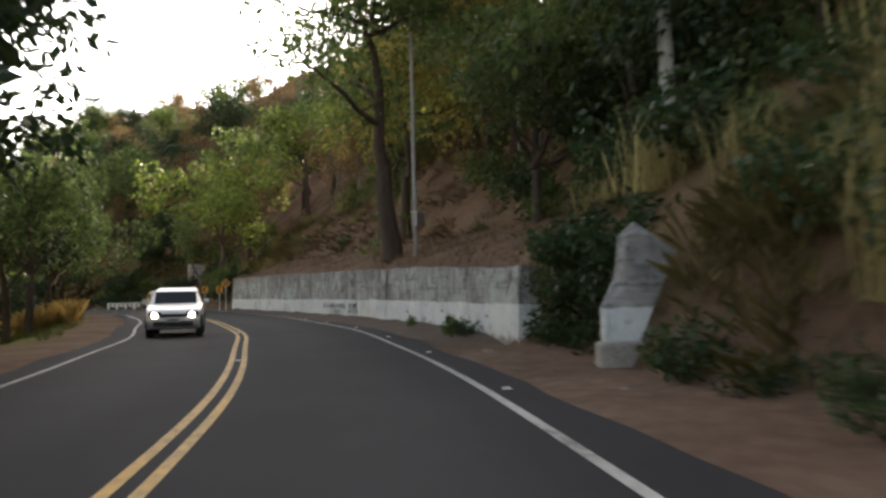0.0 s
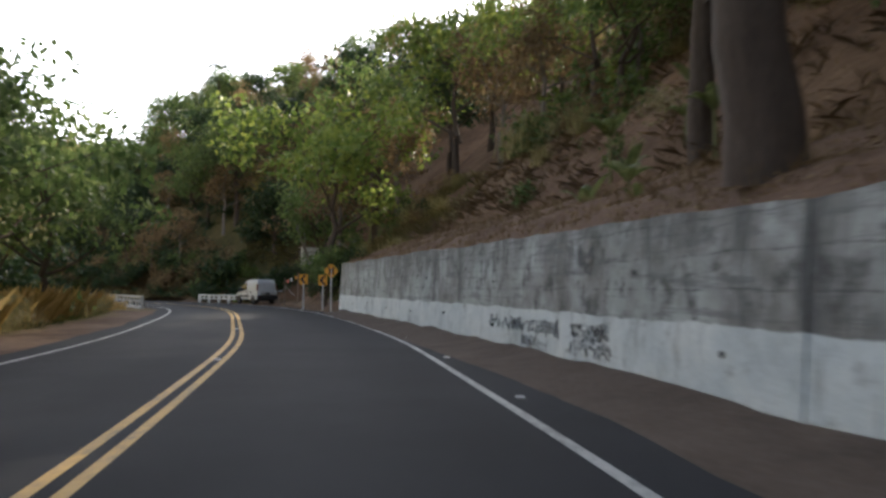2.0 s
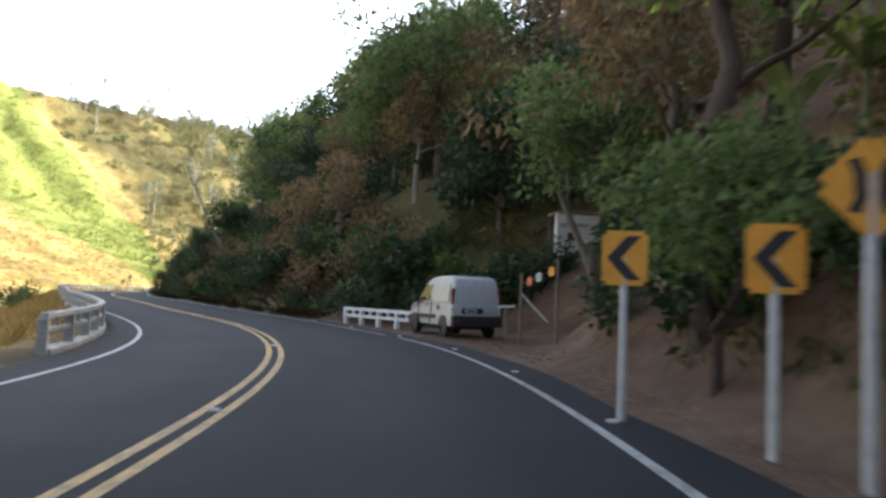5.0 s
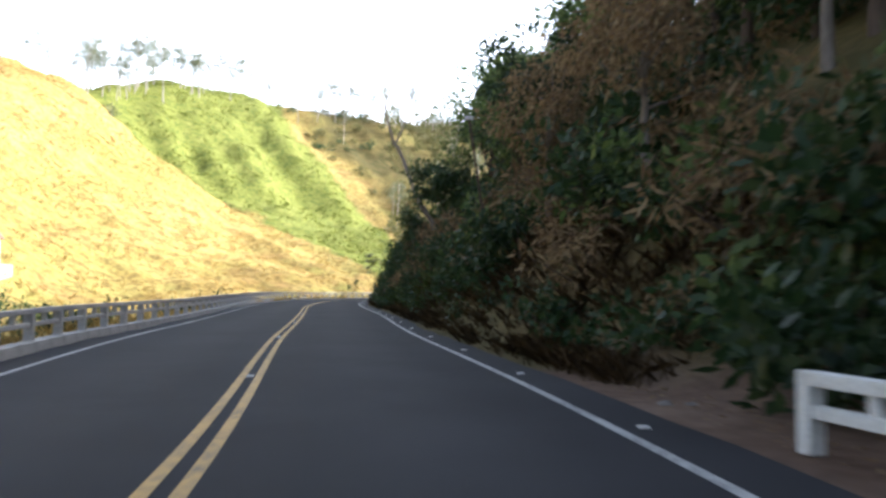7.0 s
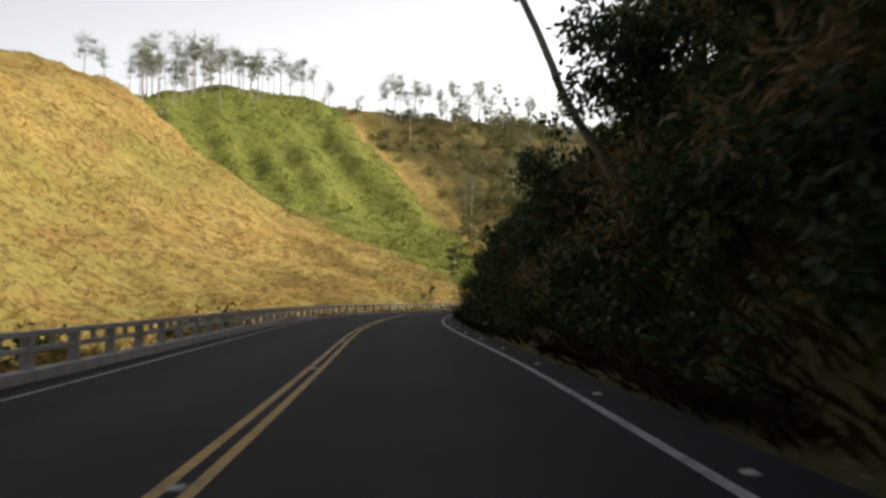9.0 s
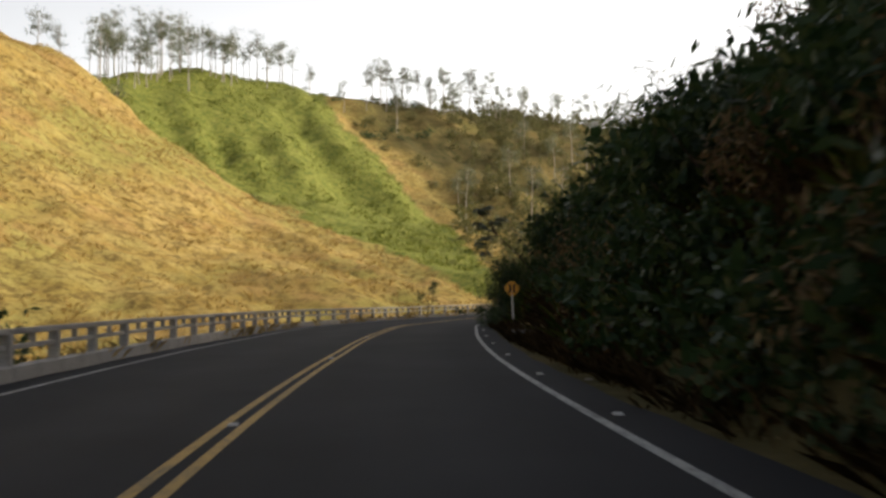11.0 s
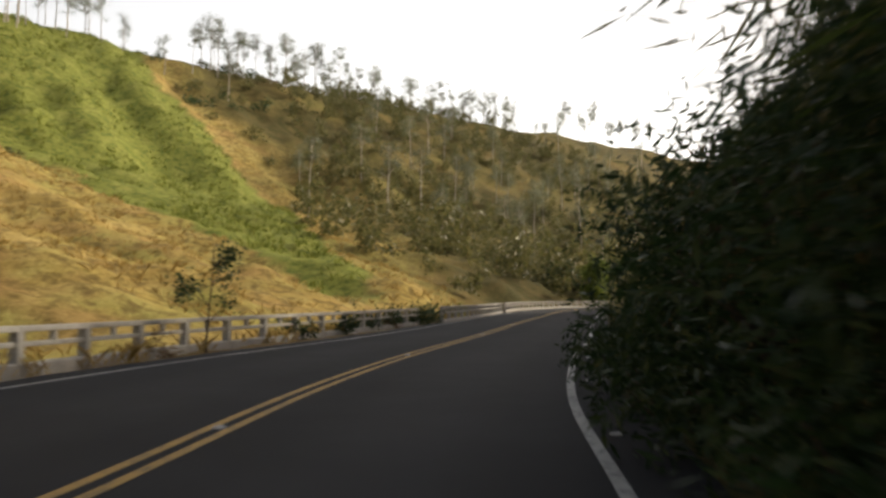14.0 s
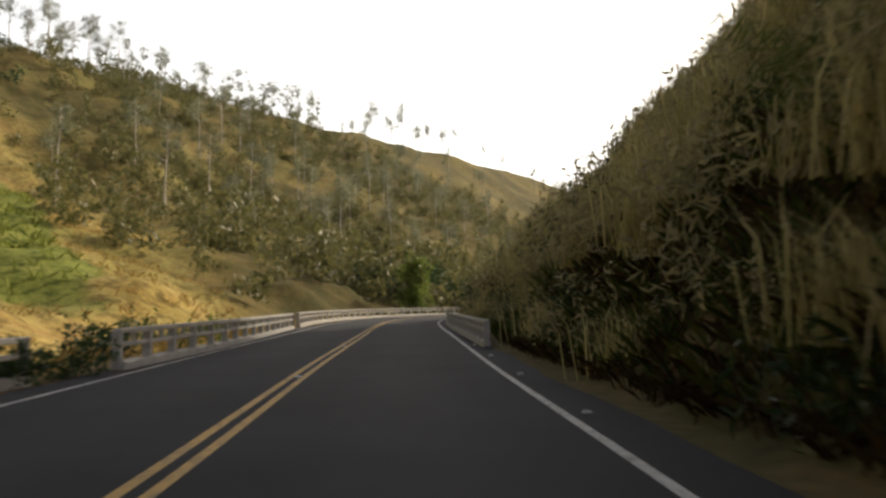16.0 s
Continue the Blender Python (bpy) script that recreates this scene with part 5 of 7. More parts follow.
def limb(points, r0, r1, sides=7):
    """A tapered tube through points; returns verts and quads."""
    p = np.array(points, float)
    n = len(p)
    t = unit(np.gradient(p, axis=0))
    ref = np.array([1.0, 0.13, 0.05])
    u = unit(np.cross(t, ref))
    v = np.cross(t, u)
    r = np.linspace(r0, r1, n)
    ang = np.linspace(0, 2 * math.pi, sides, endpoint=False)
    ring = p[:, None] + r[:, None, None] * (np.cos(ang)[None, :, None] * u[:, None] + np.sin(ang)[None, :, None] * v[:, None])
    faces = [(i * sides + j, i * sides + (j + 1) % sides, (i + 1) * sides + (j + 1) % sides, (i + 1) * sides + j) for i in range(n - 1) for j in range(sides)]
    return ring.reshape(-1, 3), faces


def wood_mesh(name, limbs, material):
    vs, fs, k = [], [], 0
    for pts, r0, r1, sides in limbs:
        v, f = limb(pts, r0, r1, sides)
        vs.append(v)
        fs += [tuple(i + k for i in q) for q in f]
        k += len(v)
    me = bpy.data.meshes.new(name)
    me.from_pydata(np.concatenate(vs).tolist(), [], fs)
    me.materials.append(material)
    me.shade_smooth()
    return me


def bent(p, q, rng, wob, n=7):
    p, q = np.array(p, float), np.array(q, float)
    t = np.linspace(0, 1, n)[:, None]
    off = rng.normal(size=(n, 3)) * wob
    off[0] = off[-1] = 0
    off = np.array([off[max(0, i - 1):i + 2].mean(0) for i in range(n)])
    return p + (q - p) * t + off


def tree_meshes(seed, height, spread, trunk_r, base_frac, bark, leaf, n_leaves, leaf_len, leaf_wid, clumps=34, lean=(0, 0), flat=1.0, down=0.25):
    """A trunk with limbs and twigs, and a crown of leaves in clumps with gaps between them."""
    rng = np.random.RandomState(seed)
    top = np.array([lean[0], lean[1], height * 0.86])
    fork = np.array([lean[0] * base_frac, lean[1] * base_frac, height * base_frac])
    stem = bent((0, 0, -0.4), fork, rng, trunk_r * 0.35, 6)
    limbs = [(stem, trunk_r * 1.25, trunk_r * 0.8, 10)]
    limbs.append((bent(fork, top, rng, spread * 0.10, 8), trunk_r * 0.78, trunk_r * 0.12, 8))
    tips = []
    n_main = 7
    for k in range(n_main):
        a = 2 * math.pi * (k + rng.uniform(-0.3, 0.3)) / n_main
        f = rng.uniform(0.0, 0.75)
        start = fork * (1 - f) + top * f
        reach = spread * rng.uniform(0.65, 1.05) * (1 - 0.45 * f)
        end = start + np.array([math.cos(a) * reach, math.sin(a) * reach, (height - start[2]) * rng.uniform(0.15, 0.75) * flat])
        path = bent(start, end, rng, reach * 0.07, 7)
        limbs.append((path, trunk_r * 0.42 * (1 - 0.5 * f), trunk_r * 0.07, 6))
        tips.append(end)
        for j in range(3):
            g = rng.uniform(0.35, 0.9)
            s0 = path[int(g * 6)]
            e0 = s0 + np.array([rng.normal() * reach * 0.35, rng.normal() * reach * 0.35, abs(rng.normal()) * reach * 0.28])
            limbs.append((bent(s0, e0, rng, reach * 0.04, 4), trunk_r * 0.16, trunk_r * 0.04, 4))
            tips.append(e0)
    tips.append(top)
    tips = np.array(tips)
    extra = tips[rng.randint(0, len(tips), max(clumps - len(tips), 4))] + rng.normal(size=(max(clumps - len(tips), 4), 3)) * spread * 0.22
    extra = np.concatenate([tips, extra])
    extra[:, 2] = np.maximum(extra[:, 2], height * base_frac * 0.75)
    size = spread * rng.uniform(0.16, 0.34, len(extra))
    pick = rng.choice(len(extra), n_leaves, p=size ** 2 / (size ** 2).sum())
    dirn = unit(rng.normal(size=(n_leaves, 3)))
    rad = rng.uniform(0.25, 1.0, n_leaves) ** 0.6
    c = extra[pick] + dirn * (size[pick] * rad)[:, None] * np.array([1.0, 1.0, 0.75])
    crown = fast_mesh("crown", leaf_quads(c, leaf_len, leaf_wid, rng, down, dirn * 0.5), 4, leaf)
    return wood_mesh("trunk", limbs, bark), crown


def plant(name, meshes, m, label, category, group, names=("trunk", "crown")):
    t = thing(name, m, label, category, group)
    for n, me in zip(names, meshes):
        o = new(n, me)
        o.parent = t
    return t


def eucalyptus_meshes(seed, height, r, clear):
    """A straight pale stem, thin rising branches and loose feathery clumps round the upper part."""
    rng = np.random.RandomState(seed)
    top = np.array([rng.normal() * 0.5, rng.normal() * 0.5, height])
    stem = bent((0, 0, -0.5), top, rng, 0.16, 9)
    limbs, cs, outs = [(stem, r, r * 0.15, 6)], [], []
    for k in range(13):
        f = clear + (0.98 - clear) * (k + rng.uniform(0, 0.9)) / 13
        base = stem[int(f * 8)] * (1 - (f * 8 - int(f * 8))) + stem[min(int(f * 8) + 1, 8)] * (f * 8 - int(f * 8))
        a = rng.uniform(0, 2 * math.pi)
        reach = rng.uniform(0.7, 2.9) * (1.15 - 0.5 * f)
        end = base + np.array([math.cos(a) * reach, math.sin(a) * reach, reach * rng.uniform(0.2, 0.9)])
        limbs.append((bent(base, end, rng, 0.06, 3), r * 0.3, r * 0.08, 4))
        n = rng.randint(26, 64)
        cs.append(end + rng.normal(size=(n, 3)) * np.array([0.75, 0.75, 0.40]) * rng.uniform(0.6, 1.3))
    cs.append(top + rng.normal(size=(30, 3)) * np.array([0.4, 0.4, 0.6]))
    c = np.concatenate(cs)
    return wood_mesh("trunk", limbs, M_PALE_BARK), fast_mesh("crown", leaf_quads(c, 0.50, 0.18, rng, 0.9), 4, M_EUC)


KIND = {
    "broad": tree_meshes(11, 10.5, 4.2, 0.22, 0.30, M_BARK, M_LEAF, 3600, 0.35, 0.19, 50),
    "broad2": tree_meshes(12, 9.0, 3.8, 0.18, 0.25, M_BARK, M_LEAF, 3400, 0.33, 0.18, 48),
    "dark": tree_meshes(13, 9.5, 3.9, 0.20, 0.22, M_BARK, M_LEAF_DARK_SHADE, 3600, 0.37, 0.20, 52),
    "dark2": tree_meshes(14, 7.5, 3.6, 0.16, 0.16, M_BARK, M_LEAF_DARK_SHADE, 3400, 0.35, 0.19, 50),
    "light": tree_meshes(15, 9.5, 3.7, 0.18, 0.26, M_BARK, M_LEAF_LIGHT, 3200, 0.35, 0.185, 46),
    "dry": tree_meshes(16, 8.5, 3.4, 0.16, 0.28, M_DRY_BARK, M_LEAF_DRY, 2400, 0.30, 0.11, 34, down=0.9),
    "big": tree_meshes(17, 13.0, 6.2, 0.36, 0.27, M_BARK, M_LEAF, 9000, 0.30, 0.15, 64, lean=(-1.3, 0.6), flat=0.6),
    "yellow": tree_meshes(18, 9.0, 4.4, 0.2, 0.3, M_BARK, M_LEAF_SUNLIT, 3000, 0.30, 0.14, 36),
    "euc": eucalyptus_meshes(19, 13.0, 0.20, 0.52),
    "euc2": eucalyptus_meshes(20, 15.0, 0.21, 0.60),
    "euc3": eucalyptus_meshes(21, 11.0, 0.18, 0.46),
}
TREE_LABEL = {
    "broad": "leafy green broadleaf tree on the wooded bank", "broad2": "green broadleaf tree with an uneven crown",
    "dark": "dense dark green tree on the shaded slope", "dark2": "low dark green tree in the shaded wood",
    "light": "sunlit yellow-green tree with a loose crown", "dry": "dry brown-leaved tree with drooping foliage",
    "big": "tall thick-trunked green tree above the wall", "yellow": "tree with leaves coloured sunlit yellow",
    "euc": "slender pale-trunked eucalyptus on the grassy hillside", "euc2": "tall thin eucalyptus with a sparse crown",
    "euc3": "leaning eucalyptus with a sparse grey-green crown",
}
FIRST = {}


def put(kind, x, y, scale=1.0, turn=0.0, sink=0.15, z=None, group="", store=FIRST):
    zz = ground_z(x, y) if z is None else z
    m = pose(x, y, zz - sink, 0, 0, turn)
    if kind not in store:
        store[kind] = plant("eucalyptus_tree" if kind.startswith("euc") else "tree", KIND[kind], m, TREE_LABEL[kind], "tree", group or "trees")
        t = store[kind]
    else:
        t = copy_thing(store[kind], m)
        if group:
            t["group"] = group
    t.scale = (scale, scale, scale * 1.0)
    return t


rng_bend = np.random.RandomState(23)
# trees along the first bend, right-hand slope
put("big", -13.9, -67.6, 1.0, 20, 0.1, z=2.75)
for k, x, y, s, r in (("broad2", -17.5, -76.6, 0.85, 40), ("yellow", -8.6, -63.6, 1.2, 10), ("yellow", -7.0, -69.0, 1.2, 210), ("yellow", -12.4, -73.4, 1.0, 110), ("broad", -5.0, -66.0, 1.1, 80), ("light", -14.0, -80.5, 1.0, 200),
                      ("broad2", -19.5, -88.5, 1.0, 30), ("dark", -11.0, -86.0, 1.1, 120), ("broad", -24.5, -95.0, 1.0, 70), ("dark2", -17.0, -95.0, 1.2, 15),
                      ("yellow", -4.5, -74.0, 1.2, 150), ("dark", 2.0, -70.0, 1.2, 250), ("broad2", -1.5, -56.5, 0.75, 100), ("broad", 5.5, -52.0, 1.0, 190),
                      ("light", 3.2, -32.0, 1.35, 60), ("light", 8.2, -37.5, 1.25, 160), ("dry", 8.5, -31.5, 1.1, 30), ("dry", 6.0, -43.5, 1.0, 240),
                      ("broad", 10.5, -26.5, 1.2, 300), ("broad2", 14.5, -34.0, 1.2, 20), ("broad2", 10.0, -19.5, 1.0, 130), ("broad", 12.2, -1.0, 1.1, 75),
                      ("dry", 8.6, -24.6, 1.25, 200), ("yellow", 13.6, -5.8, 0.7, 10), ("light", 14.5, -45.0, 1.3, 310), ("broad", 21.0, -41.0, 1.3, 50),
                      ("dark", 12.0, -60.0, 1.3, 145), ("broad2", 20.0, -56.0, 1.3, 220), ("broad", 25.0, -70.0, 1.4, 280), ("dark2", 4.5, -82.0, 1.3, 5),
                      ("light", 26.0, -30.0, 1.3, 15), ("dark", 19.5, -24.0, 1.35, 330)):
    put(k, x, y, s, r, group="bank trees")
for k in range(15):   # trees added higher up to shade the wall and the earth above it
    x, y, _ = beside(rng_bend.uniform(-68, -36), rng_bend.uniform(20, 38))
    put(str(rng_bend.choice(["dark", "broad", "broad2", "broad"])), x, y, rng_bend.uniform(0.9, 1.25), rng_bend.uniform(0, 360), group="bank trees")
for k, x, y, s, r in (("dark2", -20.2, -82.6, 0.62, 30), ("broad", -18.6, -80.2, 0.65, 150), ("dark2", -18.8, -84.8, 0.7, 240), ("dark", -20.8, -86.5, 0.62, 300), ("dark2", -16.6, -78.2, 0.65, 80)):
    put(k, x, y, s, r, group="bank trees")
# left-hand side of the first bend
for k, x, y, s, r in (("broad", -29.6, -64.5, 0.6, 60), ("broad2", -16.2, -36.0, 1.2, 20), ("dark", -24.0, -56.5, 0.8, 10), ("broad2", -18.3, -47.6, 0.95, 130), ("broad", -24.6, -60.0, 0.66, 330), ("dark", -31.5, -70.5, 1.0, 15), ("broad2", -14.6, -41.0, 0.8, 45), ("broad", -22.5, -46.0, 1.0, 230), ("light", -27.5, -52.5, 0.9, 300),
                      ("dark", -37.0, -76.5, 0.9, 90), ("dark2", -38.2, -77.6, 1.15, 200), ("dark", -33.6, -73.2, 1.0, 140), ("broad2", -33.0, -68.5, 1.0, 250), ("broad2", -34.0, -62.0, 1.2, 160), ("dark2", -41.5, -69.0, 1.3, 20), ("broad", -30.0, -40.0, 1.3, 200), ("dark", -19.5, -35.0, 1.0, 70),
                      ("light", -36.0, -50.0, 1.2, 35), ("broad", -46.0, -58.0, 1.4, 110), ("dark2", -13.5, -30.0, 0.8, 250)):
    put(k, x, y, s, r, group="trees inside the bend")

rng_plants = np.random.RandomState(77)
# shaded wood on the right-hand slope
wood = []
for y in np.arange(-14, 72, 4.4):
    for row, d in enumerate((8.2, 13.5, 19.5, 27.0, 35.0)):
        dd, yy = d + rng_plants.uniform(-1.4, 1.4), y + rng_plants.uniform(-1.8, 1.8)
        if d < 10 and (yy < -5 or yy > 36):
            continue
        if d < 15 and yy > 44:
            continue
        if d > 22 and yy > 56:
            continue
        kind = rng_plants.choice(["dark", "dark2", "broad2", "dry", "dry", "broad"])
        x, yq, _ = beside(yy, dd)
        put(str(kind), x, yq, rng_plants.uniform(0.55, 0.75) if d < 10 else rng_plants.uniform(0.75, 1.1), rng_plants.uniform(0, 360), group="shaded wood")

# eucalyptus on the far hillside
n_euc = 0
for k in range(1800):
    if n_euc >= 165:
        break
    x, y = rng_plants.uniform(-110, 260), rng_plants.uniform(205, 560)
    z, gold, green, leaf, soil = [float(v[0]) for v in terrain(np.array([x]), np.array([y]))]
    d, yc = road_coords([x], [y])
    if d[0] > -30 or z < 7 or (green > 0.3 and rng_plants.uniform() > 0.10):
        continue
    if y < 168 + 0.42 * max(-x, -20) + 12:
        continue
    n_euc += 1
    put(str(rng_plants.choice(["euc", "euc2", "euc3"])), x, y, rng_plants.uniform(0.8, 1.35), rng_plants.uniform(0, 360), 0.3, z, group="hillside eucalyptus")
reach = np.arange(150, 760, 5.0)
for k in range(26, 150):   # along the skyline of the valley's head
    a = radians(-36 + 0.49 * k + rng_plants.uniform(-0.25, 0.25))
    px, py = reach * math.sin(a), 40 + reach * math.cos(a)
    zs = terrain(px, py)[0]
    i = int(np.argmax(zs / reach))
    if vnoise(np.array([k * 0.16]), np.array([3.3]), 97)[0] < 0.05 and rng_plants.uniform() < 0.8:
        continue
    i = max(i - rng_plants.randint(0, 4), 0)
    put(str(rng_plants.choice(["euc", "euc2", "euc3"])), px[i], py[i], rng_plants.uniform(0.95, 1.55) * (0.8 + reach[i] / 1500), rng_plants.uniform(0, 360), 0.4, group="ridge eucalyptus")
for k in range(15):   # a stand behind the spur, its crowns over the grass
    x, y = -120 + 3.9 * k + 5 * math.sin(2.1 * k) + rng_plants.uniform(-2, 2), 285 + rng_plants.uniform(-8, 14) + 0.9 * k
    put(str(rng_plants.choice(["euc", "euc2"])), x, y, rng_plants.uniform(1.15, 1.6), rng_plants.uniform(0, 360), 0.4, group="ridge eucalyptus")


# ------------------------------------------------------------------ shrubs
def shrub_mesh(seed, r, h, n, length, width, leaf, down=0.1, stems=6):
    rng = np.random.RandomState(seed)
    k = 14
    cc = np.stack([rng.normal(size=k) * r * 0.42, rng.normal(size=k) * r * 0.42, h * rng.uniform(0.15, 0.85, k)], 1)
    size = r * rng.uniform(0.25, 0.48, k)
    pick = rng.randint(0, k, n)
    dirn = unit(rng.normal(size=(n, 3)))
    c = cc[pick] + dirn * (size[pick] * rng.uniform(0.3, 1, n) ** 0.6)[:, None]
    c[:, 2] = np.abs(c[:, 2])
    crown = fast_mesh("foliage", leaf_quads(c, length, width, rng, down, dirn * 0.6), 4, leaf)
    limbs = [(bent((rng.normal() * 0.1, rng.normal() * 0.1, -0.25), cc[j], rng, 0.05, 4), 0.03, 0.008, 5) for j in range(stems)]
    return wood_mesh("woody_base", limbs, M_BARK), crown


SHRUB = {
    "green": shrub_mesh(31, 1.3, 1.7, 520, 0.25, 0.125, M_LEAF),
    "dark": shrub_mesh(32, 1.5, 2.0, 560, 0.27, 0.135, M_LEAF_DARK_SHADE),
    "dark2": shrub_mesh(33, 1.2, 1.5, 520, 0.235, 0.118, M_LEAF_DARK_SHADE),
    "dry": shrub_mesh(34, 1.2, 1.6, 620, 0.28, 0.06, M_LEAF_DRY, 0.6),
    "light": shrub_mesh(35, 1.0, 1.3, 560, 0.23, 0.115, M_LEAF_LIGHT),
    "far": shrub_mesh(36, 2.4, 2.6, 700, 0.36, 0.20, M_LEAF_DARK_SHADE),
    "fine": shrub_mesh(40, 1.3, 1.7, 1000, 0.20, 0.045, M_LEAF_DARK_SHADE, 0.4),
    "brush": shrub_mesh(39, 1.2, 1.4, 620, 0.26, 0.055, M_BRUSH, 0.2),
    "wood": shrub_mesh(38, 1.8, 6.0, 560, 0.44, 0.21, M_OLIVE, 0.6),
    "far2": shrub_mesh(37, 2.0, 2.0, 560, 0.38, 0.20, M_OLIVE),
}


def reed_mesh(seed, n, h, reach):
    """A tussock of long blades that rise and arch over; two faces to a blade."""
    rng = np.random.RandomState(seed)
    root = np.column_stack([rng.normal(size=(n, 2)) * 0.42, np.full(n, -0.1)])
    a = rng.uniform(0, 2 * math.pi, n)
    out = np.stack([np.cos(a), np.sin(a), 0 * a], 1)
    hh, rr = (h * rng.uniform(0.55, 1.15, n))[:, None], (reach * rng.uniform(0.15, 1.0, n))[:, None]
    up = np.array([0, 0, 1.0])
    mid = root + up * hh * 0.72 + out * rr * 0.35
    tip = root + up * hh * rng.uniform(0.75, 1.0, n)[:, None] + out * rr
    w = np.stack([-np.sin(a), np.cos(a), 0 * a], 1) * rng.uniform(0.006, 0.018, n)[:, None]
    q = np.stack([root - w, root + w, mid + w, mid - w, mid - w, mid + w, tip + w * 0.15, tip - w * 0.15], 1)
    limbs = [(bent((0, 0, -0.25), (0.1 * j - 0.2, 0.05 * j, 0.5 * h), rng, 0.03, 4), 0.014, 0.006, 5) for j in range(5)]
    return wood_mesh("woody_base", limbs, M_DRY_BARK), fast_mesh("foliage", q.reshape(-1, 3), 4, M_REED)


SHRUB["reed"] = reed_mesh(43, 230, 1.55, 1.35)
SHRUB_LABEL = {"green": "bushy green roadside shrub", "dark": "dense dark green shrub on the shaded bank", "dark2": "low dark green shrub among dead leaves",
               "dry": "dry brown brittle shrub on the bank", "light": "young yellow-green shrub beside the road", "far": "dark rounded bush on the hillside", "far2": "olive bush on the dry hillside", "wood": "slim olive tree on the hillside", "brush": "fine olive brush on the slope", "reed": "tall straw-coloured reed tussock on the slope", "fine": "fine-leaved dark green bush leaning to the road"}
FIRST_SHRUB = {}


def shrub(kind, x, y, s=1.0, turn=0.0, z=None, group="bank shrubs"):
    zz = ground_z(x, y) if z is None else z
    m = pose(x, y, zz - 0.1, 0, 0, turn)
    if kind not in FIRST_SHRUB:
        FIRST_SHRUB[kind] = plant("shrub", SHRUB[kind], m, SHRUB_LABEL[kind], "shrub", group, ("woody_base", "foliage"))
        t = FIRST_SHRUB[kind]
    else:
        t = copy_thing(FIRST_SHRUB[kind], m)
        t["group"] = group
    t.scale = (s, s, s)
    return t


HEAPS = {}


def heap(name, kind, x, y, s, turn, z=None):
    """Notes a bush for one joined mass of scrub."""
    HEAPS.setdefault((name, kind), []).append((x, y, (ground_z(x, y) if z is None else z) - 0.1, s, turn))


def pour_heaps():
    for (name, kind), rows in HEAPS.items():
        me = SHRUB[kind][1]
        co = np.empty(len(me.vertices) * 3, np.float32)
        me.vertices.foreach_get("co", co)
        co = co.reshape(-1, 4, 3)
        step = 1 if name == "bank_tangle" or kind == "reed" else 2 if kind == "brush" else 3
        mid = co.mean(1, keepdims=True)
        co = mid + (co - mid) * (1.0, 1.25, 1.35)[step - 1]
        out = []
        for n, (x, y, z, s, turn) in enumerate(rows):
            a = radians(turn)
            q = co[n % step::step] * s
            q = np.stack([q[..., 0] * math.cos(a) - q[..., 1] * math.sin(a) + x, q[..., 0] * math.sin(a) + q[..., 1] * math.cos(a) + y, q[..., 2] + z], -1)
            out.append(q.reshape(-1, 3))
        ob = new(name, fast_mesh(name, np.concatenate(out), 4, me.materials[0]))
        tagged(ob, HEAP_LABEL[name], "scrub", kind="stuff")


HEAP_LABEL = {"bank_tangle": "dense tangle of dry and green brush on the bank", "leafy_slope_brush": "brittle brush scattered on the leaf-covered slope", "bend_scrub": "mixed green scrub inside the bend", "slope_scrub": "dry brown and green scrub covering the roadside slope", "hillside_scrub": "olive and dark scrub covering the far hillside", "wood_floor_scrub": "dark undergrowth beneath the shaded trees"}

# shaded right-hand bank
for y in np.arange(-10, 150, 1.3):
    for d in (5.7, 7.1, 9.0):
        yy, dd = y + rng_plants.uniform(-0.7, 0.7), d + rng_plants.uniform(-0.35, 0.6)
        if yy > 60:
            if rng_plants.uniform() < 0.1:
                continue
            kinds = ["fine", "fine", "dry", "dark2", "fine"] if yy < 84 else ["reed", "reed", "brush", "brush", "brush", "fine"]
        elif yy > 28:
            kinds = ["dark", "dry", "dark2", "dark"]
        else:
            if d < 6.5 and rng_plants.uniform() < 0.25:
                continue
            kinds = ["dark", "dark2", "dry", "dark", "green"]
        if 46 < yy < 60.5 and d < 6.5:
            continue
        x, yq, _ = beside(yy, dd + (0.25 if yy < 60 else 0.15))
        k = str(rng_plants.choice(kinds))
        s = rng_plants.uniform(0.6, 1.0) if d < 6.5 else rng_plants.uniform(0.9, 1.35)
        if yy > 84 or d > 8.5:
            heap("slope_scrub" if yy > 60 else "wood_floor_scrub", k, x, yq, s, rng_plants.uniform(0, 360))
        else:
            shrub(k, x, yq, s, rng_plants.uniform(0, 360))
for k in range(90):   # low growth added to darken the foot of the shaded bank
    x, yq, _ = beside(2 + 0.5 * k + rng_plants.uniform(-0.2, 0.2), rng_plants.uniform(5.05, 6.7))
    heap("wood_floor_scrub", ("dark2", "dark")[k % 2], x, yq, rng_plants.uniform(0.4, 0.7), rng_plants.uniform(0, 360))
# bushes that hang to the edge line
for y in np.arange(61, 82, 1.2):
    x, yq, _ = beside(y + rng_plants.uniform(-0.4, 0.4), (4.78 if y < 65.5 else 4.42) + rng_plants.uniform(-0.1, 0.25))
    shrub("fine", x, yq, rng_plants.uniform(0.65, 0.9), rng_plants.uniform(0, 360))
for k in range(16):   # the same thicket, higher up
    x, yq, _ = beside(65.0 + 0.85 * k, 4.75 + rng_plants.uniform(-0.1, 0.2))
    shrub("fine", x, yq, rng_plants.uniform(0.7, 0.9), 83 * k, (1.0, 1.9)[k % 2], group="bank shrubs")
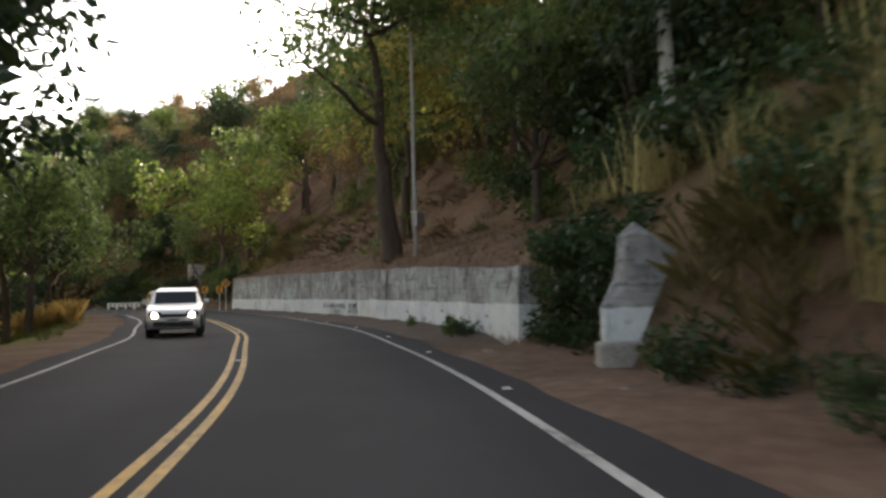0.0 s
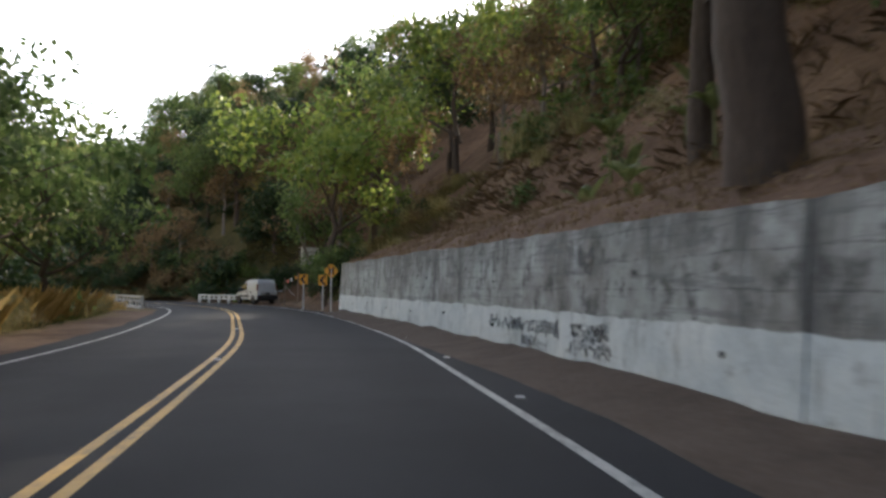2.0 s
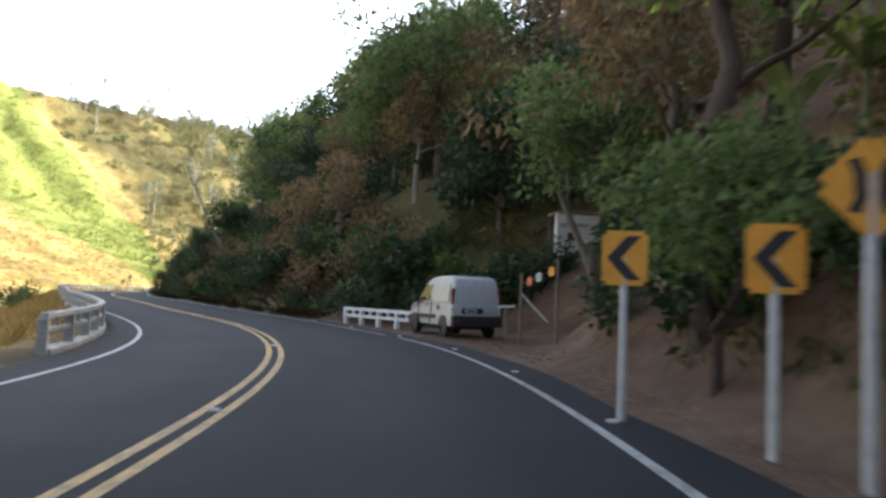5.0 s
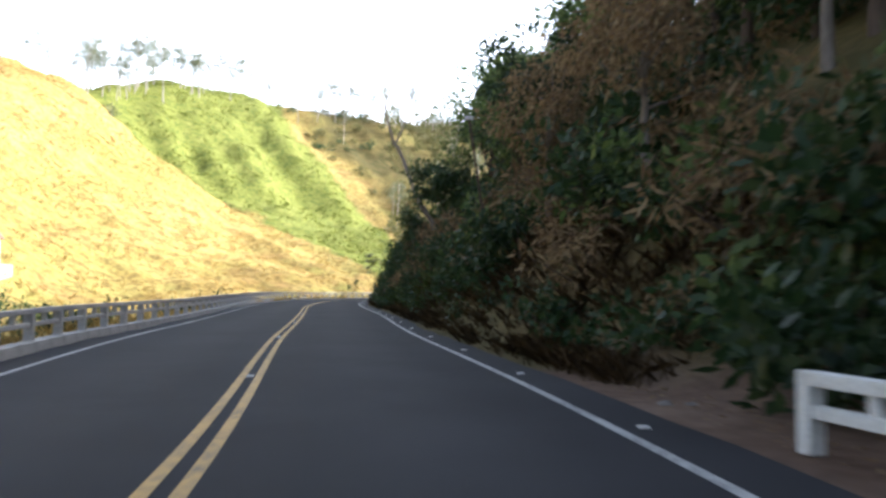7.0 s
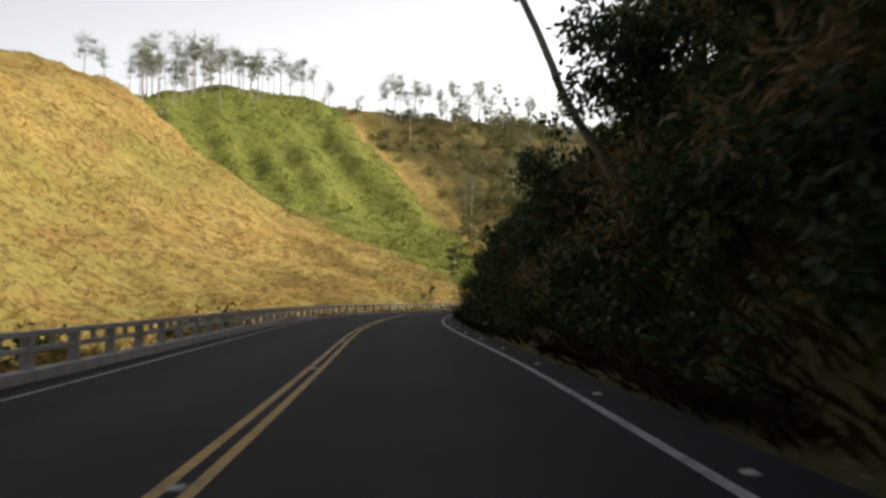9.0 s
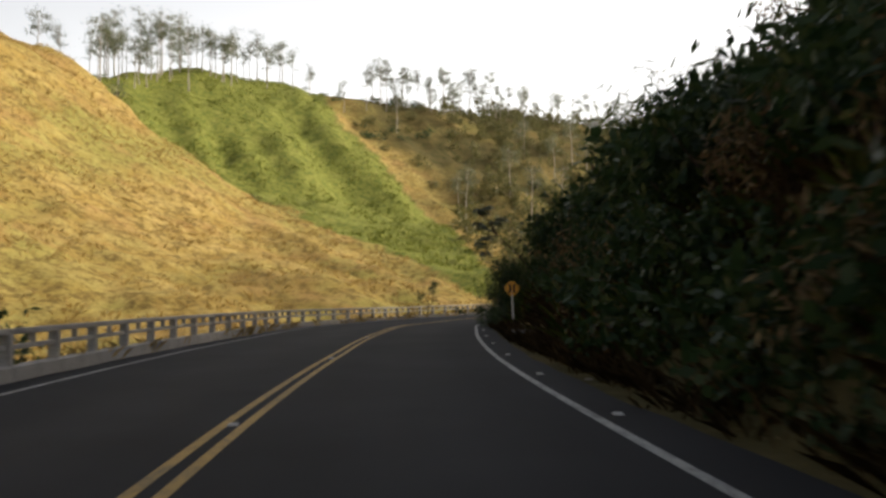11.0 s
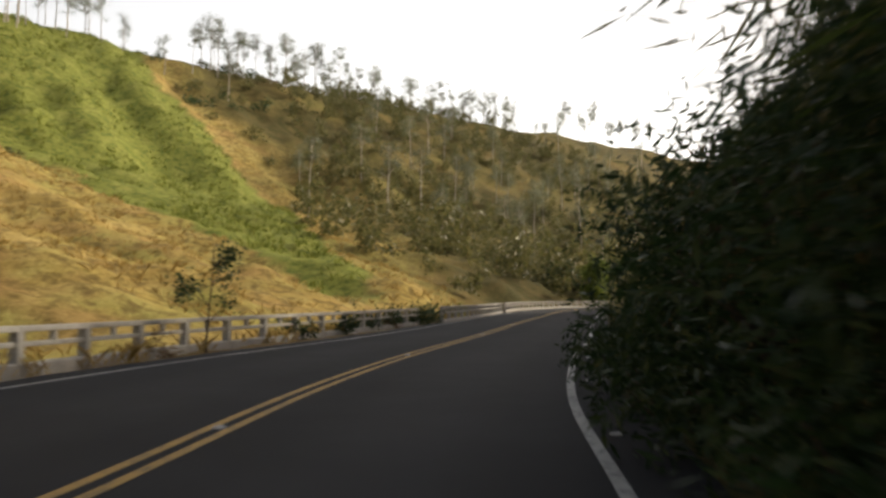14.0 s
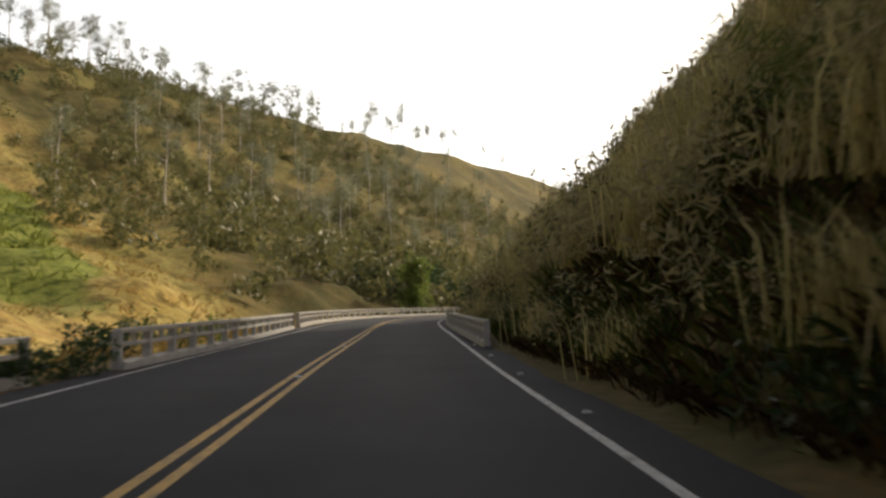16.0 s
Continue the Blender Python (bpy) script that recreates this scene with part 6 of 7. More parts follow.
# upper part of the later slope, and the floor of the wood
for k in range(620):
    yy, dd = rng_plants.uniform(58, 165), 10 + 38 * rng_plants.uniform() ** 1.4
    x, yq, _ = beside(yy, dd)
    heap("slope_scrub", str(rng_plants.choice(["reed", "brush", "reed", "brush", "brush"])), x, yq, rng_plants.uniform(0.8, 1.4), rng_plants.uniform(0, 360))
for k in range(160):
    yy, dd = rng_plants.uniform(-8, 60), rng_plants.uniform(10, 24)
    x, yq, _ = beside(yy, dd)
    heap("wood_floor_scrub", str(rng_plants.choice(["dark", "dark2", "dry"])), x, yq, rng_plants.uniform(0.9, 1.5), rng_plants.uniform(0, 360))
# first bend
for k, x, y, s in (("green", -20.6, -77.6, 0.75), ("green", -18.4, -74.0, 0.45), ("dark", -20.5, -80.5, 1.1), ("reed", -22.4, -82.6, 0.9), ("reed", -24.5, -85.2, 0.9), ("reed", -26.8, -88.0, 1.1), ("dark2", -19.0, -82.5, 1.2),
                   ("reed", -23.5, -87.5, 1.2), ("reed", -29.5, -91.5, 1.1), ("green", -16.6, -76.0, 0.9), ("dark", -14.6, -74.4, 0.9), ("green", -12.5, -73.5, 0.9), ("green", -9.0, -69.0, 0.8), ("green", -7.5, -73.0, 1.0),
                   ("dark2", 2.6, -35.5, 0.9), ("dark", 3.6, -33.0, 1.0), ("dark", 5.0, -30.5, 1.1), ("dark2", 4.6, -28.0, 0.8), ("dry", 7.6, -26.6, 0.9), ("green", 8.8, -27.0, 0.8), ("green", 9.6, -25.4, 0.8),
                   ("dry", 10.5, -24.0, 1.1), ("dark", 12.6, -19.0, 1.1), ("dark", 9.0, -14.2, 1.1), ("light", 6.5, -13.4, 0.6), ("dark", 7.3, -11.0, 1.0), ("dark", 6.0, -8.6, 1.0), ("dark2", 7.8, -8.0, 1.2),
                   ("dry", 5.4, -6.5, 0.7), ("dark", 15.2, -11.6, 1.3), ("dark", 13.0, -9.5, 1.4), ("light", 9.0, -10.5, 0.9), ("dark", 10.8, -7.0, 1.4)):
    shrub(k, x, y, s, 37 * x)
for kind, along, out, s in (("dark2", 2.6, 0.38, 0.36), ("green", 3.5, 0.40, 0.30), ("dark2", 4.3, 0.35, 0.28), ("green", 8.2, 0.35, 0.24)):   # weeds at the foot of the wall
    shrub(kind, *on_wall(along, out)[:2], s, 80 * along, 0.12, group="weeds along the wall")
for k in range(18):   # tangle hanging between the wall's end and the stub
    f, z = (k % 6) / 5, (0.0, 0.8, 1.6)[k // 6]
    x, y = -23.0 - 1.5 * f + 0.12 * z, -80.3 - 2.1 * f - 0.12 * z
    shrub(("dark2", "dark", "dark", "dark2", "dark2", "dark")[(k * 5 + k // 6) % 6], x, y, 0.52 + 0.1 * math.sin(3.1 * k), 67 * k, z, group="tangle at the wall's end")
for k, (x, y, z, s) in enumerate(((-24.2, -84.3, 1.2, 0.55), (-24.5, -84.7, 0.5, 0.5), (-25.3, -85.2, 0.3, 0.5), (-24.3, -83.7, 1.7, 0.5), (-23.7, -83.0, 2.0, 0.7), (-25.8, -85.9, 0.6, 0.7))):
    shrub(("reed", "dark2", "reed", "reed", "dark2", "reed")[k], x, y, s, 41 * k, z, group="brush round the stub")
for k in range(9):   # dark bushes along the verge between the wall and the stub
    x, yq, _ = beside(-88.5 + 0.9 * k, 5.9 + 0.25 * math.sin(2.3 * k))
    shrub(("dark", "dark2")[k % 2], x, yq, 0.42 + 0.08 * math.sin(1.7 * k), 53 * k, group="bushes at the wall's end")
for k in range(40):   # dark brush above the wall's near end
    x, yq, _ = beside(rng_plants.uniform(-86, -74), rng_plants.uniform(8.2, 14.0))
    heap("bank_tangle", str(rng_plants.choice(["dark", "dark2", "green", "dark"])), x, yq, rng_plants.uniform(0.6, 1.1), rng_plants.uniform(0, 360))
for k, (x, y, z, s) in enumerate(((-22.5, -80.1, 1.5, 0.6), (-21.9, -80.5, 2.1, 0.7), (-21.3, -80.9, 2.7, 0.75), (-20.7, -81.3, 3.2, 0.8), (-22.9, -80.6, 1.0, 0.55), (-22.2, -80.9, 1.4, 0.7))):
    shrub(("reed", "dark2", "reed", "green", "reed", "dark2")[k], x, y, s, 29 * k, z, group="tangle at the wall's end")
for k, (x, y, z, s) in enumerate(((3.7, -31.6, 0.3, 1.0), (3.9, -31.2, 1.5, 1.0), (4.6, -30.4, 1.0, 1.1), (3.3, -32.6, 0.9, 0.9))):
    shrub("dark", x, y, s, 77 * k, z, group="shrubs behind the chevron signs")
for k, (x, y, s) in enumerate(((10.4, -15.2, 0.8), (11.2, -15.6, 0.7), (10.2, -14.4, 1.0), (9.6, -14.0, 0.9))):
    shrub("dark", x, y, s, 57 * k, group="shrubs before the hut")
for k in range(34):   # bank beside the diamond sign
    yy, z = 43.5 + 0.5 * k, (0.5, 1.3, 2.0)[k % 3]
    x, yq, _ = beside(yy, 5.75 + 0.22 * z + rng_plants.uniform(-0.05, 0.25))
    shrub(str(rng_plants.choice(["dry", "dark2", "dark", "dry"])), x, yq, rng_plants.uniform(0.38, 0.52) if 49 < yy < 60 else 0.6, rng_plants.uniform(0, 360), z, group="bank shrubs")
for k in range(60):   # brittle brush scattered on the leaf-covered slope
    x, yq, _ = beside(rng_plants.uniform(-78, -38), rng_plants.uniform(8.6, 20))
    heap("leafy_slope_brush", str(rng_plants.choice(["brush", "reed", "dry", "brush", "green"])), x, yq, rng_plants.uniform(0.25, 0.6), rng_plants.uniform(0, 360))
for k in range(64):   # dense dry tangle on the bank before the wall
    yy, dd = rng_plants.uniform(-101, -81.5), rng_plants.uniform(6.5, 10.5)
    x, yq, _ = beside(yy, dd)
    heap("bank_tangle", str(rng_plants.choice(["reed", "dark2", "reed", "green", "reed"])), x, yq, rng_plants.uniform(0.6, 1.0), rng_plants.uniform(0, 360))
for k in range(80):   # straw grass down to the verge before the wall
    x, yq, _ = beside(rng_plants.uniform(-102, -82.5), rng_plants.uniform(6.5, 8.6))
    heap("bank_tangle", "reed", x, yq, rng_plants.uniform(0.45, 0.85), rng_plants.uniform(0, 360))
for k in range(44):   # straw clumps on the steep bank by the stub
    x, yq, _ = beside(rng_plants.uniform(-91, -84.6), rng_plants.uniform(6.9, 9.2))
    heap("bank_tangle", ("reed", "reed", "brush")[k % 3], x, yq, rng_plants.uniform(0.5, 0.8), rng_plants.uniform(0, 360))
for k in range(30):   # tangle on the bank beside the lay-by
    x, yq, _ = beside(rng_plants.uniform(-37, -26.5), rng_plants.uniform(7.0, 13.0))
    heap("bank_tangle", str(rng_plants.choice(["dry", "reed", "dark2", "green", "dry"])), x, yq, rng_plants.uniform(0.5, 0.9), rng_plants.uniform(0, 360))
for k in range(46):
    yy = rng_plants.uniform(-100, -30)
    x, yq, _ = beside(yy, -rng_plants.uniform(7.4, 17))
    heap("bend_scrub", str(rng_plants.choice(["green", "dark", "dark2", "dry", "light"])), x, yq, rng_plants.uniform(0.7, 1.2), rng_plants.uniform(0, 360))
for k in range(60):   # tall pale grass on the inside verge
    x, yq, _ = beside(rng_plants.uniform(-52, -32), -rng_plants.uniform(6.3, 9.0))
    heap("bend_scrub", str(rng_plants.choice(["reed", "reed", "reed", "brush", "green"])), x, yq, rng_plants.uniform(0.55, 0.95), rng_plants.uniform(0, 360))
# behind and through the left-hand railing
for k, x, y, s in (("dark", -30.0, 52.0, 1.3), ("dark2", -33.0, 54.5, 1.3), ("dark", -27.0, 50.0, 1.1), ("dark", -36.0, 58.5, 1.3), ("dark2", -23.5, 46.5, 1.2), ("dark", -10.7, 47.6, 1.1), ("dark", -12.0, 46.5, 1.2), ("dark2", -17.0, 34.7, 1.4), ("dark", -15.0, 33.0, 1.3), ("dark2", -19.0, 36.0, 1.2), ("green", -9.8, 26.0, 0.9), ("dark", -14.0, 15.0, 1.3), ("dark2", -12.0, 8.0, 1.2), ("green", -10.5, -4.0, 1.0),
                   ("dark2", -6.9, 73.5, 0.35), ("dry", -6.2, 76.0, 0.35), ("dark2", -4.2, 79.0, 0.4), ("dry", -1.5, 83.2, 0.45), ("dark2", 1.9, 89.6, 0.55), ("dark2", 3.6, 92.4, 0.5), ("dark2", 5.0, 95.6, 0.55), ("dark", 4.6, 98.5, 0.7), ("dark", 6.9, 100.6, 0.5), ("dark2", 7.6, 100.9, 0.45), ("dark", 5.9, 97.6, 0.5), ("dark2", 4.4, 94.6, 0.45),
                   ("dark2", *beside(99.8, -4.1)[:2], 0.5), ("dark", *beside(98.6, -4.4)[:2], 0.42), ("dark2", *beside(97.0, -4.9)[:2], 0.45), ("dry", *beside(95.2, -4.6)[:2], 0.4), ("dark", *beside(104, -5.7)[:2], 0.62), ("dark", *beside(107, -5.7)[:2], 0.66), ("dark2", *beside(110, -5.5)[:2], 0.6), ("light", *beside(113.5, -5.6)[:2], 0.8), ("dark", 8.8, 112.0, 0.7), ("dark", 10.4, 115.0, 0.8), ("light", 15.0, 128.0, 1.0), ("dark", 18.0, 133.0, 1.0), ("dark", 3.0, 104.0, 0.7), ("dark2", 19.8, 127.4, 0.5), ("dark", 5.5, 108.0, 0.6)):
    shrub(k, x, y, s, 51 * y, group="shrubs by the railing")
n_heap = 0
while n_heap < 1500:   # bushes on the hillside
    x, y = rng_plants.uniform(-60, 260), rng_plants.uniform(142, 470)
    z, gold, green, leaf, soil = [float(v[0]) for v in terrain(np.array([x]), np.array([y]))]
    d, yc = road_coords([x], [y])
    n_heap += 0.25
    if d[0] > -14 or green > 0.3 or y < 168 + 0.42 * max(-x, -20) + (6 if x < 26 else -30) or (x < 10 and rng_plants.uniform() < 0.7):
        continue
    n_heap += 0.75
    heap("hillside_scrub", str(rng_plants.choice(["far2", "far2", "wood", "wood"] if x > 5 else ["far", "far2", "far2"])), x, y, rng_plants.uniform(0.9, 1.9), rng_plants.uniform(0, 360), z)
for x, y, s in ((52, 186, 1.8), (58, 189, 2.0), (48, 188, 1.5), (64, 186, 1.9), (70, 184, 1.7), (55, 184, 1.3)):
    shrub("far", x, y, s, 40 * x, group="bushes past the bend")
for j in range(7):
    shrub("light", 50.0 + 0.8 * math.sin(j * 2.2), 173.5 + 0.8 * math.cos(j * 1.7), 1.9, 60 * j, ground_z(50, 173.5) + 0.95 * j, group="tall yellow-green bush")
for k in range(170):   # upper part of the slope above the wall
    x, yq, _ = beside(rng_plants.uniform(-80, -36), rng_plants.uniform(11.5, 26))
    heap("leafy_slope_brush", str(rng_plants.choice(["dry", "green", "light", "brush", "reed", "green"])), x, yq, rng_plants.uniform(0.6, 1.25), rng_plants.uniform(0, 360))
for k in range(20):
    x, yq, _ = beside(-77 + 2.1 * k + rng_plants.uniform(-0.8, 0.8), rng_plants.uniform(12.5, 19))
    put(str(rng_plants.choice(["broad2", "light", "yellow", "dry", "broad"])), x, yq, rng_plants.uniform(0.5, 0.85), rng_plants.uniform(0, 360), group="bank trees")
put("broad2", 1.9, -33.6, 0.42, 70, group="bank trees")
pour_heaps()


# ------------------------------------------------------------------ grass, litter and single plants
def blades(xy, height, width, rng, bend=0.5, clump=1):
    """Curved three-cornered blades rooted on the ground."""
    x, y = xy[:, 0], xy[:, 1]
    z = terrain(x, y)[0]
    p = np.repeat(np.stack([x, y, z - 0.04], 1), clump, 0)
    n = len(p)
    p[:, :2] += rng.normal(size=(n, 2)) * 0.10
    h = height * rng.uniform(0.5, 1.4, n)
    a = rng.uniform(0, 2 * math.pi, n)
    lean = bend * rng.uniform(0.2, 1.3, n)
    tip = p + np.stack([np.cos(a) * h * lean, np.sin(a) * h * lean, h * (1 - 0.3 * lean)], 1)
    side = np.stack([-np.sin(a), np.cos(a), 0 * a], 1) * (width * rng.uniform(0.6, 1.3, n))[:, None]
    mid = (p + tip) / 2 + np.array([0, 0, 1.0]) * (h * 0.16)[:, None]
    q = np.stack([p - side, p + side, mid + side * 0.7, tip, mid - side * 0.7], 1)
    return q.reshape(-1, 3)


def scatter(n, y0, y1, d0, d1, rng, dense=None):
    yy = rng.uniform(y0, y1, n)
    dd = rng.uniform(d0, d1, n)
    k = np.interp(yy, AXIS[:, 1], np.arange(len(AXIS)))
    i = np.clip(k.astype(int), 0, len(AXIS) - 2)
    f = (k - i)[:, None]
    p = AXIS[i] * (1 - f) + AXIS[i + 1] * f + NOR[i] * dd[:, None]
    if dense is not None:
        p = p[vnoise(p[:, 0] / dense, p[:, 1] / dense, 88) > -0.15]
    return p


def grass(name, pts, h, w, material, label, seed, bend=0.5, clump=5):
    rng = np.random.RandomState(seed)
    ob = new(name, fast_mesh(name, blades(pts, h, w, rng, bend, clump), 5, material))
    tagged(ob, label, "grass", kind="stuff")


rg = np.random.RandomState(5)
grass("dry_grass", np.concatenate([scatter(6500, -100, -80, 6.0, 13, rg, 2.0), scatter(700, -38, -29, 6.2, 13, rg, 2.0), scatter(500, -14, -8, 6.5, 13, rg, 2.0)]), 0.55, 0.008, M_REED, "dry straw tangled grass on the roadside bank", 1, 0.9, 7)
grass("roadside_grass", np.concatenate([scatter(1600, -100, -30, -8.5, -5.6, rg, 1.5), scatter(400, -35, -30, 5.8, 8, rg, 1.5)]), 0.22, 0.007, M_GRASS_GREEN, "short green grass beside the road", 2, 0.6, 6)
grass("bank_grass", np.concatenate([scatter(4600, -8, 62, 4.7, 8.0, rg), scatter(3600, 60, 110, 4.9, 9, rg)]), 0.46, 0.011, M_GRASS_BROWN_SHADE, "dry brown grass on the bank, darkened for shade", 3, 0.9, 6)
grass("green_bank_grass", np.concatenate([scatter(3000, 10, 62, 5.2, 9.5, rg, 1.3), scatter(6500, 60, 130, 5.2, 12, rg, 1.6)]), 0.60, 0.009, M_GRASS_GREEN, "tall green grass on the bank", 4, 0.8, 6)
grass("verge_thatch", np.concatenate([scatter(1900, 40, 64, 4.6, 6.6, rg), scatter(900, -6, 40, 4.5, 5.2, rg, 1.0)]), 0.36, 0.010, M_GRASS_BROWN_SHADE, "dead verge grass, darkened for shade", 18, 1.0, 5)
grass("slope_thatch", scatter(6500, -79, -38, 6.7, 19, rg, 1.2), 0.30, 0.004, M_LEAF_DRY, "dead brown grass and twigs on the leafy slope", 8, 1.5, 5)
grass("slope_grass", scatter(13000, 70, 170, 9, 48, rg, 4.0), 0.9, 0.022, M_GRASS_DRY, "tall dry grass on the right-hand slope", 5, 0.7, 5)
grass("verge_grass", np.concatenate([scatter(2600, -30, 130, -7.5, -4.9, rg, 1.0)]), 0.45, 0.010, M_GRASS_GOLD, "golden grass along the foot of the railing", 6, 0.7, 6)
grass("bend_grass", scatter(2600, -53, -26, -10, -6.0, rg, 2.0), 1.15, 0.009, M_GRASS_GOLD, "tall dry golden grass inside the bend", 7, 0.6, 7)


def hill_tufts():
    rng = np.random.RandomState(9)
    n = 30000
    x, y = rng.uniform(-130, 30, n), rng.uniform(40, 260, n)
    d, yc = road_coords(x, y)
    z, gold, green, leaf, soil = terrain(x, y)
    keep = (d < -9) & (gold > 0.5) & (vnoise(x / 6, y / 6, 91) > -0.1)
    pts = np.stack([x, y], 1)[keep]
    ob = new("hill_grass", fast_mesh("hill_grass", blades(pts, 0.55, 0.035, rng, 0.9, 4), 5, M_GRASS_GOLD))
    tagged(ob, "golden dry tussock grass covering the hillside", "grass", kind="stuff")
    n = 17000
    x, y = rng.uniform(-110, 30, n), rng.uniform(130, 360, n)
    z, gold, green, leaf, soil = terrain(x, y)
    keep = (green > 0.5) & (vnoise(x / 5, y / 5, 92) > 0.0)
    pts = np.stack([x, y], 1)[keep]
    ob = new("hill_ferns", fast_mesh("hill_ferns", blades(pts, 0.9, 0.10, rng, 0.9, 3), 5, M_FERN))
    tagged(ob, "green ferny ground cover on the hillside", "ground cover", kind="stuff")


hill_tufts()


def litter():
    """Fallen leaves on the earth above the wall, and along the foot of the shaded bank."""
    rng = np.random.RandomState(14)
    p = np.concatenate([scatter(14000, -78, -38, 6.9, 17, rng), scatter(6000, -36, 40, 4.5, 7.0, rng)])
    z = terrain(p[:, 0], p[:, 1])[0]
    c = np.column_stack([p, z + 0.03])
    q = leaf_quads(c, 0.10, 0.055, rng, 0.0)
    q[:, 2] = np.repeat(c[:, 2], 4) + (q[:, 2] - np.repeat(c[:, 2], 4)) * 0.3 + 0.02
    ob = new("leaf_litter", fast_mesh("leaf_litter", q, 4, M_LEAF_DRY))
    tagged(ob, "fallen brown leaves scattered on the earth", "leaf litter", kind="stuff")


litter()


def earth_litter():
    """Leaves and twigs lying on the earth just behind the wall's top."""
    rng = np.random.RandomState(15)
    g = EARTH[0]
    n = 12000
    i, j = rng.randint(0, g.shape[0] - 1, n), rng.randint(0, g.shape[1] - 1, n)
    u, v = rng.uniform(0, 1, (n, 1)), rng.uniform(0, 1, (n, 1))
    c = (g[i, j] * (1 - u) + g[i + 1, j] * u) * (1 - v) + (g[i, j + 1] * (1 - u) + g[i + 1, j + 1] * u) * v + np.array((0, 0, 0.02))
    q = leaf_quads(c, 0.10, 0.05, rng, 0.0)
    q[:, 2] = np.repeat(c[:, 2], 4) + np.abs(q[:, 2] - np.repeat(c[:, 2], 4)) * 0.45
    tagged(new("earth_litter", fast_mesh("earth_litter", q, 4, M_LEAF_DRY)), "brown leaves lying on the earth behind the wall", "leaf litter", kind="stuff")
    p = np.repeat(c[:1600], 4, 0)
    a, h = rng.uniform(0, 6.28, len(p)), rng.uniform(0.08, 0.32, len(p))
    d = np.stack([np.cos(a) * h * 0.8, np.sin(a) * h * 0.8, h], 1)
    s = np.stack([-np.sin(a), np.cos(a), 0 * a], 1) * 0.008
    q = np.stack([p - s, p + s, p + d], 1).reshape(-1, 3)
    tagged(new("earth_thatch", fast_mesh("earth_thatch", q, 3, M_LEAF_DRY)), "dead grass tufts on the earth behind the wall", "grass", kind="stuff")


earth_litter()


# ------------------------------------------------------------------ banana plants above the wall
def banana_mesh(seed, h, n):
    rng = np.random.RandomState(seed)
    quads = []
    for k in range(n):
        a = 2 * math.pi * k / n + rng.uniform(-0.3, 0.3)
        L, W = rng.uniform(1.1, 1.8), rng.uniform(0.22, 0.32)
        up = rng.uniform(1.15, 1.9)
        prev = None
        for j in range(8):
            f = j / 7
            r = L * (f * 0.85)
            zz = h + L * (up * f - 0.95 * f * f)
            w = W * math.sin(math.pi * min(1, 0.12 + 0.9 * f)) + 0.015
            c = np.array([math.cos(a) * r, math.sin(a) * r, zz])
            s = np.array([-math.sin(a), math.cos(a), 0])
            row = (c - s * w + np.array([0, 0, -w * 0.35]), c, c + s * w + np.array([0, 0, -w * 0.35]))
            if prev:
                quads += [prev[0], prev[1], row[1], row[0], prev[1], prev[2], row[2], row[1]]
            prev = row
    leaves_me = fast_mesh("leaves", np.array(quads), 4, M_BANANA)
    return wood_mesh("stem", [(bent((0, 0, -0.2), (0.05, 0, h + 0.1), rng, 0.03, 5), 0.11, 0.06, 9)], M_BANANA_STEM), leaves_me


M_BANANA_STEM = surface("banana stem", (0.10, 0.11, 0.04), (0.19, 0.18, 0.08), (0.28, 0.23, 0.12), 3, 18, 0.8, 0.4, stretch=(1, 1, 0.3))
BANANA = [banana_mesh(51, 1.6, 5), banana_mesh(52, 1.1, 4), banana_mesh(53, 2.1, 6)]
for k, (x, y, s) in enumerate(((-9.6, -62.6, 1.0), (-8.2, -61.6, 0.9), (-7.0, -60.2, 1.1), (-10.4, -63.4, 0.7), (-8.9, -61.0, 1.0), (-10.0, -61.8, 1.2), (-7.6, -62.6, 0.8), (8.2, -28.9, 1.1), (-9.2, -64.2, 0.9), (7.0, -31.6, 1.0), (-6.2, -62.0, 1.3), (-23.0, -87.0, 1.4), (-12.0, -76.5, 1.2), (-29.5, -58.0, 1.2), (-26.5, -54.0, 1.0))):
    plant("banana_plant", BANANA[k % 3], pose(x, y, ground_z(x, y) - 0.05, 0, 0, 50 * k) @ Matrix.Scale(s * (0.5 if k not in (7, 9) else 0.9), 4), "banana plant with broad light green leaves", "banana plant", "banana plants", ("stem", "foliage"))


# ------------------------------------------------------------------ palms on the skyline
def palm_mesh(seed, h, fronds=13, L=2.6):
    rng = np.random.RandomState(seed)
    quads = []
    for k in range(fronds):
        a = 2 * math.pi * k / fronds + rng.uniform(-0.2, 0.2)
        up = rng.uniform(0.25, 1.1)
        for j in range(16):
            f = (j + 0.5) / 16
            c = np.array([math.cos(a) * L * f * 0.9, math.sin(a) * L * f * 0.9, h + L * (up * f - 1.05 * f * f)])
            for sgn in (-1, 1):
                s = np.array([-math.sin(a), math.cos(a), 0]) * sgn
                e = c + s * 0.55 * (1 - 0.5 * f) + np.array([math.cos(a), math.sin(a), 0]) * 0.18 + np.array([0, 0, -0.30])
                w = np.array([math.cos(a), math.sin(a), 0]) * 0.05
                quads += [c - w, c + w, e + w * 0.5, e - w * 0.5]
    return wood_mesh("stem", [(bent((0, 0, -0.4), (0.2, 0, h), rng, 0.08, 7), 0.13, 0.09, 8)], M_BARK), fast_mesh("fronds", np.array(quads), 4, M_LEAF_DARK_SHADE)


PALM = palm_mesh(61, 8.5)
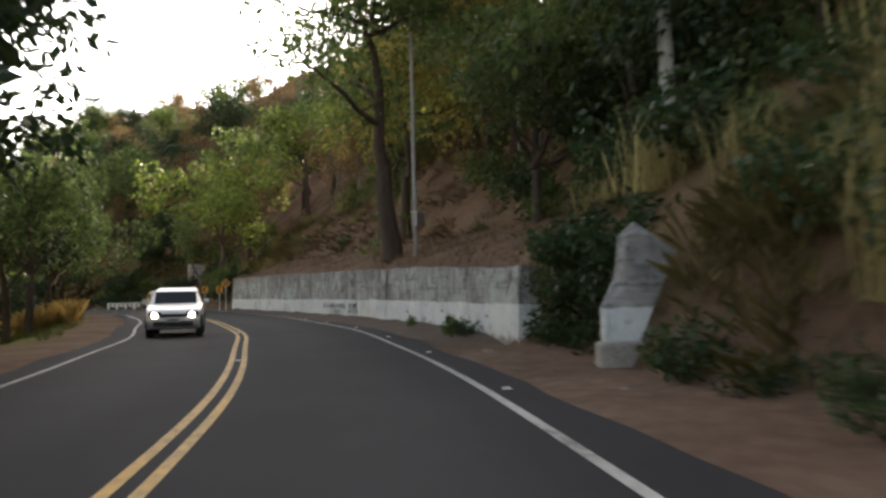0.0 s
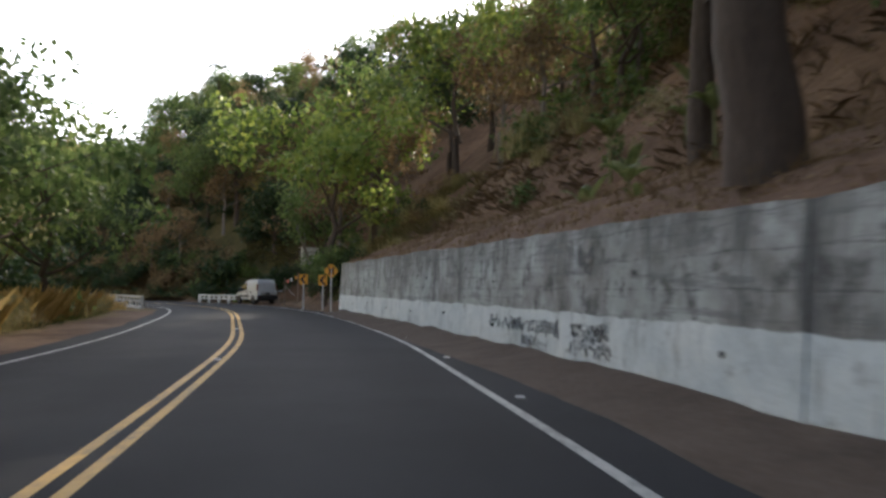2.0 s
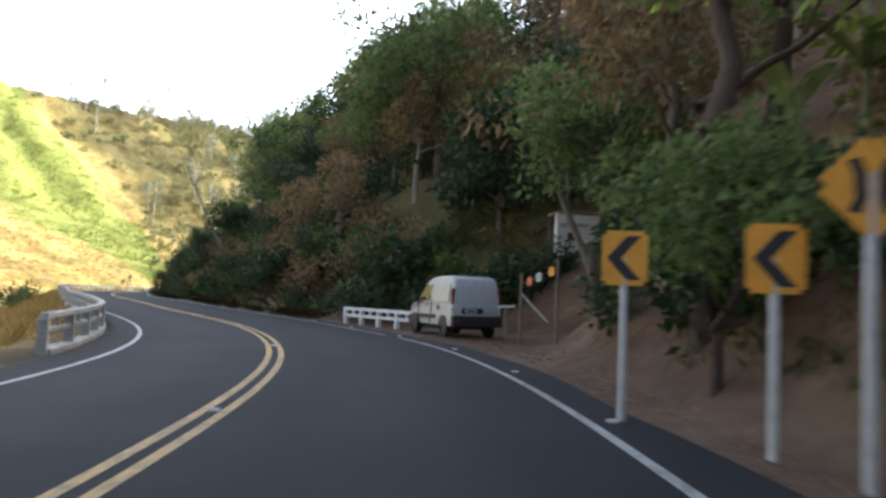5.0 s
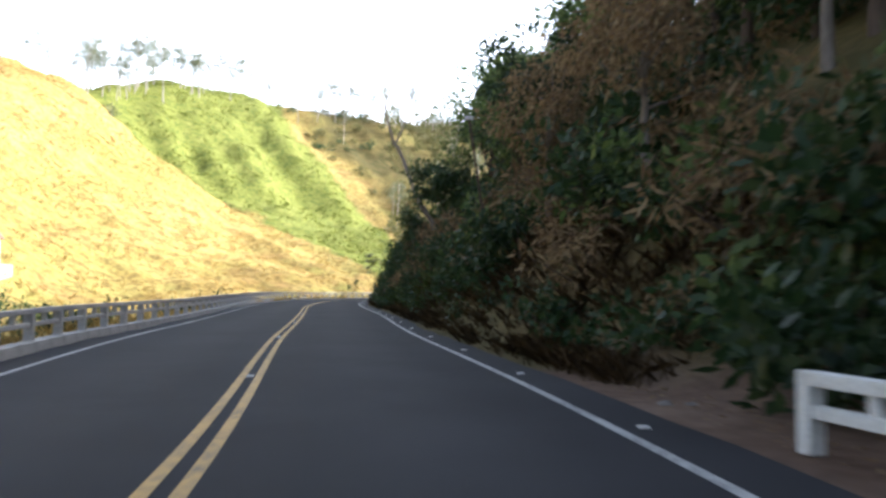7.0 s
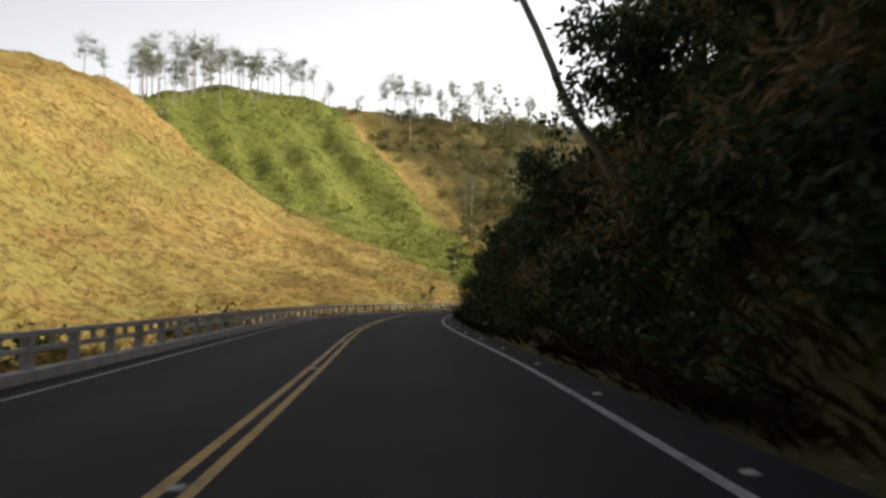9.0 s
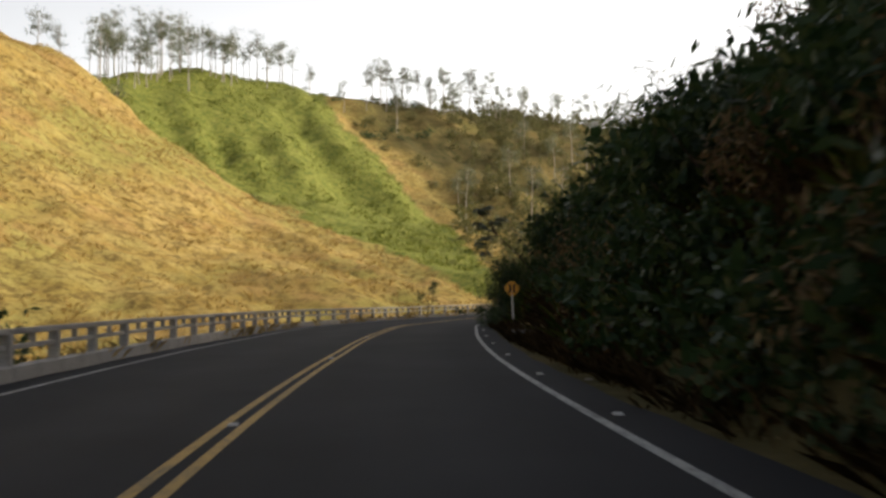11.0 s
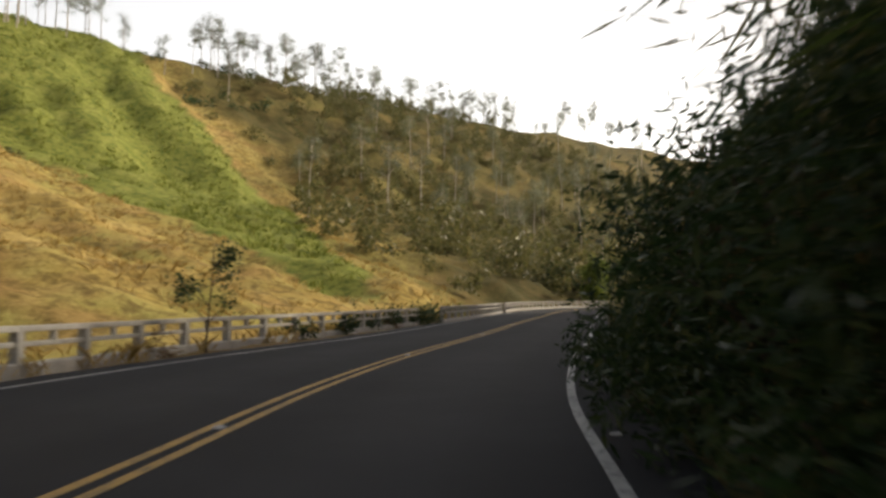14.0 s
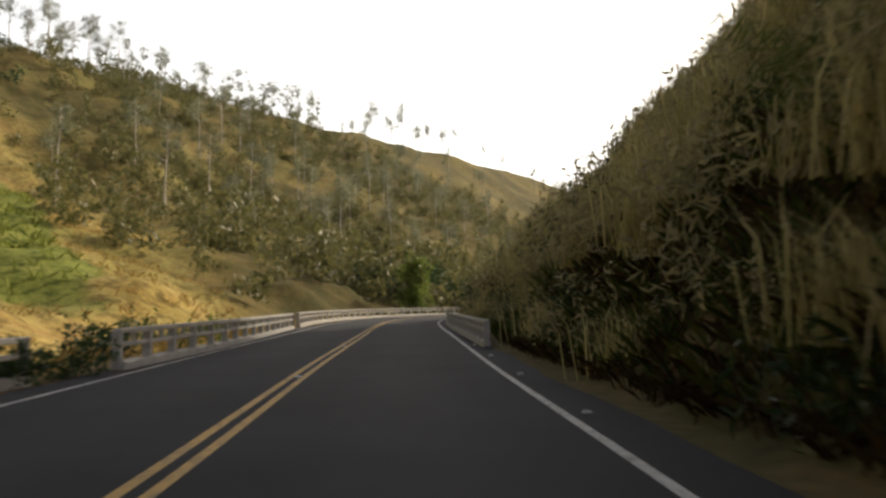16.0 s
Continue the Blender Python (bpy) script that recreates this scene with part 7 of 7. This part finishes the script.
for k, (x, y, s) in enumerate(((31.0, 44.0, 1.2), (28.0, 38.0, 1.1), (24.0, 50.0, 1.1), (35.0, 60.0, 1.2), (16.5, -6.0, 1.1), (12.5, 2.0, 0.95))):
    plant("palm_tree", PALM, pose(x, y, ground_z(x, y) - 0.1, 0, 0, 70 * k) @ Matrix.Scale(s, 4), "slim palm standing out above the wooded hill", "palm tree", "skyline palms", ("stem", "frond_crown"))


# ------------------------------------------------------------------ single trees
def dead_tree():
    rng = np.random.RandomState(71)
    zb = ground_z(5.25, 27.2)
    t = thing("dead_tree", pose(5.25, 27.2, zb - 0.3), "bare leafless grey tree forking against the sky", "dead tree")
    h = 9.7 - zb
    fork = (-2.9, 0, h)
    limbs = [(bent((0, 0, 0), fork, rng, 0.20, 8), 0.16, 0.095, 8),
             (bent(fork, (-3.5, 0, h + 2.0), rng, 0.10, 5), 0.08, 0.05, 6), (bent((-3.5, 0, h + 2.0), (-3.1, 0.2, h + 4.0), rng, 0.10, 5), 0.05, 0.015, 6),
             (bent(fork, (-2.2, 0.2, h + 1.7), rng, 0.08, 5), 0.07, 0.04, 6), (bent((-2.2, 0.2, h + 1.7), (-1.9, 0.3, h + 3.6), rng, 0.10, 5), 0.04, 0.012, 5),
             (bent((-2.2, 0.2, h + 1.7), (-1.2, 0.1, h + 2.9), rng, 0.08, 4), 0.03, 0.01, 5), (bent((-3.5, 0, h + 2.0), (-4.1, 0, h + 3.3), rng, 0.06, 4), 0.03, 0.01, 5)]
    o = new("trunk", wood_mesh("trunk", limbs, M_GREY_WOOD))
    o.parent = t


M_GREY_WOOD = surface("grey dead wood", (0.12, 0.10, 0.085), (0.22, 0.19, 0.165), (0.34, 0.30, 0.27), 2, 16, 0.95, 0.6, 0.02, stretch=(1, 1, 0.25))
dead_tree()


def leaning_trunk():
    rng = np.random.RandomState(73)
    foot, head = np.array((10.87, -18.54, 1.57)), np.array((9.3, -18.21, 4.96))
    t = thing("leaning_tree", pose(*foot), "pale leaning tree trunk beside the ruined wall", "tree")
    up = head - foot
    limbs = [(bent((0, 0, -0.3), up, rng, 0.06, 7), 0.16, 0.10, 8), (bent(up, up * 1.7 + np.array((0.3, 0.2, 0.6)), rng, 0.1, 5), 0.10, 0.04, 7), (bent(up * 0.8, up * 1.3 + np.array((1.0, 0.4, 0.8)), rng, 0.1, 5), 0.07, 0.03, 6)]
    o = new("trunk", wood_mesh("trunk", limbs, M_GREY_WOOD))
    o.parent = t
    c = np.concatenate([up * 1.7 + rng.normal(size=(260, 3)) * 0.8 + np.array((0.3, 0.2, 0.9)), up * 1.3 + np.array((1.0, 0.4, 1.0)) + rng.normal(size=(200, 3)) * 0.6])
    o = new("crown", fast_mesh("crown", leaf_quads(c, 0.3, 0.15, rng), 4, M_LEAF))
    o.parent = t


leaning_trunk()


def cecropia():
    """Thin dark stem leaning out of the bank, with drooping rosettes of big lobed leaves."""
    rng = np.random.RandomState(81)
    x, y = 4.0, 60.4
    zb = ground_z(x, y)
    t = thing("cecropia_tree", pose(x, y, zb - 0.3), "thin-stemmed tree with umbrella rosettes of big leaves", "tree")
    to = lambda a, b, c: np.array((a - x, b - y, c - zb + 0.3))
    fork = to(1.75, 58.5, 3.55)
    limbs, quads = [(bent((0, 0, 0), fork, rng, 0.06, 7), 0.034, 0.018, 7)], []
    for cx, cy, cz in ROSETTES:
        e = to(cx, cy, cz)
        limbs.append((bent(fork, e, rng, 0.03, 4), 0.018, 0.012, 5))
        for k in range(7):
            a = 2 * math.pi * k / 7 + rng.uniform(-0.3, 0.3)
            c = e + np.array((math.cos(a) * 0.15, math.sin(a) * 0.15, rng.uniform(-0.06, 0.05)))
            for j in range(8):
                b = 2 * math.pi * j / 8
                u = np.array((math.cos(b), math.sin(b), -0.75 - 0.3 * math.cos(b - a)))
                w = np.array((-math.sin(b), math.cos(b), 0)) * 0.034
                quads += [c, c + u * 0.08 + w, c + u * 0.19, c + u * 0.08 - w]
    o = new("trunk", wood_mesh("trunk", limbs, M_BARK))
    o.parent = t
    o = new("crown", fast_mesh("crown", np.array(quads), 4, M_EUC))
    o.parent = t


ROSETTES = ((1.11, 58.29, 4.48), (1.43, 58.37, 4.58), (1.3, 58.51, 4.41), (1.69, 58.26, 4.03), (1.97, 58.35, 4.14), (1.07, 58.55, 4.03), (1.23, 58.31, 3.87), (1.35, 58.44, 3.48), (1.18, 58.59, 3.27), (1.31, 58.35, 2.91))
cecropia()


def cane_clump(name, x, y, n, h, seed, label, reach=1.6, mat=None):
    """Arching canes with long drooping leaves."""
    rng = np.random.RandomState(seed)
    z = ground_z(x, y)
    t = thing(name, pose(x, y, z - 0.2), label, "giant grass", "arching cane clumps")
    limbs, cs, outs = [], [], []
    for k in range(n):
        a = rng.uniform(0, 2 * math.pi)
        r = reach * rng.uniform(0.4, 1.3)
        hh = h * rng.uniform(0.65, 1.1)
        b = np.array((rng.normal() * 0.4, rng.normal() * 0.4, 0))
        f = np.linspace(0, 1, 8)[:, None]
        path = b + np.concatenate([np.cos(a) * r * f ** 2.2, np.sin(a) * r * f ** 2.2, hh * (f - 0.22 * f ** 4)], 1)
        limbs.append((path, 0.018, 0.004, 4))
        for j in range(26):
            g = rng.uniform(0.3, 1.0)
            i = int(g * 6.99)
            cs.append(path[i] * (1 - (g * 7 - i)) + path[min(i + 1, 7)] * (g * 7 - i))
            outs.append((math.cos(a) * 0.8 + rng.normal() * 0.5, math.sin(a) * 0.8 + rng.normal() * 0.5, -0.3))
    o = new("cane_sheaf", wood_mesh("cane_sheaf", limbs, M_CANE))
    o["kind"] = "stuff"
    o.parent = t
    o = new("foliage", fast_mesh("foliage", leaf_quads(np.array(cs), 0.55, 0.035, rng, 0.5, np.array(outs) * 1.5), 4, mat or M_GRASS_GREEN))
    o.parent = t
    return t


M_CANE = surface("dry cane", (0.14, 0.11, 0.05), (0.26, 0.20, 0.10), (0.36, 0.29, 0.16), 2, 14, 0.8, 0.3)
CANES = [cane_clump("cane_clump", *beside(y, d)[:2], 46, h, 90 + k, "arching cane grass overhanging the dark bank")
         for k, (y, d, h) in enumerate(((64, 8.2, 3.6), (70, 8.8, 3.8), (75, 7.4, 3.6)))]
for k, (yy, dd, h) in enumerate(((68.5, 5.7, 5.6), (71.5, 5.6, 5.9), (74.0, 5.9, 5.6))):   # sparse tall canes against the sky
    cane_clump("cane_clump", *beside(yy, dd)[:2], 13, h, 120 + k, "few tall arching canes above the thicket", 2.3, M_OLIVE)
for k, (yy, dd, s) in enumerate(((66.5, 5.7, 0.9), (69.5, 5.6, 0.95), (64.0, 7.0, 0.66), (66.3, 6.5, 0.72), (68.6, 6.7, 0.75), (71.0, 6.6, 0.7))):
    x, y, h = beside(yy, dd)
    c = copy_thing(CANES[k % 3], pose(x, y, ground_z(x, y) - 0.2, 0, 0, 61 * k))
    c.scale = (s, s, s)
for k in range(26):
    yy, dd = 50 + 1.9 * k + rg.uniform(-0.8, 0.8), rg.uniform(7.2, 12.0)
    x, y, h = beside(yy, dd)
    c = copy_thing(CANES[k % 3], pose(x, y, ground_z(x, y) - 0.2, 0, 0, 47 * k))
    s = rg.uniform(0.7, 1.1) * (0.55 if 61 < yy < 79 else 1.0)
    c.scale = (s, s, s)


def sapling():
    rng = np.random.RandomState(101)
    x, y = -0.5, 83.9
    z = ground_z(x, y)
    t = thing("sapling", pose(x, y, z - 0.1) @ Matrix.Scale(0.47, 4), "young tree with dark leaf clumps behind the railing", "tree")
    stem = bent((0, 0, 0), (0.3, 0, 5.2), rng, 0.10, 7)
    limbs, cs = [(stem, 0.07, 0.02, 6)], []
    for k in range(9):
        a, hh = rng.uniform(0, 6.28), rng.uniform(2.0, 5.6)
        e = np.array((math.cos(a) * 1.2, math.sin(a) * 1.2, hh))
        limbs.append((bent(stem[min(6, int((hh - 0.8) / 5.2 * 6.99))], e, rng, 0.05, 4), 0.025, 0.008, 5))
        cs.append(e + rng.normal(size=(60, 3)) * 0.25)
    o = new("trunk", wood_mesh("trunk", limbs, M_BARK))
    o.parent = t
    o = new("crown", fast_mesh("crown", leaf_quads(np.concatenate(cs), 0.26, 0.13, rng), 4, M_LEAF_DARK_SHADE))
    o.parent = t


sapling()


# small pale stones on the verge and slope
def stone(x, y, r, seed):
    rng = np.random.RandomState(seed)
    t = thing("stone", pose(x, y, ground_z(x, y) - r * 0.25, 0, 0, 33 * seed), "pale rough stone lying on the soil", "stone", "loose stones")
    bm = bmesh.new()
    bmesh.ops.create_icosphere(bm, subdivisions=2, radius=r)
    for v in bm.verts:
        v.co *= 1 + 0.25 * noise.noise(v.co * (2.0 / r) + Vector((seed, 0, 0)))
        v.co.z *= 0.7
    part("rock", bm, M_ROCK, t)


for k in range(40):
    yy = rg.uniform(-90, 95)
    x, y, h = beside(yy, rg.uniform(4.3, 5.0) if k % 3 else rg.uniform(7.0, 12.0) if yy < -38 else rg.uniform(4.3, 5.2))
    stone(x, y, rg.uniform(0.04, 0.13), k)
